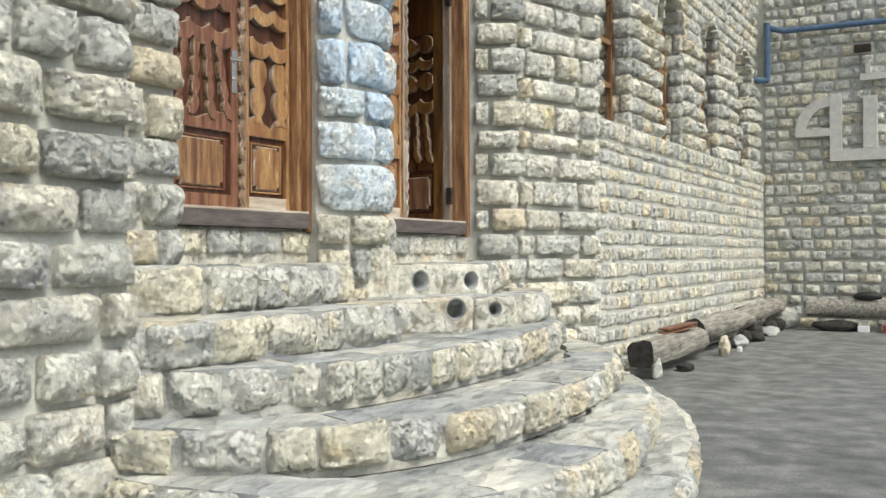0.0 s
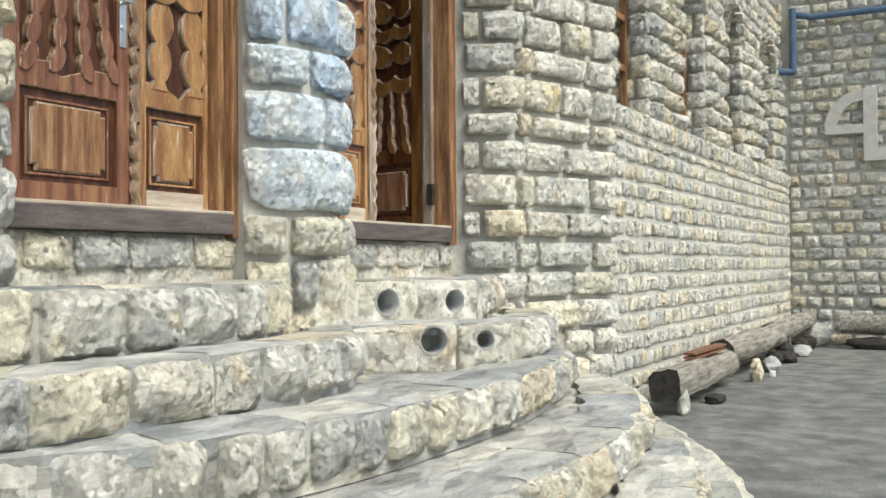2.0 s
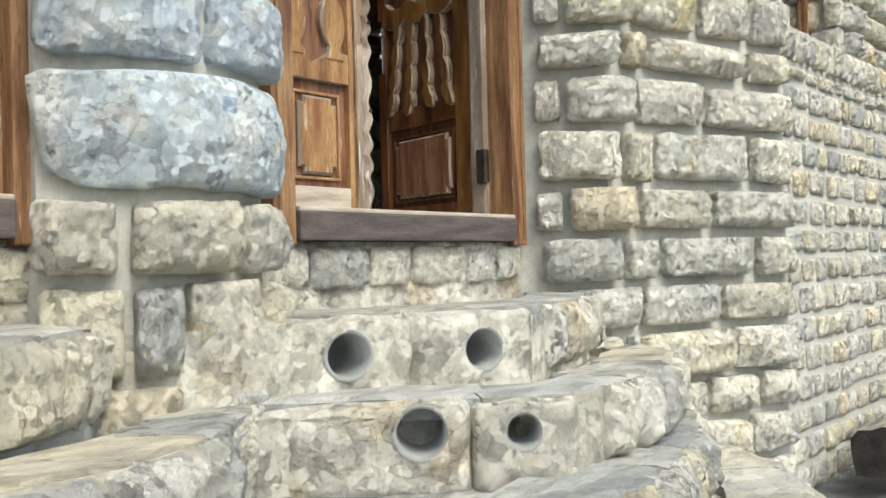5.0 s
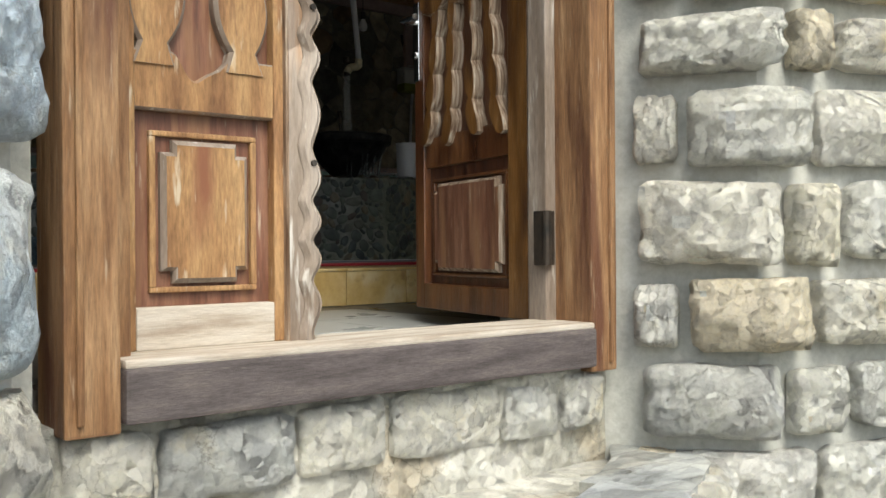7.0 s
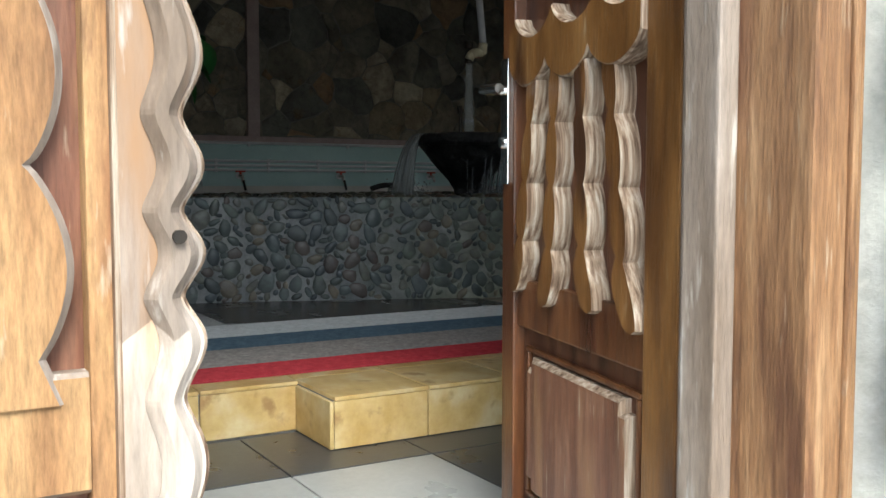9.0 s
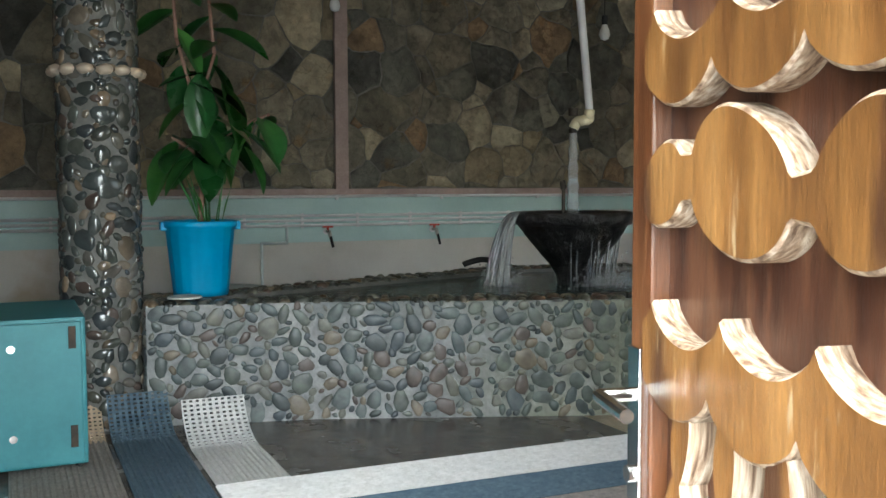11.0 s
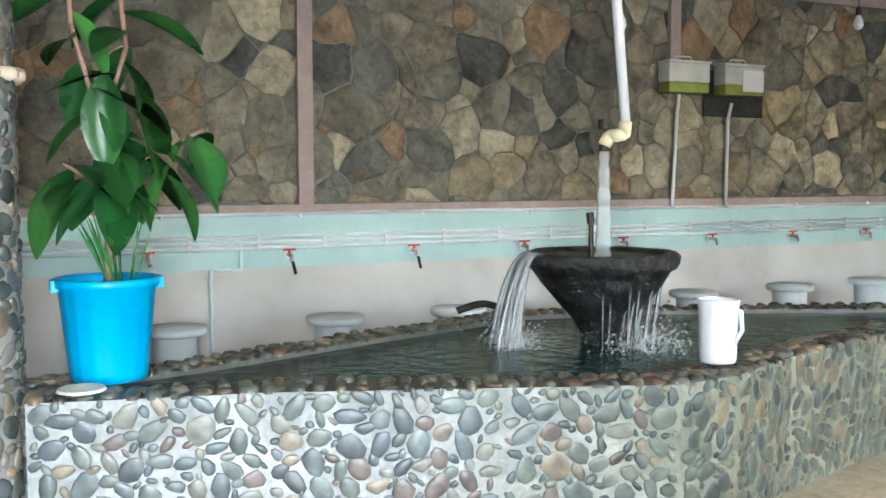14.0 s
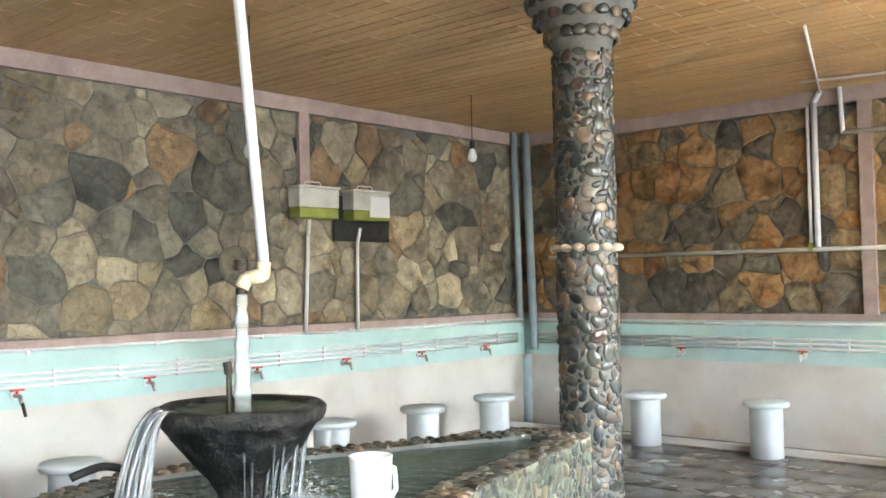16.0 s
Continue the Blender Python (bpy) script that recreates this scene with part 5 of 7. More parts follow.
    part("letter_stroke", bm, [sign_white, sign_white], sg)
    pipe = empty("drain_pipe", "blue drain pipe fixed along the stone wall", "pipe", (0, 0, 0))
    bm = bmesh.new()
    tube(bm, [(-3.35, 15.75, 3.95), (-3.05, 15.85, 3.93), (-3.05, 15.88, 4.85)], 0.05)
    part("downpipe", bm, blue_pipe, pipe)
    bm = bmesh.new()
    tube(bm, [(-3.05, 15.9, 4.78), (-2.8, 15.9, 4.70), (4.0, 15.9, 4.62)], 0.045)
    part("long_pipe", bm, blue_pipe, pipe)
    lamp = empty("wall_lamp", "small dark lamp fixed to the far wall", "lamp", (-1.65, 15.93, 4.3))
    bm = bmesh.new()
    box(bm, (-0.12, -0.1, -0.06), (0.12, 0.0, 0.06), 0.02)
    part("body", bm, iron, lamp)
    bm = bmesh.new()
    box(bm, (-0.02, 0, -0.02), (0.02, 0.08, 0.02))
    part("bracket", bm, iron, lamp)


build_yard_things()
build_windows()
build_doors()


# ---- the room with the pool ----
def dome_mesh(name, seed, mat):
    """A half-buried pebble, 1 by 1, proud by about 0.5 towards +y."""
    rnd = random.Random(seed)
    off = Vector((rnd.uniform(-9, 9), rnd.uniform(-9, 9), 0))
    n, verts, faces = 9, [], []
    for r, d in ((0.5, 0.0), (0.47, 0.24), (0.33, 0.43)):
        for i in range(n):
            a = 2 * math.pi * i / n
            k = r * (1 + 0.32 * noise.noise(off + Vector((math.cos(a), math.sin(a), 0))))
            verts.append((k * math.cos(a), d, k * math.sin(a)))
    verts.append((0, 0.5, 0))
    for j in (0, 1):
        for i in range(n):
            faces.append((j * n + i, (j + 1) * n + i, (j + 1) * n + (i + 1) % n, j * n + (i + 1) % n))
    for i in range(n):
        faces.append((2 * n + i, 3 * n, 2 * n + (i + 1) % n))
    me = bpy.data.meshes.new(name)
    me.from_pydata(verts, [], faces)
    me.materials.append(mat)
    me.polygons.foreach_set("use_smooth", [True] * len(me.polygons))
    return me


column_mortar = material("grey_column_mortar", ((0.12, 0.12, 0.112), (0.20, 0.195, 0.18)), 0.85, 5, 0.6, 0, 40, 0.4, (), 0.3, "World", bump_size=0.01)
wet_mortar = material("wet_dark_mortar", ((0.06, 0.058, 0.05), (0.12, 0.115, 0.10)), 0.45, 6, 0.6, 0, 40, 0.4, (), 0.4, "World", bump_size=0.012)
PEBBLES = [dome_mesh("pebble", 500 + i, pebble) for i in range(8)]
pale_pebble = material("cream_pebble", ((0.50, 0.40, 0.30), (0.62, 0.52, 0.42)), 0.4, 14, 0.25, 0, 50, 0.3, (), 0.5, "World", bump_size=0.003)
PALES = [dome_mesh("pebble", 540 + i, pale_pebble) for i in range(4)]
DARKS = [dome_mesh("pebble", 580 + i, material("wet_column_pebble", ((0.08, 0.08, 0.075), (0.19, 0.185, 0.175)), 0.16, 9, 0.3, 0, 50, 0.4, PEBBLE_TINTS + ((1.6, 1.2, 0.85), (1.3, 1.1, 0.9)), 0.6, "World", bump_size=0.004)) for i in range(6)]
RIMS = [dome_mesh("pebble", 560 + i, material("wet_rim_pebble", ((0.09, 0.08, 0.065), (0.18, 0.16, 0.13), (0.28, 0.25, 0.21)), 0.3, 9, 0.3, 0, 50, 0.3, PEBBLE_TINTS, 0.5, "World", bump_size=0.003)) for i in range(5)]


def pebbles(layer, where, S, T, rnd, size=(0.05, 0.10), wrap=False, meshes=None, proud=0.03):
    """Scatter pebbles over a surface: where(s, t) gives place, along and outward."""
    placed, cell = {}, 0.16
    tries = int(S * T / 0.00011)
    for k in range(tries):
        q = k / tries
        f = 1.0 if q < 0.05 else (0.8 if q < 0.2 else (0.6 if q < 0.55 else 0.4))
        w = rnd.uniform(*size) * f
        h = w * rnd.uniform(0.5, 0.9)
        turn = rnd.uniform(0, 3.14)
        s, t = rnd.uniform(w / 2, S - w / 2) if not wrap else rnd.uniform(0, S), rnd.uniform(h / 2, T - h / 2)
        r = (0.44 * w + 0.46 * h) / 2
        ci, cj = int(s / cell), int(t / cell)
        ok = True
        for i in (-1, 0, 1):
            for j in (-1, 0, 1):
                for (s2, t2, r2) in placed.get((ci + i, cj + j), ()):
                    if (s - s2) ** 2 + (t - t2) ** 2 < (r + r2 + 0.002) ** 2:
                        ok = False
        if not ok:
            continue
        placed.setdefault((ci, cj), []).append((s, t, r))
        p, u, n = where(s, t)
        ms = meshes or PEBBLES
        layer.put(ms[rnd.randrange(len(ms))], basis(p, u, n) @ Matrix.Rotation(turn, 4, "Y") @ Matrix.Diagonal((w * 1.06, proud * rnd.uniform(0.7, 1.2) * min(1, 0.5 + f), h * 1.06, 1)))


def cells(S, T, size, rnd):
    """Convex cells that tile a rectangle, as polygons."""
    pts = []
    for k in range(int(40 * S * T / size ** 2)):
        p = Vector((rnd.uniform(-size, S + size), rnd.uniform(-size, T + size)))
        gap = size * (1.15 if k < 50 else (0.7 if k < 900 else 0.42))
        if all((p - q).length > gap for q in pts):
            pts.append(p)
    fat = [(size * rnd.uniform(0.15, 0.62)) ** 2 for _ in pts]
    for ip, p in enumerate(pts):
        if not (-size * 0.6 < p.x < S + size * 0.6 and -size * 0.6 < p.y < T + size * 0.6):
            continue
        poly = [Vector((0, 0)), Vector((S, 0)), Vector((S, T)), Vector((0, T))]
        for iq in sorted(range(len(pts)), key=lambda i: (pts[i] - p).length_squared)[1:18]:
            q = pts[iq]
            d = q - p
            m = (p + q) / 2 + d * (fat[ip] - fat[iq]) / (2 * d.length_squared)
            out = []
            for a, b in zip(poly, poly[1:] + poly[:1]):
                da, db = (a - m).dot(d), (b - m).dot(d)
                if da <= 0:
                    out.append(a)
                if da * db < 0:
                    out.append(a.lerp(b, da / (da - db)))
            poly = out
            if len(poly) < 3:
                break
        if len(poly) >= 3:
            yield poly


def rubble_wall(parent, where, S, T, size, rnd, skip=None, stone=None):
    seed_z = rnd.uniform(0, 20)
    for poly in cells(S, T, size, rnd):
        c = sum(poly, Vector((0, 0))) / len(poly)
        if skip and skip(c):
            continue
        rad = min((a - c).length for a in poly)
        if rad < 0.04:
            continue
        shr = max(0.3, 1 - rnd.uniform(0.002, 0.007) / rad)
        ring = []
        for a, b in zip(poly, poly[1:] + poly[:1]):
            k = max(1, int((b - a).length / 0.06))
            for i in range(k):
                q = a.lerp(b, i / k)
                w3 = noise.noise_vector(Vector((q.x * 5.5, q.y * 5.5, seed_z)))
                q = c + (q - c) * shr + Vector((w3.x, w3.y)) * 0.05
                q = q + Vector((rnd.uniform(-0.004, 0.004), rnd.uniform(-0.004, 0.004)))
                q.x, q.y = min(max(q.x, 0.004), S - 0.004), min(max(q.y, 0.004), T - 0.004)
                ring.append(q)
        d = rnd.uniform(0.006, 0.020)
        bm = bmesh.new()
        rows = []
        for f, dd in ((1.0, -0.01), (0.99, d * 0.55), (0.86, d), ):
            row = []
            for q in ring:
                e = c + (q - c) * f
                p, u, n = where(e.x, e.y)
                row.append(bm.verts.new(p + n * (dd + (rnd.uniform(-0.006, 0.006) if dd > 0 else 0))))
            rows.append(row)
        n_ = len(ring)
        for A, B in zip(rows, rows[1:]):
            for i in range(n_):
                bm.faces.new((A[i], A[(i + 1) % n_], B[(i + 1) % n_], B[i]))
        p, u, n = where(c.x, c.y)
        top = bm.verts.new(p + n * (d + 0.008))
        for i in range(n_):
            bm.faces.new((rows[-1][i], rows[-1][(i + 1) % n_], top))
        finish(bm, "rubble_stone", stone or rubble, parent)


BAND_Z = 2.50      # top of the aqua strip
AQUA_LOW = 2.10


def build_shell():
    bm = bmesh.new()
    box(bm, (BACK_X - 0.3, LEFT_Y, FLOOR - 0.3), (-3.75, RIGHT_Y, FLOOR - 0.012))
    fl = structure("floor", bm, grout, "floor of square tiles, dark and light", "floor")
    tile = bmesh.new()
    box(tile, (-0.2025, -0.2025, -0.011), (0.2025, 0.2025, 0.0), 0.002)
    proto = {}
    for nm, mt in (("d", tile_dark), ("l", tile_light), ("b", tile_brown)):
        c = tile.copy()
        me = bpy.data.meshes.new("tile")
        c.to_mesh(me)
        c.free()
        me.materials.append(mt)
        proto[nm] = me
    tile.free()
    lay = Layer(fl, "tile", near=lambda p: p.x > -5.6 and 4.5 < p.y < 10)
    i = 0
    x = -4.015
    while x > BACK_X:
        j, y = 0, 1.385
        while y < RIGHT_Y - 0.2:
            if not (-8.4 < x < -5.5 and 2 < y < 11.3):
                if x > -5.7 and y < 9.5:
                    edge = x < -5.04 or y > 6.92 or (x > -4.22 and y > 6.5)
                    me = proto["d" if edge else "l"]
                else:
                    me = proto["b"]
                lay.put(me, Matrix.Translation((x, y, FLOOR)))
            y += 0.41
            j += 1
        x -= 0.41
        i += 1
    lay.done("floor tiles")

    # platform faced with yellow tiles
    bm = bmesh.new()
    out = [(-5.215, 6.70), (-5.215, 11.45), (-7.0, 11.45), (-9.2, 11.45), (-9.2, 2.0), (-5.475, 2.0), (-5.475, 6.70)]
    prism(bm, out, FLOOR - 0.01, PLATFORM - 0.012)
    pf = structure("platform", bm, grout, "low platform faced with yellow marbled tiles", "platform")
    def ytile(a, b):
        bm = bmesh.new()
        box(bm, a, b, 0.003)
        finish(bm, "tile", tile_yellow, pf)
    y = 6.70
    while y < 11.2:
        ytile((-5.215, y + 0.002, FLOOR + 0.002), (-5.203, y + 0.298, PLATFORM - 0.013))
        ytile((-5.497, y + 0.002, PLATFORM - 0.012), (-5.200, y + 0.298, PLATFORM))
        ytile((-5.80, y + 0.002, PLATFORM - 0.012), (-5.501, y + 0.298, PLATFORM))
        y += 0.3
    y = 6.70
    while y > 2.4:
        ytile((-5.475, y - 0.298, FLOOR + 0.002), (-5.463, y - 0.002, PLATFORM - 0.013))
        ytile((-5.757, y - 0.298, PLATFORM - 0.012), (-5.460, y - 0.002, PLATFORM))
        y -= 0.3
    ytile((-5.46, 6.688, FLOOR + 0.002), (-5.203, 6.70, PLATFORM - 0.013))
    bm = bmesh.new()
    box(bm, (-9.2, 2.0, PLATFORM - 0.012), (-5.81, 8.3, PLATFORM - 0.002))
    part("platform_top", bm, tile_brown, pf, "dark wet platform floor")
    bm = bmesh.new()
    box(bm, (-9.2, 8.302, PLATFORM - 0.012), (-5.81, 11.45, PLATFORM - 0.002))
    part("platform_top", bm, platform_beige, pf, "dull beige platform floor")

    # ceiling of staggered tan strips
    bm = bmesh.new()
    box(bm, (BACK_X - 0.3, LEFT_Y - 0.3, CEIL + 0.004), (-3.75, RIGHT_Y + 0.3, CEIL + 0.2), 0, 1)
    rnd = random.Random(5)
    verts_w, verts_l = 0.115, 0.42
    y, r = 5.0, 0
    while y < RIGHT_Y:
        x = BACK_X + (r % 2) * verts_l / 2 - verts_l
        while x < -3.9:
            a, b = max(x + 0.007, BACK_X), min(x + verts_l - 0.007, -3.76)
            if b - a > 0.03:
                z = CEIL + rnd.uniform(-0.0015, 0.0015)
                v = [bm.verts.new(p) for p in ((a, y + 0.006, z), (b, y + 0.006, z), (b, y + verts_w - 0.006, z), (a, y + verts_w - 0.006, z), (a, y + 0.005, z + 0.004), (b, y + 0.005, z + 0.004), (b, y + verts_w - 0.005, z + 0.004), (a, y + verts_w - 0.005, z + 0.004))]
                for f in ((0, 1, 2, 3), (0, 4, 5, 1), (1, 5, 6, 2), (2, 6, 7, 3), (3, 7, 4, 0)):
                    bm.faces.new([v[k] for k in f])
            x += verts_l
        y += verts_w
        r += 1
    structure("ceiling", bm, [ceiling_tan, white_paint], "ceiling of staggered tan strips with pale joints", "ceiling")

    # back wall and end wall: white below, aqua strip, rubble above
    for nm, S, where, a0, a1 in (
        ("wall_back", RIGHT_Y - LEFT_Y, lambda s, t: (Vector((BACK_X, LEFT_Y + s, t)), Vector((0, 1, 0)), Vector((1, 0, 0))), (BACK_X - 0.3, LEFT_Y - 0.3), (BACK_X, RIGHT_Y + 0.3)),
        ("wall_end", -3.75 - BACK_X, lambda s, t: (Vector((BACK_X + s, RIGHT_Y, t)), Vector((-1, 0, 0)), Vector((0, -1, 0))), (BACK_X, RIGHT_Y), (-3.75, RIGHT_Y + 0.3)),
    ):
        bm = bmesh.new()
        box(bm, (*a0, FLOOR - 0.1), (*a1, CEIL + 0.1))
        w = structure(nm, bm, rubble_mortar, "interior wall, rubble stone above and painted plaster below", "wall")
        def strip(z0, z1, d, mat, name):
            bm = bmesh.new()
            p, u, n = where(0.0, z0)
            q = where(S, z1)[0] + n * d
            box(bm, (min(p.x, q.x), min(p.y, q.y), z0), (max(p.x, q.x), max(p.y, q.y), z1))
            part(name, bm, mat, w)
        strip(FLOOR - 0.02, AQUA_LOW, 0.030, white_paint, "white_plaster")
        strip(AQUA_LOW, BAND_Z - 0.02, 0.033, aqua_paint, "aqua_plaster")
        strip(BAND_Z - 0.02, BAND_Z + 0.04, 0.036, band_pink, "plaster_ledge")
        strip(CEIL - 0.13, CEIL - 0.002, 0.045, band_pink, "plaster_band")
        rnd = random.Random(31 if nm == "wall_back" else 37)
        s0 = 4.2 if nm == "wall_back" else 0.0
        s1 = S if nm == "wall_back" else 5.2
        z0, z1 = BAND_Z + 0.04, CEIL - 0.13
        def shifted(s, t):
            return where(s + s0, t + z0)
        rubble_wall(w, shifted, s1 - s0, z1 - z0, 0.42, rnd, None, rubble if nm == "wall_back" else rubble_warm)
        # upright plaster strips between the stone fields
        for c, low in (((8.53, z0), (11.83, 3.72)) if nm == "wall_back" else ((3.66, z0),)):
            s = c - LEFT_Y if nm == "wall_back" else c
            bm = bmesh.new()
            p, u, n = where(s - 0.055, low)
            q = where(s + 0.055, z1)[0] + n * 0.06
            box(bm, (min(p.x, q.x), min(p.y, q.y), low), (max(p.x, q.x), max(p.y, q.y), z1))
            part("plaster_strip", bm, band_pink, w)
    for nm, a, b in (("wall_left", (BACK_X - 0.3, LEFT_Y - 0.3, FLOOR), (-3.75, LEFT_Y, CEIL)),):
        bm = bmesh.new()
        box(bm, a, b)
        structure(nm, bm, plaster, "plain plastered wall", "wall")
    bm = bmesh.new()
    box(bm, (-3.955, LEFT_Y - 0.3, FLOOR), (-3.952, 3.3, CEIL))
    structure("wall_front_lining", bm, plaster, "plain plaster lining", "wall")


# ---- pool ----
POOL = [(-7.60, 6.50), (-7.42, 7.2), (-7.14, 7.9), (-6.92, 8.45), (-6.95, 8.72), (-7.12, 9.15), (-7.56, 10.8), (-7.95, 10.85), (-8.25, 10.2), (-8.52, 9.55), (-8.68, 8.8), (-8.36, 7.8), (-8.10, 7.1), (-7.95, 6.50)]
COLUMNS = ((-7.76, 6.34), (-7.72, 11.05))
WATER_Z = 2.03


def inset(poly, d):
    c = Vector((sum(p[0] for p in poly) / len(poly), sum(p[1] for p in poly) / len(poly)))
    out = []
    n = len(poly)
    for i in range(n):
        a, b, e = (Vector(poly[(i + k) % n]) for k in (-1, 0, 1))
        n1 = Vector((-(b - a).y, (b - a).x)).normalized()
        n2 = Vector((-(e - b).y, (e - b).x)).normalized()
        m = (n1 + n2).normalized()
        out.append(tuple(b + m * d / max(0.4, m.dot(n1))))
    return out


def build_pool():
    inner = inset(POOL, 0.17)
    if sum((Vector(a) - Vector((-7.8, 8.7))).length for a in inner) > sum((Vector(a) - Vector((-7.8, 8.7))).length for a in POOL):
        inner = inset(POOL, -0.17)
    bm = bmesh.new()
    n = len(POOL)
    ring = []
    for poly, z in ((POOL, PLATFORM - 0.02), (POOL, POOL_TOP - 0.02), (inner, POOL_TOP - 0.02), (inner, PLATFORM)):
        ring.append([bm.verts.new((*p, z)) for p in poly])
    for j, (A, B) in enumerate(zip(ring, ring[1:])):
        for i in range(n):
            q = bm.faces.new((A[i], A[(i + 1) % n], B[(i + 1) % n], B[i]))
            q.material_index = 1 if j else 0
    bm.faces.new(ring[-1]).material_index = 1
    pool = structure("pool_basin", bm, [pebble_mortar, wet_mortar], "raised basin faced with river pebbles, full of water", "basin")
    bm = bmesh.new()
    prism(bm, [(x, y) for x, y in inner], PLATFORM + 0.1, WATER_Z)
    structure("water", bm, water, "dark green rippled pool water", "water")
    rnd = random.Random(77)
    lay = Layer(pool, "pebble", near=lambda p: p.x > -7.75 and p.y < 9.6)
    rest = Layer(pool, "rim_pebble", near=lambda p: p.x > -8.2)
    for i in range(n):
        a, b = Vector((*POOL[i], 0)), Vector((*POOL[(i + 1) % n], 0))
        u = (b - a).normalized()
        nn = Vector((u.y, -u.x, 0))
        if nn.dot((a + b) / 2 - Vector((-7.8, 8.7, 0))) < 0:
            nn = -nn
        S = (b - a).length
        if i < 6 or i == n - 1:
            pebbles(lay, lambda s, t: (a + u * s + Vector((0, 0, PLATFORM + t)), u, nn), S, POOL_TOP - PLATFORM - 0.02, rnd, (0.065, 0.105), False, None, 0.017)
        # rim stones, lying on the wall's top
        s = 0.0
        while s < S:
            for off in (0.03, 0.085, 0.14):
                w = rnd.uniform(0.035, 0.07)
                p = a + u * (s + w / 2) - nn * (off + rnd.uniform(-0.01, 0.01)) + Vector((0, 0, POOL_TOP - 0.025))
                rest.put(RIMS[rnd.randrange(len(RIMS))], basis(p, u, (0, 0, 1), nn) @ Matrix.Rotation(rnd.uniform(-0.3, 0.3), 4, "Y") @ Matrix.Diagonal((w, rnd.uniform(0.03, 0.055), rnd.uniform(0.05, 0.08), 1)))
            s += 0.07
    lay.done("river pebbles")
    rest.rest.done("rim_pebbles", pool, "wet pebbles along the rim")

    for k, (cx, cy) in enumerate(COLUMNS):
        r = 0.165
        bm = bmesh.new()
        lathe(bm, [(r, FLOOR), (r, CEIL - 0.32), (r + 0.02, CEIL - 0.25), (r + 0.13, CEIL - 0.1), (r + 0.13, CEIL)], 28, (cx, cy))
        col = structure("column", bm, column_mortar, "round column faced with glossy river pebbles", "column", True)
        rnd = random.Random(80 + k)
        lay = Layer(col, "pebble", near=lambda p: 1.9 < p.z < 4.3 and (p.x > cx - 0.05))
        def where(s, t):
            a = s / r
            nn = Vector((math.cos(a), math.sin(a), 0))
            return Vector((cx, cy, 0)) + nn * (r - 0.004) + Vector((0, 0, PLATFORM + t)), Vector((-math.sin(a), math.cos(a), 0)), nn
        pebbles(lay, where, 2 * math.pi * r, CEIL - 0.34 - PLATFORM, rnd, (0.065, 0.105), True, DARKS, 0.028)
        for i in range(14):
            a = 2 * math.pi * i / 14 + 0.1
            nn = Vector((math.cos(a), math.sin(a), 0))
            lay.put(PALES[i % 4], basis(Vector((cx, cy, 3.045)) + nn * (r - 0.005), (-nn.y, nn.x, 0), nn) @ Matrix.Diagonal((0.07, 0.09, 0.05, 1)))
        for j, (rr, z) in enumerate(((r + 0.03, CEIL - 0.25), (r + 0.09, CEIL - 0.15), (r + 0.13, CEIL - 0.06))):
            for i in range(18):
                a = 2 * math.pi * (i + 0.5 * j) / 18
                nn = Vector((math.cos(a), math.sin(a), -0.3 if j < 2 else 0)).normalized()
                lay.put(DARKS[(i + j) % 6], basis(Vector((cx + rr * math.cos(a), cy + rr * math.sin(a), z)), (-math.sin(a), math.cos(a), 0), nn) @ Matrix.Diagonal((0.085, 0.05, 0.075, 1)))
        lay.done("river pebbles")


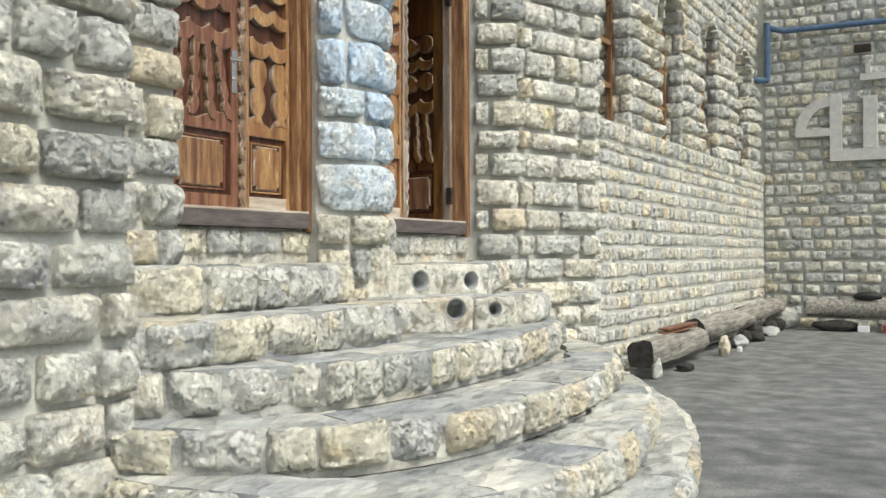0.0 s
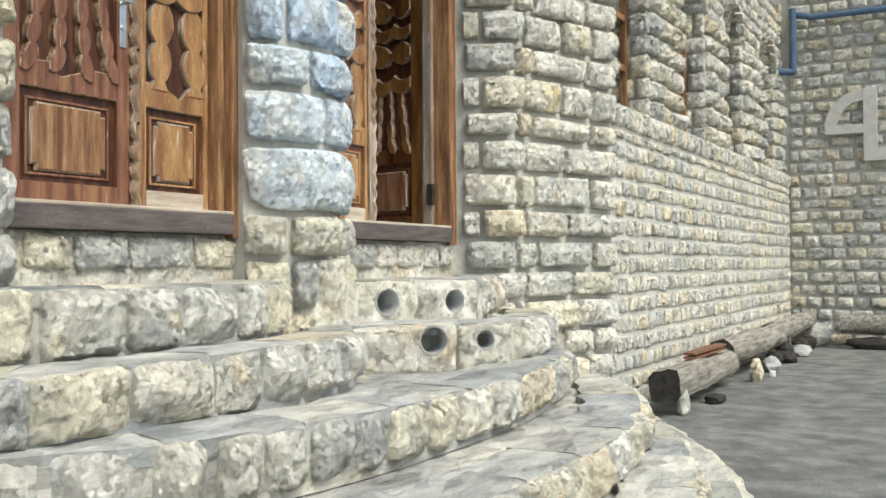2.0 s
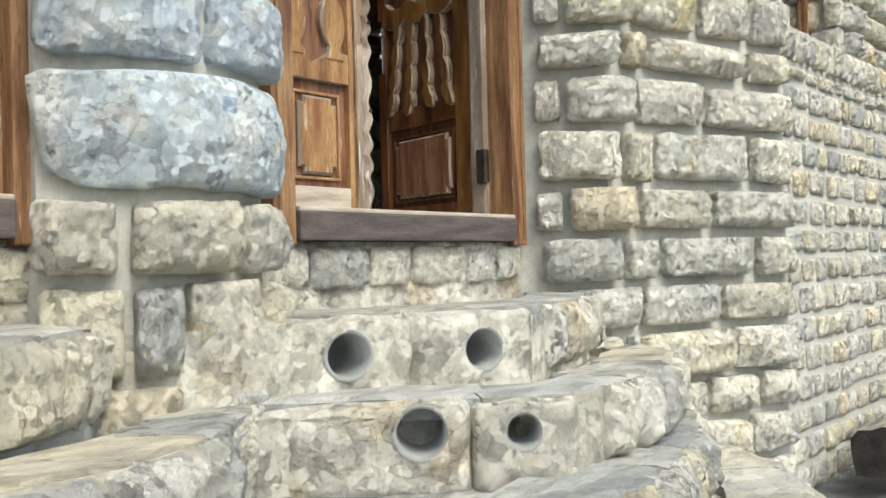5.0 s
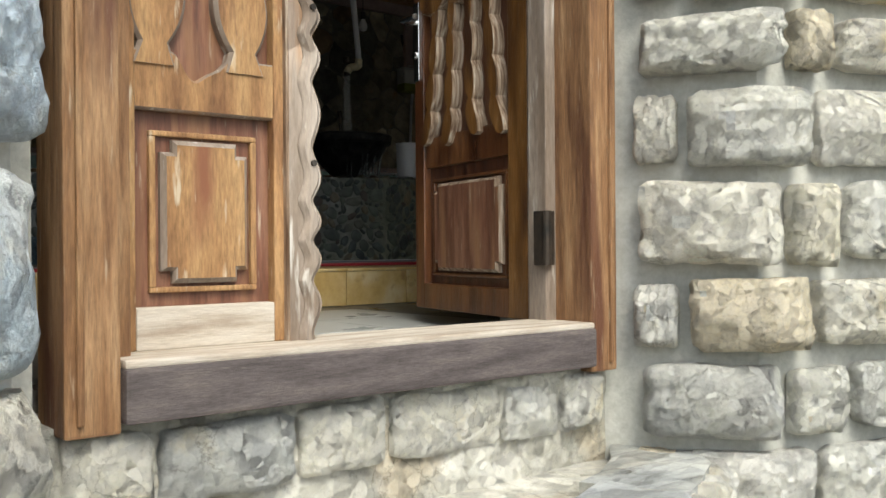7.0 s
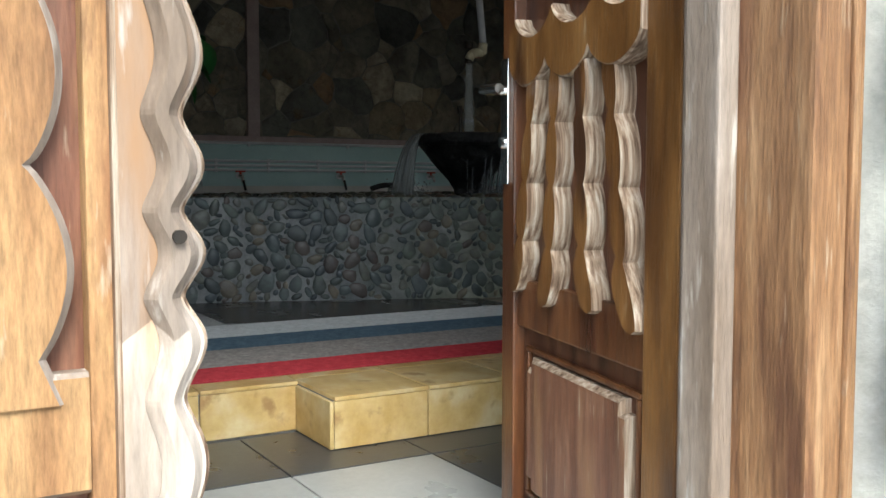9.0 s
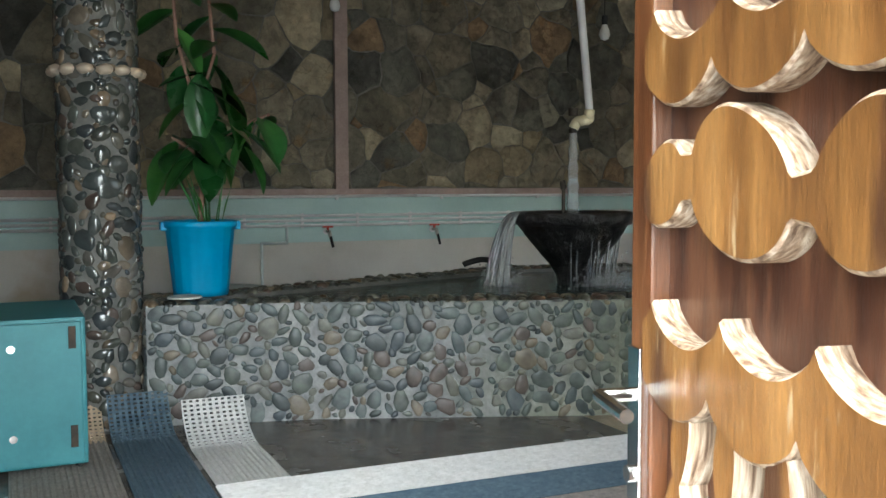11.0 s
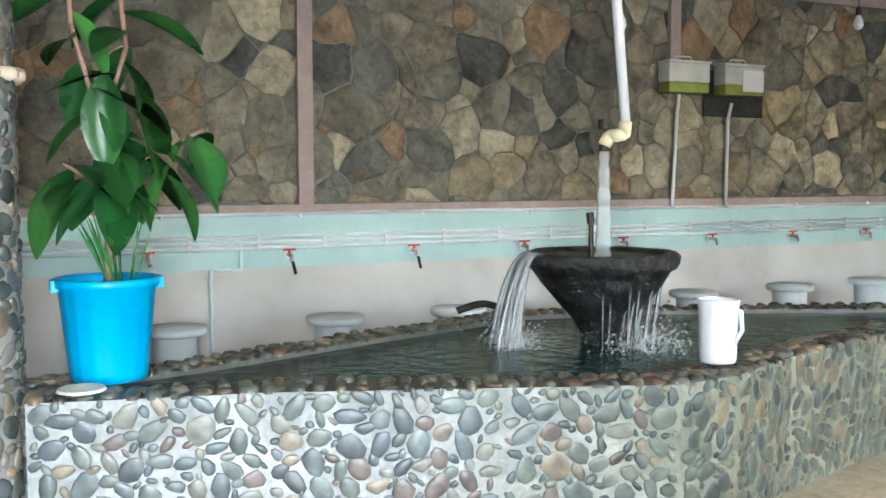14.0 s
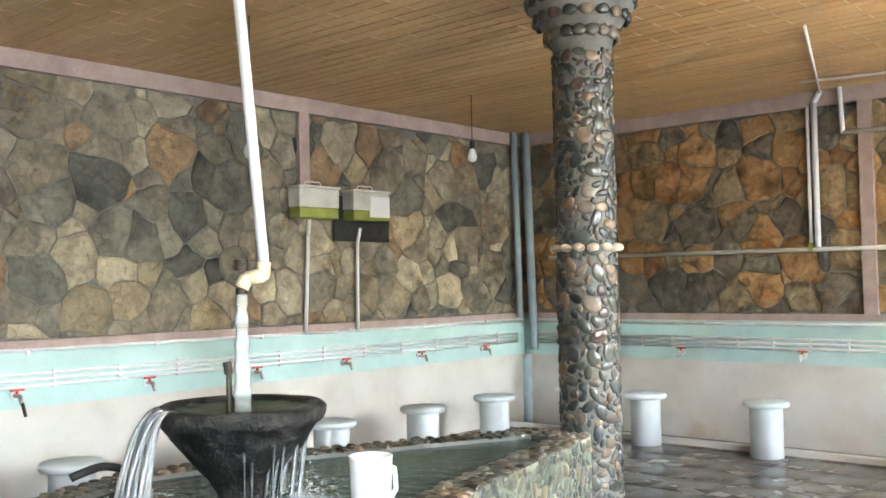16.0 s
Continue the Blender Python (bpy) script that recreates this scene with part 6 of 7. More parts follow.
def build_fountain():
    cx, cy = -7.80, 8.755
    f = empty("fountain", "black wet stone bowl fountain standing in the pool", "fountain", (cx, cy, PLATFORM + 0.1))
    z0 = PLATFORM + 0.1
    bm = bmesh.new()
    prof = [(0.12, 0.0), (0.085, 0.40), (0.09, 0.45), (0.12, 0.51), (0.175, 0.565), (0.232, 0.625), (0.268, 0.675), (0.29, 0.715), (0.312, 0.722), (0.322, 0.745), (0.322, 0.778), (0.305, 0.79), (0.27, 0.785), (0.24, 0.75), (0.15, 0.70), (0.0, 0.69)]
    rings = lathe(bm, prof, 40)
    for rr in rings:
        for v in rr:
            v.co.xy *= 1 + 0.06 * noise.noise(Vector((v.co.x * 9, v.co.y * 9, v.co.z * 12))) + 0.04 * noise.noise(Vector((v.co.x * 30, v.co.y * 30, v.co.z * 26)))
    bmesh.ops.remove_doubles(bm, verts=bm.verts, dist=0.001)
    part("bowl", bm, wet_stone, f, "", True)
    bm = bmesh.new()
    cyl(bm, (0, 0, 0.755), (0, 0, 0.775), 0.275, n=32)
    part("bowl_water", bm, water, f)
    # water falling over the rim and from the spout, as thin rough sheets and threads
    rnd = random.Random(9)
    def arc(a0, reach, drop, w, k=10):
        bm = bmesh.new()
        d = Vector((math.cos(a0), math.sin(a0), 0))
        s = Vector((-d.y, d.x, 0))
        prev = None
        for i in range(k + 1):
            t = i / k
            p = d * (0.30 + reach * t ** 0.8) + Vector((0, 0, 0.79 - drop * t * t))
            ww = w * (1 - 0.3 * t) / 2
            row = [bm.verts.new(p - s * ww + d * 0.004 * rnd.random()), bm.verts.new(p + d * 0.012), bm.verts.new(p + s * ww), bm.verts.new(p - d * 0.006)]
            if prev:
                for j in range(4):
                    bm.faces.new((prev[j], prev[(j + 1) % 4], row[(j + 1) % 4], row[j]))
            prev = row
        part("falling_water", bm, falling, f, "", True)
    for i in range(20):
        arc(math.radians(-118 + i * 1.8 + rnd.gauss(0, 2)) - 0.1, rnd.uniform(0.06, 0.19), rnd.uniform(0.40, 0.46), rnd.uniform(0.004, 0.022))
    for i in range(13):
        arc(math.radians(rnd.choice((-25, 0, 35, 60)) + rnd.gauss(0, 12)), rnd.uniform(-0.19, -0.08), rnd.uniform(0.40, 0.44), rnd.uniform(0.004, 0.010))
    bm = bmesh.new()
    for i in range(900):
        a = rnd.choice((rnd.gauss(-1.85, 0.25), rnd.gauss(0.4, 0.6)))
        r = rnd.gauss(0.40 if a < -1 else 0.27, 0.06)
        ball(bm, (r * math.cos(a), r * math.sin(a), WATER_Z - z0 + abs(rnd.gauss(0, 0.045))), rnd.uniform(0.002, 0.007), 1)
    tagged(part("splash", bm, falling, f), "drops of splashing water", "", "", "stuff")
    # supply pipe from the ceiling with its elbow and the jet below it
    p = empty("supply_pipe", "white plastic water pipe hanging from the ceiling above the bowl", "pipe", (-7.72, 8.72, 0))
    bm = bmesh.new()
    tube(bm, [(0.12, -0.16, CEIL), (0.04, 0.06, 2.94)], 0.021, 14)
    part("pipe", bm, pvc_white, p, "", True)
    bm = bmesh.new()
    tube(bm, [(0.04, 0.06, 2.955), (0.04, 0.055, 2.905), (0.01, 0.0, 2.895), (0.0, -0.015, 2.86)], 0.027, 14)
    part("elbow", bm, cream_pvc, p, "cream elbow joint", True)
    bm = bmesh.new()
    cyl(bm, (0.0, -0.017, 2.925), (0.0, -0.017, 2.965), 0.025, n=14)
    part("clamp", bm, iron, p)
    bm = bmesh.new()
    cyl(bm, (0.0, -0.016, 2.835), (0.0, -0.016, 2.86), 0.022, n=14)
    part("clamp", bm, iron, p)
    bm = bmesh.new()
    prev = None
    for i in range(15):
        t = i / 14
        r = 0.020 + 0.014 * t + 0.004 * math.sin(i * 2.3)
        row = [bm.verts.new((r * math.cos(2 * math.pi * k / 12), -0.016 + r * math.sin(2 * math.pi * k / 12), 2.84 - 0.44 * t)) for k in range(12)]
        if prev:
            for k in range(12):
                bm.faces.new((prev[k], prev[(k + 1) % 12], row[(k + 1) % 12], row[k]))
        prev = row
    part("jet", bm, falling, p, "falling water jet", True)
    bm = bmesh.new()
    tube(bm, [(-0.03, -0.055, 2.38), (-0.03, -0.055, 2.56)], 0.010, 10)
    tube(bm, [(-0.03, -0.055, 2.54), (-0.034, -0.06, 2.585)], 0.016, 10)
    part("riser", bm, iron, p, "rusty upright pipe")
    h = empty("hose", "black hose looped over the basin rim", "hose", (-8.60, 8.60, POOL_TOP))
    bm = bmesh.new()
    pts = []
    for i in range(25):
        t = i / 24
        pts.append(Vector((0.015 * math.sin(6.0 * t), -0.12 + 0.24 * t, 0.012 + 0.028 * math.sin(math.pi * t) ** 0.8)))
    sweep(bm, pts, 0.018, 10)
    part("loop", bm, black_rubber, h, "", True)


def build_bucket_plant():
    cx, cy, z = -7.80, 6.77, POOL_TOP - 0.002
    b = empty("bucket", "blue ribbed plastic bucket used as a plant pot", "bucket", (cx, cy, z))
    bm = bmesh.new()
    n = 72
    prof = [(0.0, 0.0), (0.122, 0.0), (0.124, 0.03), (0.152, 0.305), (0.166, 0.31), (0.168, 0.335), (0.160, 0.338), (0.150, 0.325), (0.146, 0.29)]
    rings = []
    for r, zz in prof:
        rings.append([bm.verts.new(((r + (0.0025 if (i // 2) % 2 and 0.03 <= zz < 0.306 and r > 0.1 else 0)) * math.cos(2 * math.pi * i / n), (r + (0.0025 if (i // 2) % 2 and 0.03 <= zz < 0.306 and r > 0.1 else 0)) * math.sin(2 * math.pi * i / n), zz)) for i in range(n)])
    for A, B in zip(rings, rings[1:]):
        for i in range(n):
            bm.faces.new((A[i], A[(i + 1) % n], B[(i + 1) % n], B[i]))
    part("body", bm, bucket_blue, b, "", True)
    for s in (1, -1):
        bm = bmesh.new()
        box(bm, (-0.03, s * 0.165 - 0.012, 0.295), (0.03, s * 0.165 + 0.014, 0.335), 0.005)
        part("lug", bm, bucket_blue, b)
    bm = bmesh.new()
    cyl(bm, (0, 0, 0.25), (0, 0, 0.29), 0.143, n=28)
    part("soil", bm, soil, b, "dark potting soil")

    p = empty("rubber_plant", "rubber plant with large glossy dark green leaves in the bucket", "plant", (cx, cy, z + 0.29))
    rnd = random.Random(4)
    bm = bmesh.new()
    trunk = [(0.0, 0.0, 0.0), (0.005, 0.012, 0.2), (0.0, 0.03, 0.42), (-0.01, 0.02, 0.62)]
    tube(bm, [Vector(v) for v in trunk], 0.014, 10)
    part("trunk", bm, stem_brown, p, "", True)
    limbs = [[(0.0, 0.03, 0.42), (0.03, -0.03, 0.62), (0.02, -0.09, 0.86), (0.0, -0.1, 1.1)], [(0.0, 0.02, 0.33), (0.08, -0.04, 0.36), (0.1, -0.13, 0.42)], [(0.0, 0.03, 0.4), (0.05, 0.15, 0.45), (0.07, 0.24, 0.5), (0.08, 0.31, 0.53)], [(-0.01, 0.02, 0.6), (0.0, 0.08, 0.8), (-0.01, 0.06, 1.05)]]
    for l in limbs:
        bm = bmesh.new()
        tube(bm, [Vector(v) for v in l], 0.008, 8)
        part("limb", bm, stem_brown, p, "", True)
    def leaf_mesh(L, W, mat):
        bm = bmesh.new()
        k = 10
        rows = []
        for i in range(k + 1):
            t = i / k
            w = W * (math.sin(math.pi * min(1, t * 0.96 + 0.03)) ** 0.75) / 2
            zc = -0.22 * L * t * t
            rows.append([bm.verts.new((L * t, s * w, zc + abs(s) * w * 0.35)) for s in (-1, -0.5, 0, 0.5, 1)])
        for A, B in zip(rows, rows[1:]):
            for j in range(4):
                bm.faces.new((A[j], A[j + 1], B[j + 1], B[j]))
        bmesh.ops.solidify(bm, geom=bm.faces[:], thickness=0.0022)
        bmesh.ops.recalc_face_normals(bm, faces=bm.faces)
        me = bpy.data.meshes.new("leaf")
        bm.to_mesh(me)
        bm.free()
        me.materials.append(mat)
        me.polygons.foreach_set("use_smooth", [True] * len(me.polygons))
        return me
    leaves = [leaf_mesh(0.30, 0.14, leaf_green), leaf_mesh(0.23, 0.105, leaf_green), leaf_mesh(0.13, 0.07, leaf_green), leaf_mesh(0.19, 0.09, leaf_pale)]
    spots = []
    for l, big in ((limbs[0], 1), (limbs[3], 1), (limbs[1], 1), (limbs[2], 2)):
        pts = [Vector(v) for v in l]
        for i in range(9 if big == 1 else 13):
            t = (i + 0.5) / (9 if big == 1 else 13)
            q = pts[min(len(pts) - 2, int(t * (len(pts) - 1)))].lerp(pts[min(len(pts) - 1, int(t * (len(pts) - 1)) + 1)], (t * (len(pts) - 1)) % 1)
            spots.append((q, i * 2.4 + (1.3 if big == 2 else 0), big))
    for q, a, big in spots:
        me = leaves[2 if big == 2 and rnd.random() < 0.75 else rnd.randrange(2)]
        ob = new("leaf", me)
        ob.parent = p
        ob.matrix_local = Matrix.Translation(q) @ Matrix.Rotation(a, 4, "Z") @ Matrix.Rotation(radians(rnd.uniform(5, 62)), 4, "Y") @ Matrix.Rotation(radians(rnd.uniform(-25, 25)), 4, "X")
    for q, a, tilt, me in (((0.07, 0.0, 0.70), -0.25, 78, leaves[0]), ((0.06, 0.1, 0.66), 0.7, 62, leaves[0]), ((0.08, 0.07, 0.50), 1.05, 24, leaves[3]), ((0.07, 0.04, 0.44), 0.7, 66, leaves[1]), ((0.08, 0.19, 0.38), 0.9, 55, leaves[1])):
        ob = new("leaf", me)
        ob.parent = p
        ob.matrix_local = Matrix.Translation(q) @ Matrix.Rotation(a, 4, "Z") @ Matrix.Rotation(radians(tilt), 4, "Y")
    for i in range(16):
        bm = bmesh.new()
        a = rnd.uniform(0, 6.28)
        r, hgt = rnd.uniform(0.03, 0.14), rnd.uniform(0.16, 0.30)
        c0 = Vector((0.04 * math.cos(a), 0.05 + 0.04 * math.sin(a), 0))
        c1 = c0 + Vector((r * math.cos(a), r * math.sin(a), hgt))
        s = Vector((-math.sin(a), math.cos(a), 0)) * 0.0035
        v = [bm.verts.new(w) for w in (c0 - s, c0 + s, c0.lerp(c1, 0.5) + s + Vector((0, 0, 0.03)), c1, c0.lerp(c1, 0.5) - s + Vector((0, 0, 0.03)))]
        bm.faces.new(v)
        bmesh.ops.solidify(bm, geom=bm.faces[:], thickness=0.001)
        part("grass_blade", bm, leaf_green, p)
    bm = bmesh.new()
    cyl(bm, (0, 0, 0), (0, 0, 0.008), 0.075, 0.07, n=20)
    ob = finish(bm, "dish", sign_white)
    ob.location = (-7.58, 6.66, POOL_TOP + 0.01)
    tagged(ob, "small grey dish lying on the basin rim", "dish")


def build_mug():
    m = empty("mug", "tall white plastic mug standing on the basin rim", "mug", (-7.07, 8.735, POOL_TOP + 0.006))
    bm = bmesh.new()
    lathe(bm, [(0.0, 0.0), (0.060, 0.0), (0.064, 0.01), (0.071, 0.215), (0.074, 0.222), (0.070, 0.224), (0.066, 0.215), (0.060, 0.02), (0.0, 0.018)], 32)
    bmesh.ops.remove_doubles(bm, verts=bm.verts, dist=0.0005)
    part("body", bm, mug_white, m, "", True)
    bm = bmesh.new()
    d = Vector((0.93, 0.36, 0))
    pts = [d * 0.064 + Vector((0, 0, 0.19)), d * 0.085 + Vector((0, 0, 0.185)), d * 0.09 + Vector((0, 0, 0.12)), d * 0.062 + Vector((0, 0, 0.07))]
    tube(bm, pts, 0.008, 10)
    part("handle", bm, mug_white, m, "", True)


def build_taps_and_pipes():
    def run(name, label, pts, r, mat, cat="pipe", clips=None):
        e = empty(name, label, cat, (0, 0, 0))
        bm = bmesh.new()
        tube(bm, [Vector(p) for p in pts], r, 10)
        part("pipe", bm, mat, e, "", True)
        for c in clips or ():
            bm = bmesh.new()
            box(bm, [c[i] - (0.012, 0.012, 0.02)[i] for i in range(3)], [c[i] + (0.012, 0.012, 0.02)[i] for i in range(3)], 0.003)
            part("clip", bm, mat, e)
        return e

    xb = BACK_X + 0.055
    ye = RIGHT_Y - 0.055
    run("water_pipe", "thin cream pipe along the top of the aqua strip", [(xb, 5.0, 2.475), (xb, 9.2, 2.48), (xb, 11.85, 2.47), (xb, 12.45, 2.465), (xb, RIGHT_Y - 0.1, 2.45)], 0.013, pvc_white, clips=[(xb, 5.6 + i * 0.96, 2.47) for i in range(10)])
    for z in (2.24, 2.28, 2.32):
        run("tap_pipe", "thin white water pipe feeding the taps", [(xb + 0.005, 5.0, z), (xb + 0.005, RIGHT_Y - 0.2, z)], 0.012, pvc_white, clips=[(xb, 5.3 + i * 0.48, z) for i in range(20)])
    run("water_pipe", "cream pipe along the end wall", [(BACK_X + 0.1, ye, 2.45), (-4.0, ye, 2.45)], 0.014, pvc_white, clips=[(BACK_X + 1.0 + i * 1.16, ye, 2.45) for i in range(6)])
    for z in (2.235, 2.275, 2.315):
        run("tap_pipe", "thin white water pipe on the end wall", [(BACK_X + 0.15, ye, z), (-4.0, ye, z)], 0.013, pvc_white, clips=[(BACK_X + 0.5 + i * 0.33, ye, z) for i in range(18)])
    run("long_pipe", "grey pipe across the rubble wall", [(BACK_X + 0.4, ye, 3.12), (-4.0, ye, 3.08)], 0.02, pvc_white)
    run("drop_pipe", "white pipe dropping from the ceiling down the wall", [(-7.8, ye, CEIL), (-7.86, ye, 4.38), (-7.86, ye, 3.12)], 0.026, pvc_white)
    run("drop_pipe", "thin white pipe beside the drop pipe", [(-7.92, ye, 4.36), (-7.92, ye, 3.14)], 0.016, pvc_white)
    run("drop_pipe", "white pipe bent down from the ceiling", [(-7.62, ye - 0.05, CEIL), (-7.62, ye, 4.09), (-6.0, ye, 4.07)], 0.02, pvc_white)
    run("ceiling_pipe", "white pipe running along the ceiling", [(-7.8, ye, CEIL - 0.02), (-7.05, 12.6, CEIL - 0.02)], 0.010, pvc_white)
    run("ceiling_pipe", "white pipe branching below the ceiling", [(-7.75, 14.3, CEIL - 0.02), (-6.0, 14.75, CEIL - 0.02)], 0.012, pvc_white)
    bm = bmesh.new()
    box(bm, (-7.94, ye - 0.02, 3.09), (-7.90, ye + 0.02, 3.16), 0.004)
    tagged(finish(bm, "valve", green_box), "small green valve on a white pipe", "valve")
    run("corner_pipe", "blue-grey drain pipe in the room's corner", [(-10.95, RIGHT_Y - 0.10, CEIL), (-10.90, RIGHT_Y - 0.09, 2.15)], 0.045, pvc_grey)
    run("corner_pipe", "dark blue-grey drain pipe in the room's corner", [(-11.02, RIGHT_Y - 0.22, CEIL), (-10.98, RIGHT_Y - 0.22, 2.5)], 0.035, pvc_grey)
    run("corner_pipe", "blue-grey floor pipe in the room's corner", [(-10.90, RIGHT_Y - 0.22, 2.10), (-10.90, RIGHT_Y - 0.22, FLOOR)], 0.05, pvc_grey)
    run("branch_pipe", "thin pipe branching down from the tap line", [(xb, 8.05, 2.27), (xb, 8.05, 2.10), (xb, 7.84, 2.10), (xb, 7.84, FLOOR)], 0.012, pvc_aqua)
    run("box_pipe", "thin white pipe below a plastic box", [(xb, 11.88, 3.46), (xb, 11.86, 3.30), (xb, 11.82, 2.47)], 0.016, pvc_white)
    run("box_pipe", "thin white pipe below a plastic box", [(xb, 12.47, 3.38), (xb, 12.43, 3.24), (xb, 12.42, 2.46)], 0.016, pvc_white)

    # taps, copied along both walls
    def tap():
        t = empty("tap", "small water tap with a red handle on the wall", "tap", (0, 0, 0), "taps along the walls")
        bm = bmesh.new()
        tube(bm, [Vector((-0.06, 0, 0.0)), Vector((0.05, 0, 0.0)), Vector((0.075, 0, -0.05))], 0.014, 10)
        part("spout", bm, tap_metal, t, "", True)
        bm = bmesh.new()
        box(bm, (-0.005, -0.045, 0.03), (0.02, 0.045, 0.045), 0.005)
        cyl(bm, (0.007, 0, 0.0), (0.007, 0, 0.035), 0.01, n=10)
        part("handle", bm, tap_red, t, "red lever")
        bm = bmesh.new()
        cyl(bm, (-0.035, 0, 0.0), (-0.028, 0, 0.0), 0.03, n=16)
        part("flange", bm, pvc_white, t)
        return t
    first = tap()
    ys = [7.42 + 0.963 * i - 0.0 for i in range(8)]
    first.matrix_world = pose(BACK_X + 0.10, ys[0], 2.20)
    for y in ys[1:]:
        copy_thing(first, pose(BACK_X + 0.10, y, 2.19))
    for x in (-10.32, -9.17, -8.01, -6.85, -5.7):
        copy_thing(first, pose(x, RIGHT_Y - 0.10, 2.18, 0, 0, -90))
    for y in ys[1:3]:
        bm = bmesh.new()
        tube(bm, [Vector((0, 0, 0)), Vector((0.005, 0.02, -0.09))], 0.011, 8)
        ob = finish(bm, "hose_end", black_rubber, None, True)
        ob.location = (BACK_X + 0.18, y, 2.15)
        tagged(ob, "short black hose on a tap spout", "hose", "hose ends")

    # seats in front of the taps
    def stool():
        s = empty("stool", "round white concrete seat before a tap", "stool", (0, 0, 0), "seats before the taps")
        bm = bmesh.new()
        lathe(bm, [(0.0, 0.0), (0.135, 0.0), (0.135, 0.42)], 28)
        part("pedestal", bm, stool_paint, s, "", True)
        bm = bmesh.new()
        lathe(bm, [(0.0, 0.415), (0.175, 0.415), (0.19, 0.425), (0.19, 0.452), (0.18, 0.462), (0.0, 0.464)], 32)
        part("seat", bm, stool_paint, s, "", True)
        return s
    s0 = stool()
    s0.matrix_world = pose(-10.30, 7.45, FLOOR)
    for y in (8.47, 9.36, 10.4, 11.43, 12.45, 13.41):
        copy_thing(s0, pose(-10.30, y, FLOOR))
    for x in (-10.0, -9.24, -8.11, -6.95, -5.8):
        copy_thing(s0, pose(x, 14.28, FLOOR))
    bm = bmesh.new()
    box(bm, (BACK_X + 0.03, 14.42, FLOOR - 0.01), (-4.0, 14.50, FLOOR + 0.05), 0.01)
    structure("trim_channel", bm, white_paint, "low white kerb of the floor drain", "trim")

    # plastic boxes high on the back wall
    for y, tilt, lab, door in ((11.87, 0, "clear plastic box with olive bottom on the wall", False), (12.48, 0, "clear plastic box with a white front on a dark board", True)):
        e = empty("wall_box", lab, "box", (BACK_X + 0.05, y, 3.44))
        bm = bmesh.new()
        box(bm, (0, -0.22, 0.09), (0.15, 0.22, 0.25), 0.01)
        part("body", bm, sign_white, e)
        bm = bmesh.new()
        box(bm, (0.0, -0.215, 0.0), (0.148, 0.215, 0.09), 0.01)
        part("bottom", bm, green_box, e, "olive green bottom")
        bm = bmesh.new()
        box(bm, (-0.003, -0.23, 0.25), (0.16, 0.23, 0.272), 0.006)
        part("lid", bm, sign_white, e)
        bm = bmesh.new()
        tube(bm, [Vector((0.08, -0.12, 0.27)), Vector((0.08, -0.10, 0.31)), Vector((0.08, 0.06, 0.31)), Vector((0.08, 0.08, 0.27))], 0.006, 8)
        part("handle", bm, sign_white, e)
        if door:
            bm = bmesh.new()
            box(bm, (0.15, -0.03, 0.03), (0.165, 0.21, 0.22), 0.006)
            part("front_plate", bm, mug_white, e, "white front plate")
            bm = bmesh.new()
            box(bm, (-0.012, -0.32, -0.18), (0.0, 0.36, 0.22))
            part("backing_board", bm, black_rubber, e, "dark backing board")
    # hanging bulbs
    for x, y, z in ((-10.0, 12.81, 3.90), (-10.37, 8.26, 3.87), (-9.365, 9.997, 3.62)):
        e = empty("hanging_bulb", "white light bulb hanging from a black socket", "bulb", (x, y, z), "hanging bulbs")
        bm = bmesh.new()
        lathe(bm, [(0.0, 0.0), (0.03, 0.01), (0.042, 0.04), (0.036, 0.075), (0.022, 0.105), (0.018, 0.12)], 20)
        part("glass", bm, bulb_glass, e, "", True)
        bm = bmesh.new()
        cyl(bm, (0, 0, 0.115), (0, 0, 0.18), 0.022, n=14)
        part("socket", bm, black_rubber, e)
        bm = bmesh.new()
        cyl(bm, (0, 0, 0.18), (0, 0, CEIL - z), 0.004, n=6)
        part("cable", bm, black_rubber, e)


cream_pvc = material("cream_pvc", ((0.60, 0.52, 0.34), (0.72, 0.64, 0.45)), 0.4, 12, 0.1)
stool_paint = material("stool_paint", ((0.55, 0.60, 0.62), (0.66, 0.70, 0.72)), 0.5, 6, 0.1, 0, 60, 0.15, (), 0.35, "World")


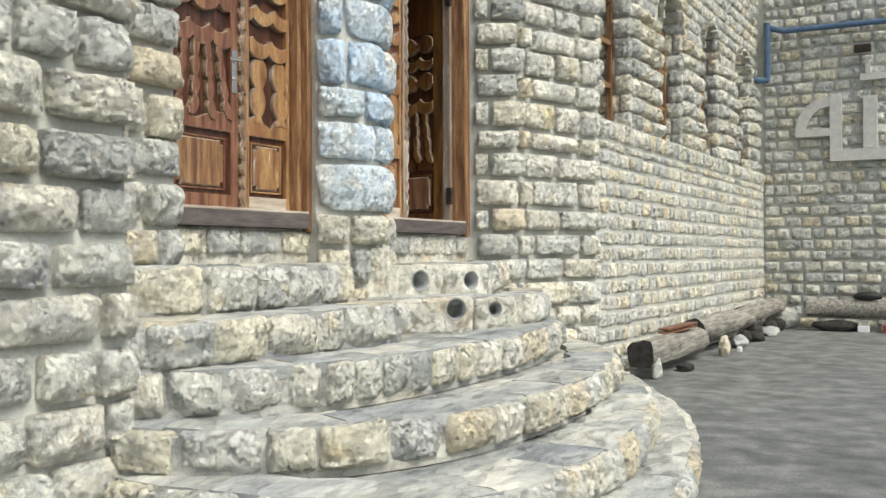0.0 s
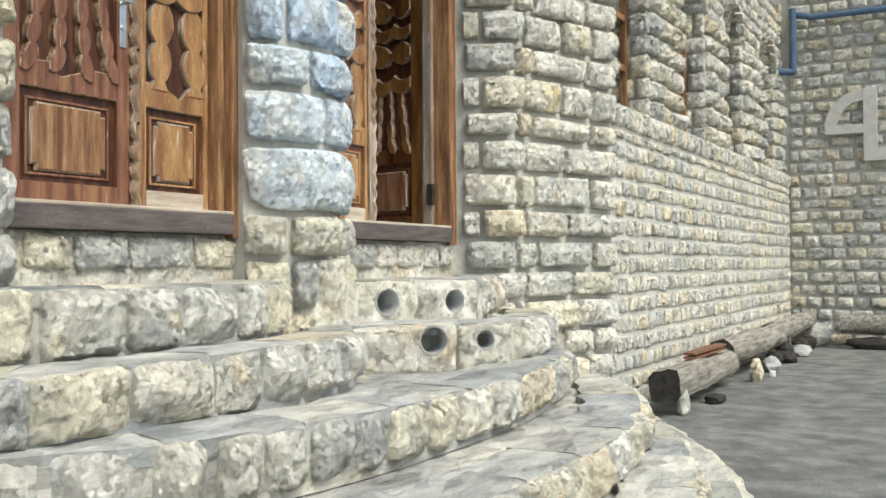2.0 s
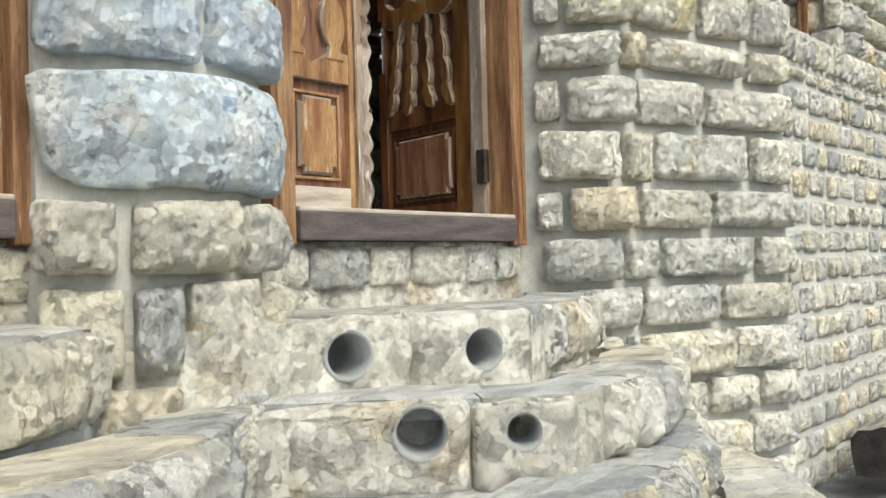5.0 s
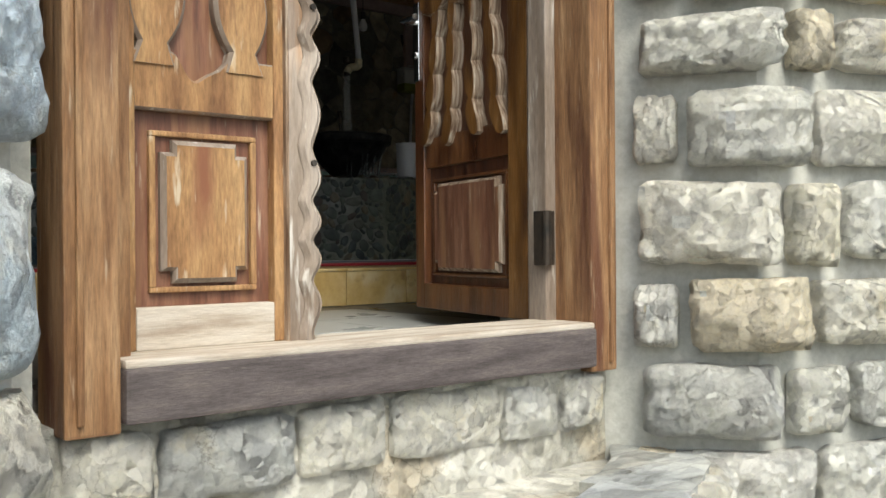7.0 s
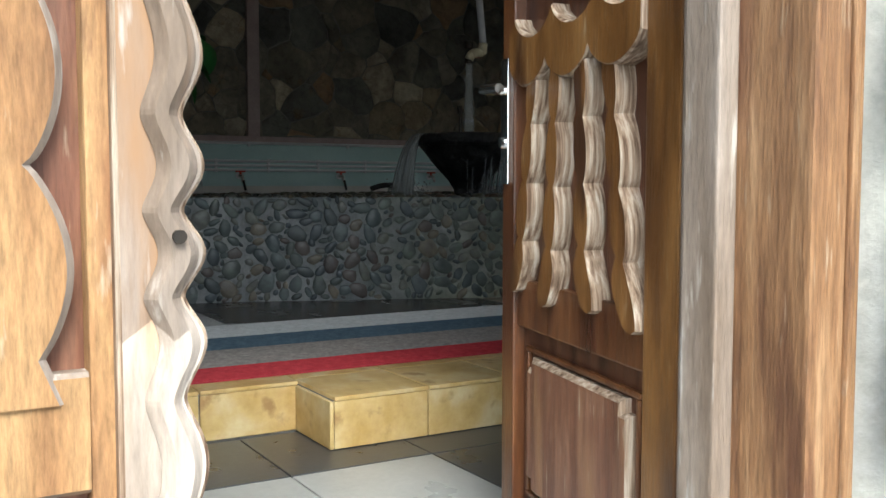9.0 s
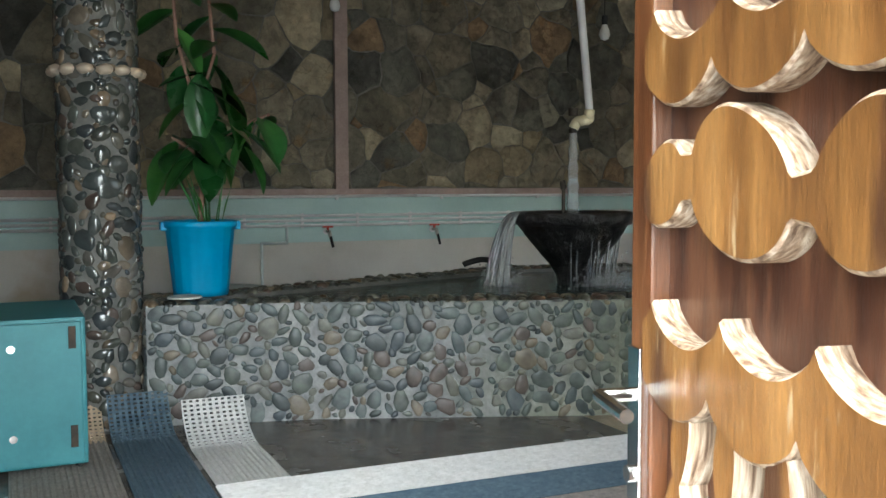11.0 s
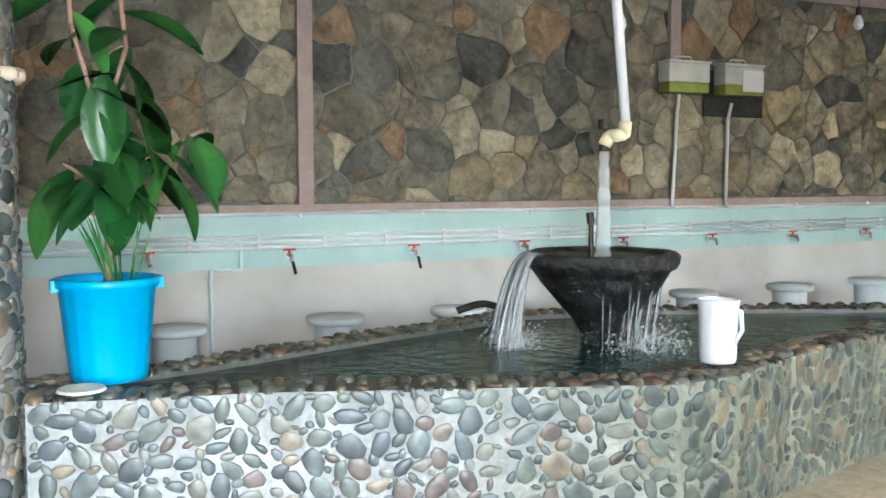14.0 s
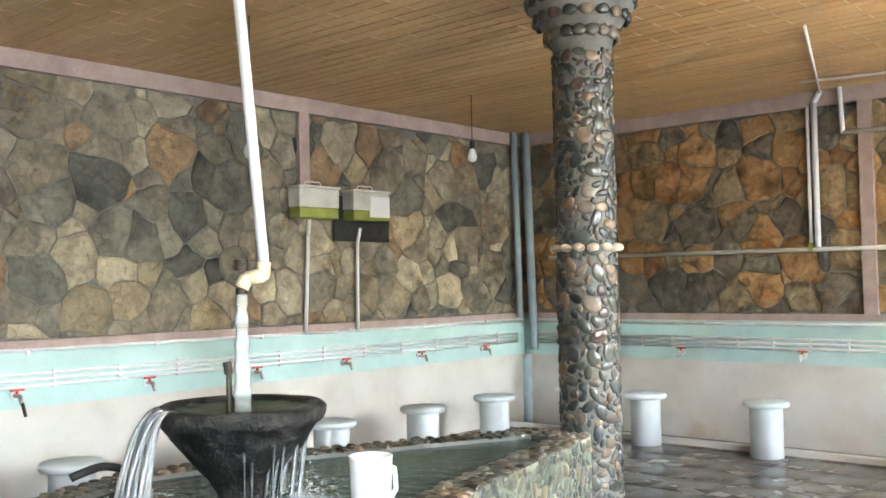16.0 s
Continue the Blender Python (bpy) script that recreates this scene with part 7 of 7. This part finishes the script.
def build_mats():
    def mat(name, mt, segs, label, curl=None):
        """A perforated foot mat: flat L-shaped strip of woven cords."""
        e = empty("floor_mat", label, "mat", (0, 0, PLATFORM))
        for k, (a, b, w) in enumerate(segs):
            a, b = Vector((*a, 0)), Vector((*b, 0))
            u = (b - a).normalized()
            n = Vector((-u.y, u.x, 0))
            L = (b - a).length
            bm = bmesh.new()
            box(bm, (0, 0, 0.0015), (L, w, 0.006))
            m = basis(a, u, n)
            bm.transform(m)
            part("backing", bm, mt, e)
            bm = bmesh.new()
            pitch = 0.02
            cnt = int(w / pitch)
            for i in range(cnt):
                y = (i + 0.5) * w / cnt
                v = [bm.verts.new(m @ Vector(p)) for p in ((0, y - 0.006, 0.006), (L, y - 0.006, 0.006), (L, y, 0.011), (0, y, 0.011), (L, y + 0.006, 0.006), (0, y + 0.006, 0.006))]
                bm.faces.new((v[0], v[1], v[2], v[3]))
                bm.faces.new((v[3], v[2], v[4], v[5]))
            part("ribs", bm, mt, e)
        if curl:
            (x, y), u, w, mt2 = curl
            bm = bmesh.new()
            u = Vector((*u, 0)).normalized()
            n = Vector((-u.y, u.x, 0))
            nx, ny = 14, 10
            def P(i, j):
                t = i / nx
                q = Vector((x, y, 0)) + u * (0.26 * math.sin(t * 1.35) / 1.0) + n * (w * j / ny)
                return Vector((q.x, q.y, 0.006 + 0.16 * (1 - math.cos(t * 1.5))))
            for i in range(nx):
                for j in range(ny):
                    c = [P(i, j), P(i + 1, j), P(i + 1, j + 1), P(i, j + 1)]
                    mid = sum(c, Vector()) / 4
                    v = [bm.verts.new(q) for q in c]
                    h = [bm.verts.new(mid + (q - mid) * 0.5) for q in c]
                    for k in range(4):
                        bm.faces.new((v[k], v[(k + 1) % 4], h[(k + 1) % 4], h[k]))
            bmesh.ops.remove_doubles(bm, verts=bm.verts, dist=0.0005)
            bmesh.ops.solidify(bm, geom=bm.faces[:], thickness=0.004)
            part("curled_end", bm, mt2, e, "perforated end curled up")
    dr = (0.018, 1.0)
    mat("m", mat_red, [((-5.57, 5.2), (-5.52, 9.9), 0.19)], "red ribbed plastic floor mat")
    mat("m", mat_grey, [((-5.77, 5.0), (-5.715, 9.9), 0.30)], "taupe ribbed plastic floor mat")
    mat("m", mat_blue, [((-6.075, 6.33), (-6.02, 10.6), 0.24), ((-7.35, 6.33), (-6.32, 6.33), 0.25)], "slate blue ribbed plastic floor mat", ((-7.33, 6.58), (-1, 0.0), 0.25, mat_blue))
    mat("m", mat_white, [((-6.32, 6.59), (-6.265, 10.6), 0.30), ((-7.12, 6.60), (-6.63, 6.60), 0.26)], "white ribbed plastic floor mat", ((-7.10, 6.86), (-1, 0.0), 0.26, mat_white))
    mat("m", mat_white, [((-7.40, 10.66), (-6.0, 10.66), 0.25)], "cream ribbed plastic floor mat across the basin's end", ((-7.38, 10.66), (-1, 0.0), -0.25, mat_white))
    mat("m", mat_blue, [((-7.42, 10.93), (-6.0, 10.93), 0.2)], "slate blue ribbed floor mat across the basin's end")
    mat("m", mat_tan, [((-7.45, 11.16), (-6.0, 11.16), 0.2)], "tan ribbed floor mat across the basin's end")
    mat("m", mat_grey, [((-7.4, 5.95), (-6.1, 5.95), 0.36)], "taupe ribbed plastic floor mat beside the column", ((-7.38, 6.31), (-1, 0.0), 0.2, mat_tan))


def build_cabinet():
    c = empty("cabinet", "teal painted metal cabinet with chrome hinges", "cabinet", (-7.35, 5.62, PLATFORM))
    bm = bmesh.new()
    box(bm, (-0.3, 0, 0.02), (0.3, 0.60, 0.56), 0.008)
    part("body", bm, teal_metal, c)
    bm = bmesh.new()
    box(bm, (0.3, 0.015, 0.03), (0.318, 0.585, 0.545), 0.006)
    d = part("door", bm, teal_metal, c)
    for z in (0.09, 0.45):
        bm = bmesh.new()
        box(bm, (0.318, 0.54, z), (0.326, 0.565, z + 0.08), 0.002)
        part("hinge", bm, iron, d)
    for y, z in ((0.35, 0.46), (0.35, 0.14)):
        bm = bmesh.new()
        cyl(bm, (0.318, y, z), (0.33, y, z), 0.014, n=14)
        part("knob", bm, chrome, d)
    for x in (-0.27, 0.27):
        for y in (0.03, 0.57):
            bm = bmesh.new()
            cyl(bm, (x, y, 0), (x, y, 0.03), 0.015, n=10)
            part("foot", bm, black_rubber, c)


build_cabinet()
build_mats()
build_taps_and_pipes()
build_mug()
build_bucket_plant()
build_fountain()
build_pool()
build_shell()
build_facade()
build_steps()
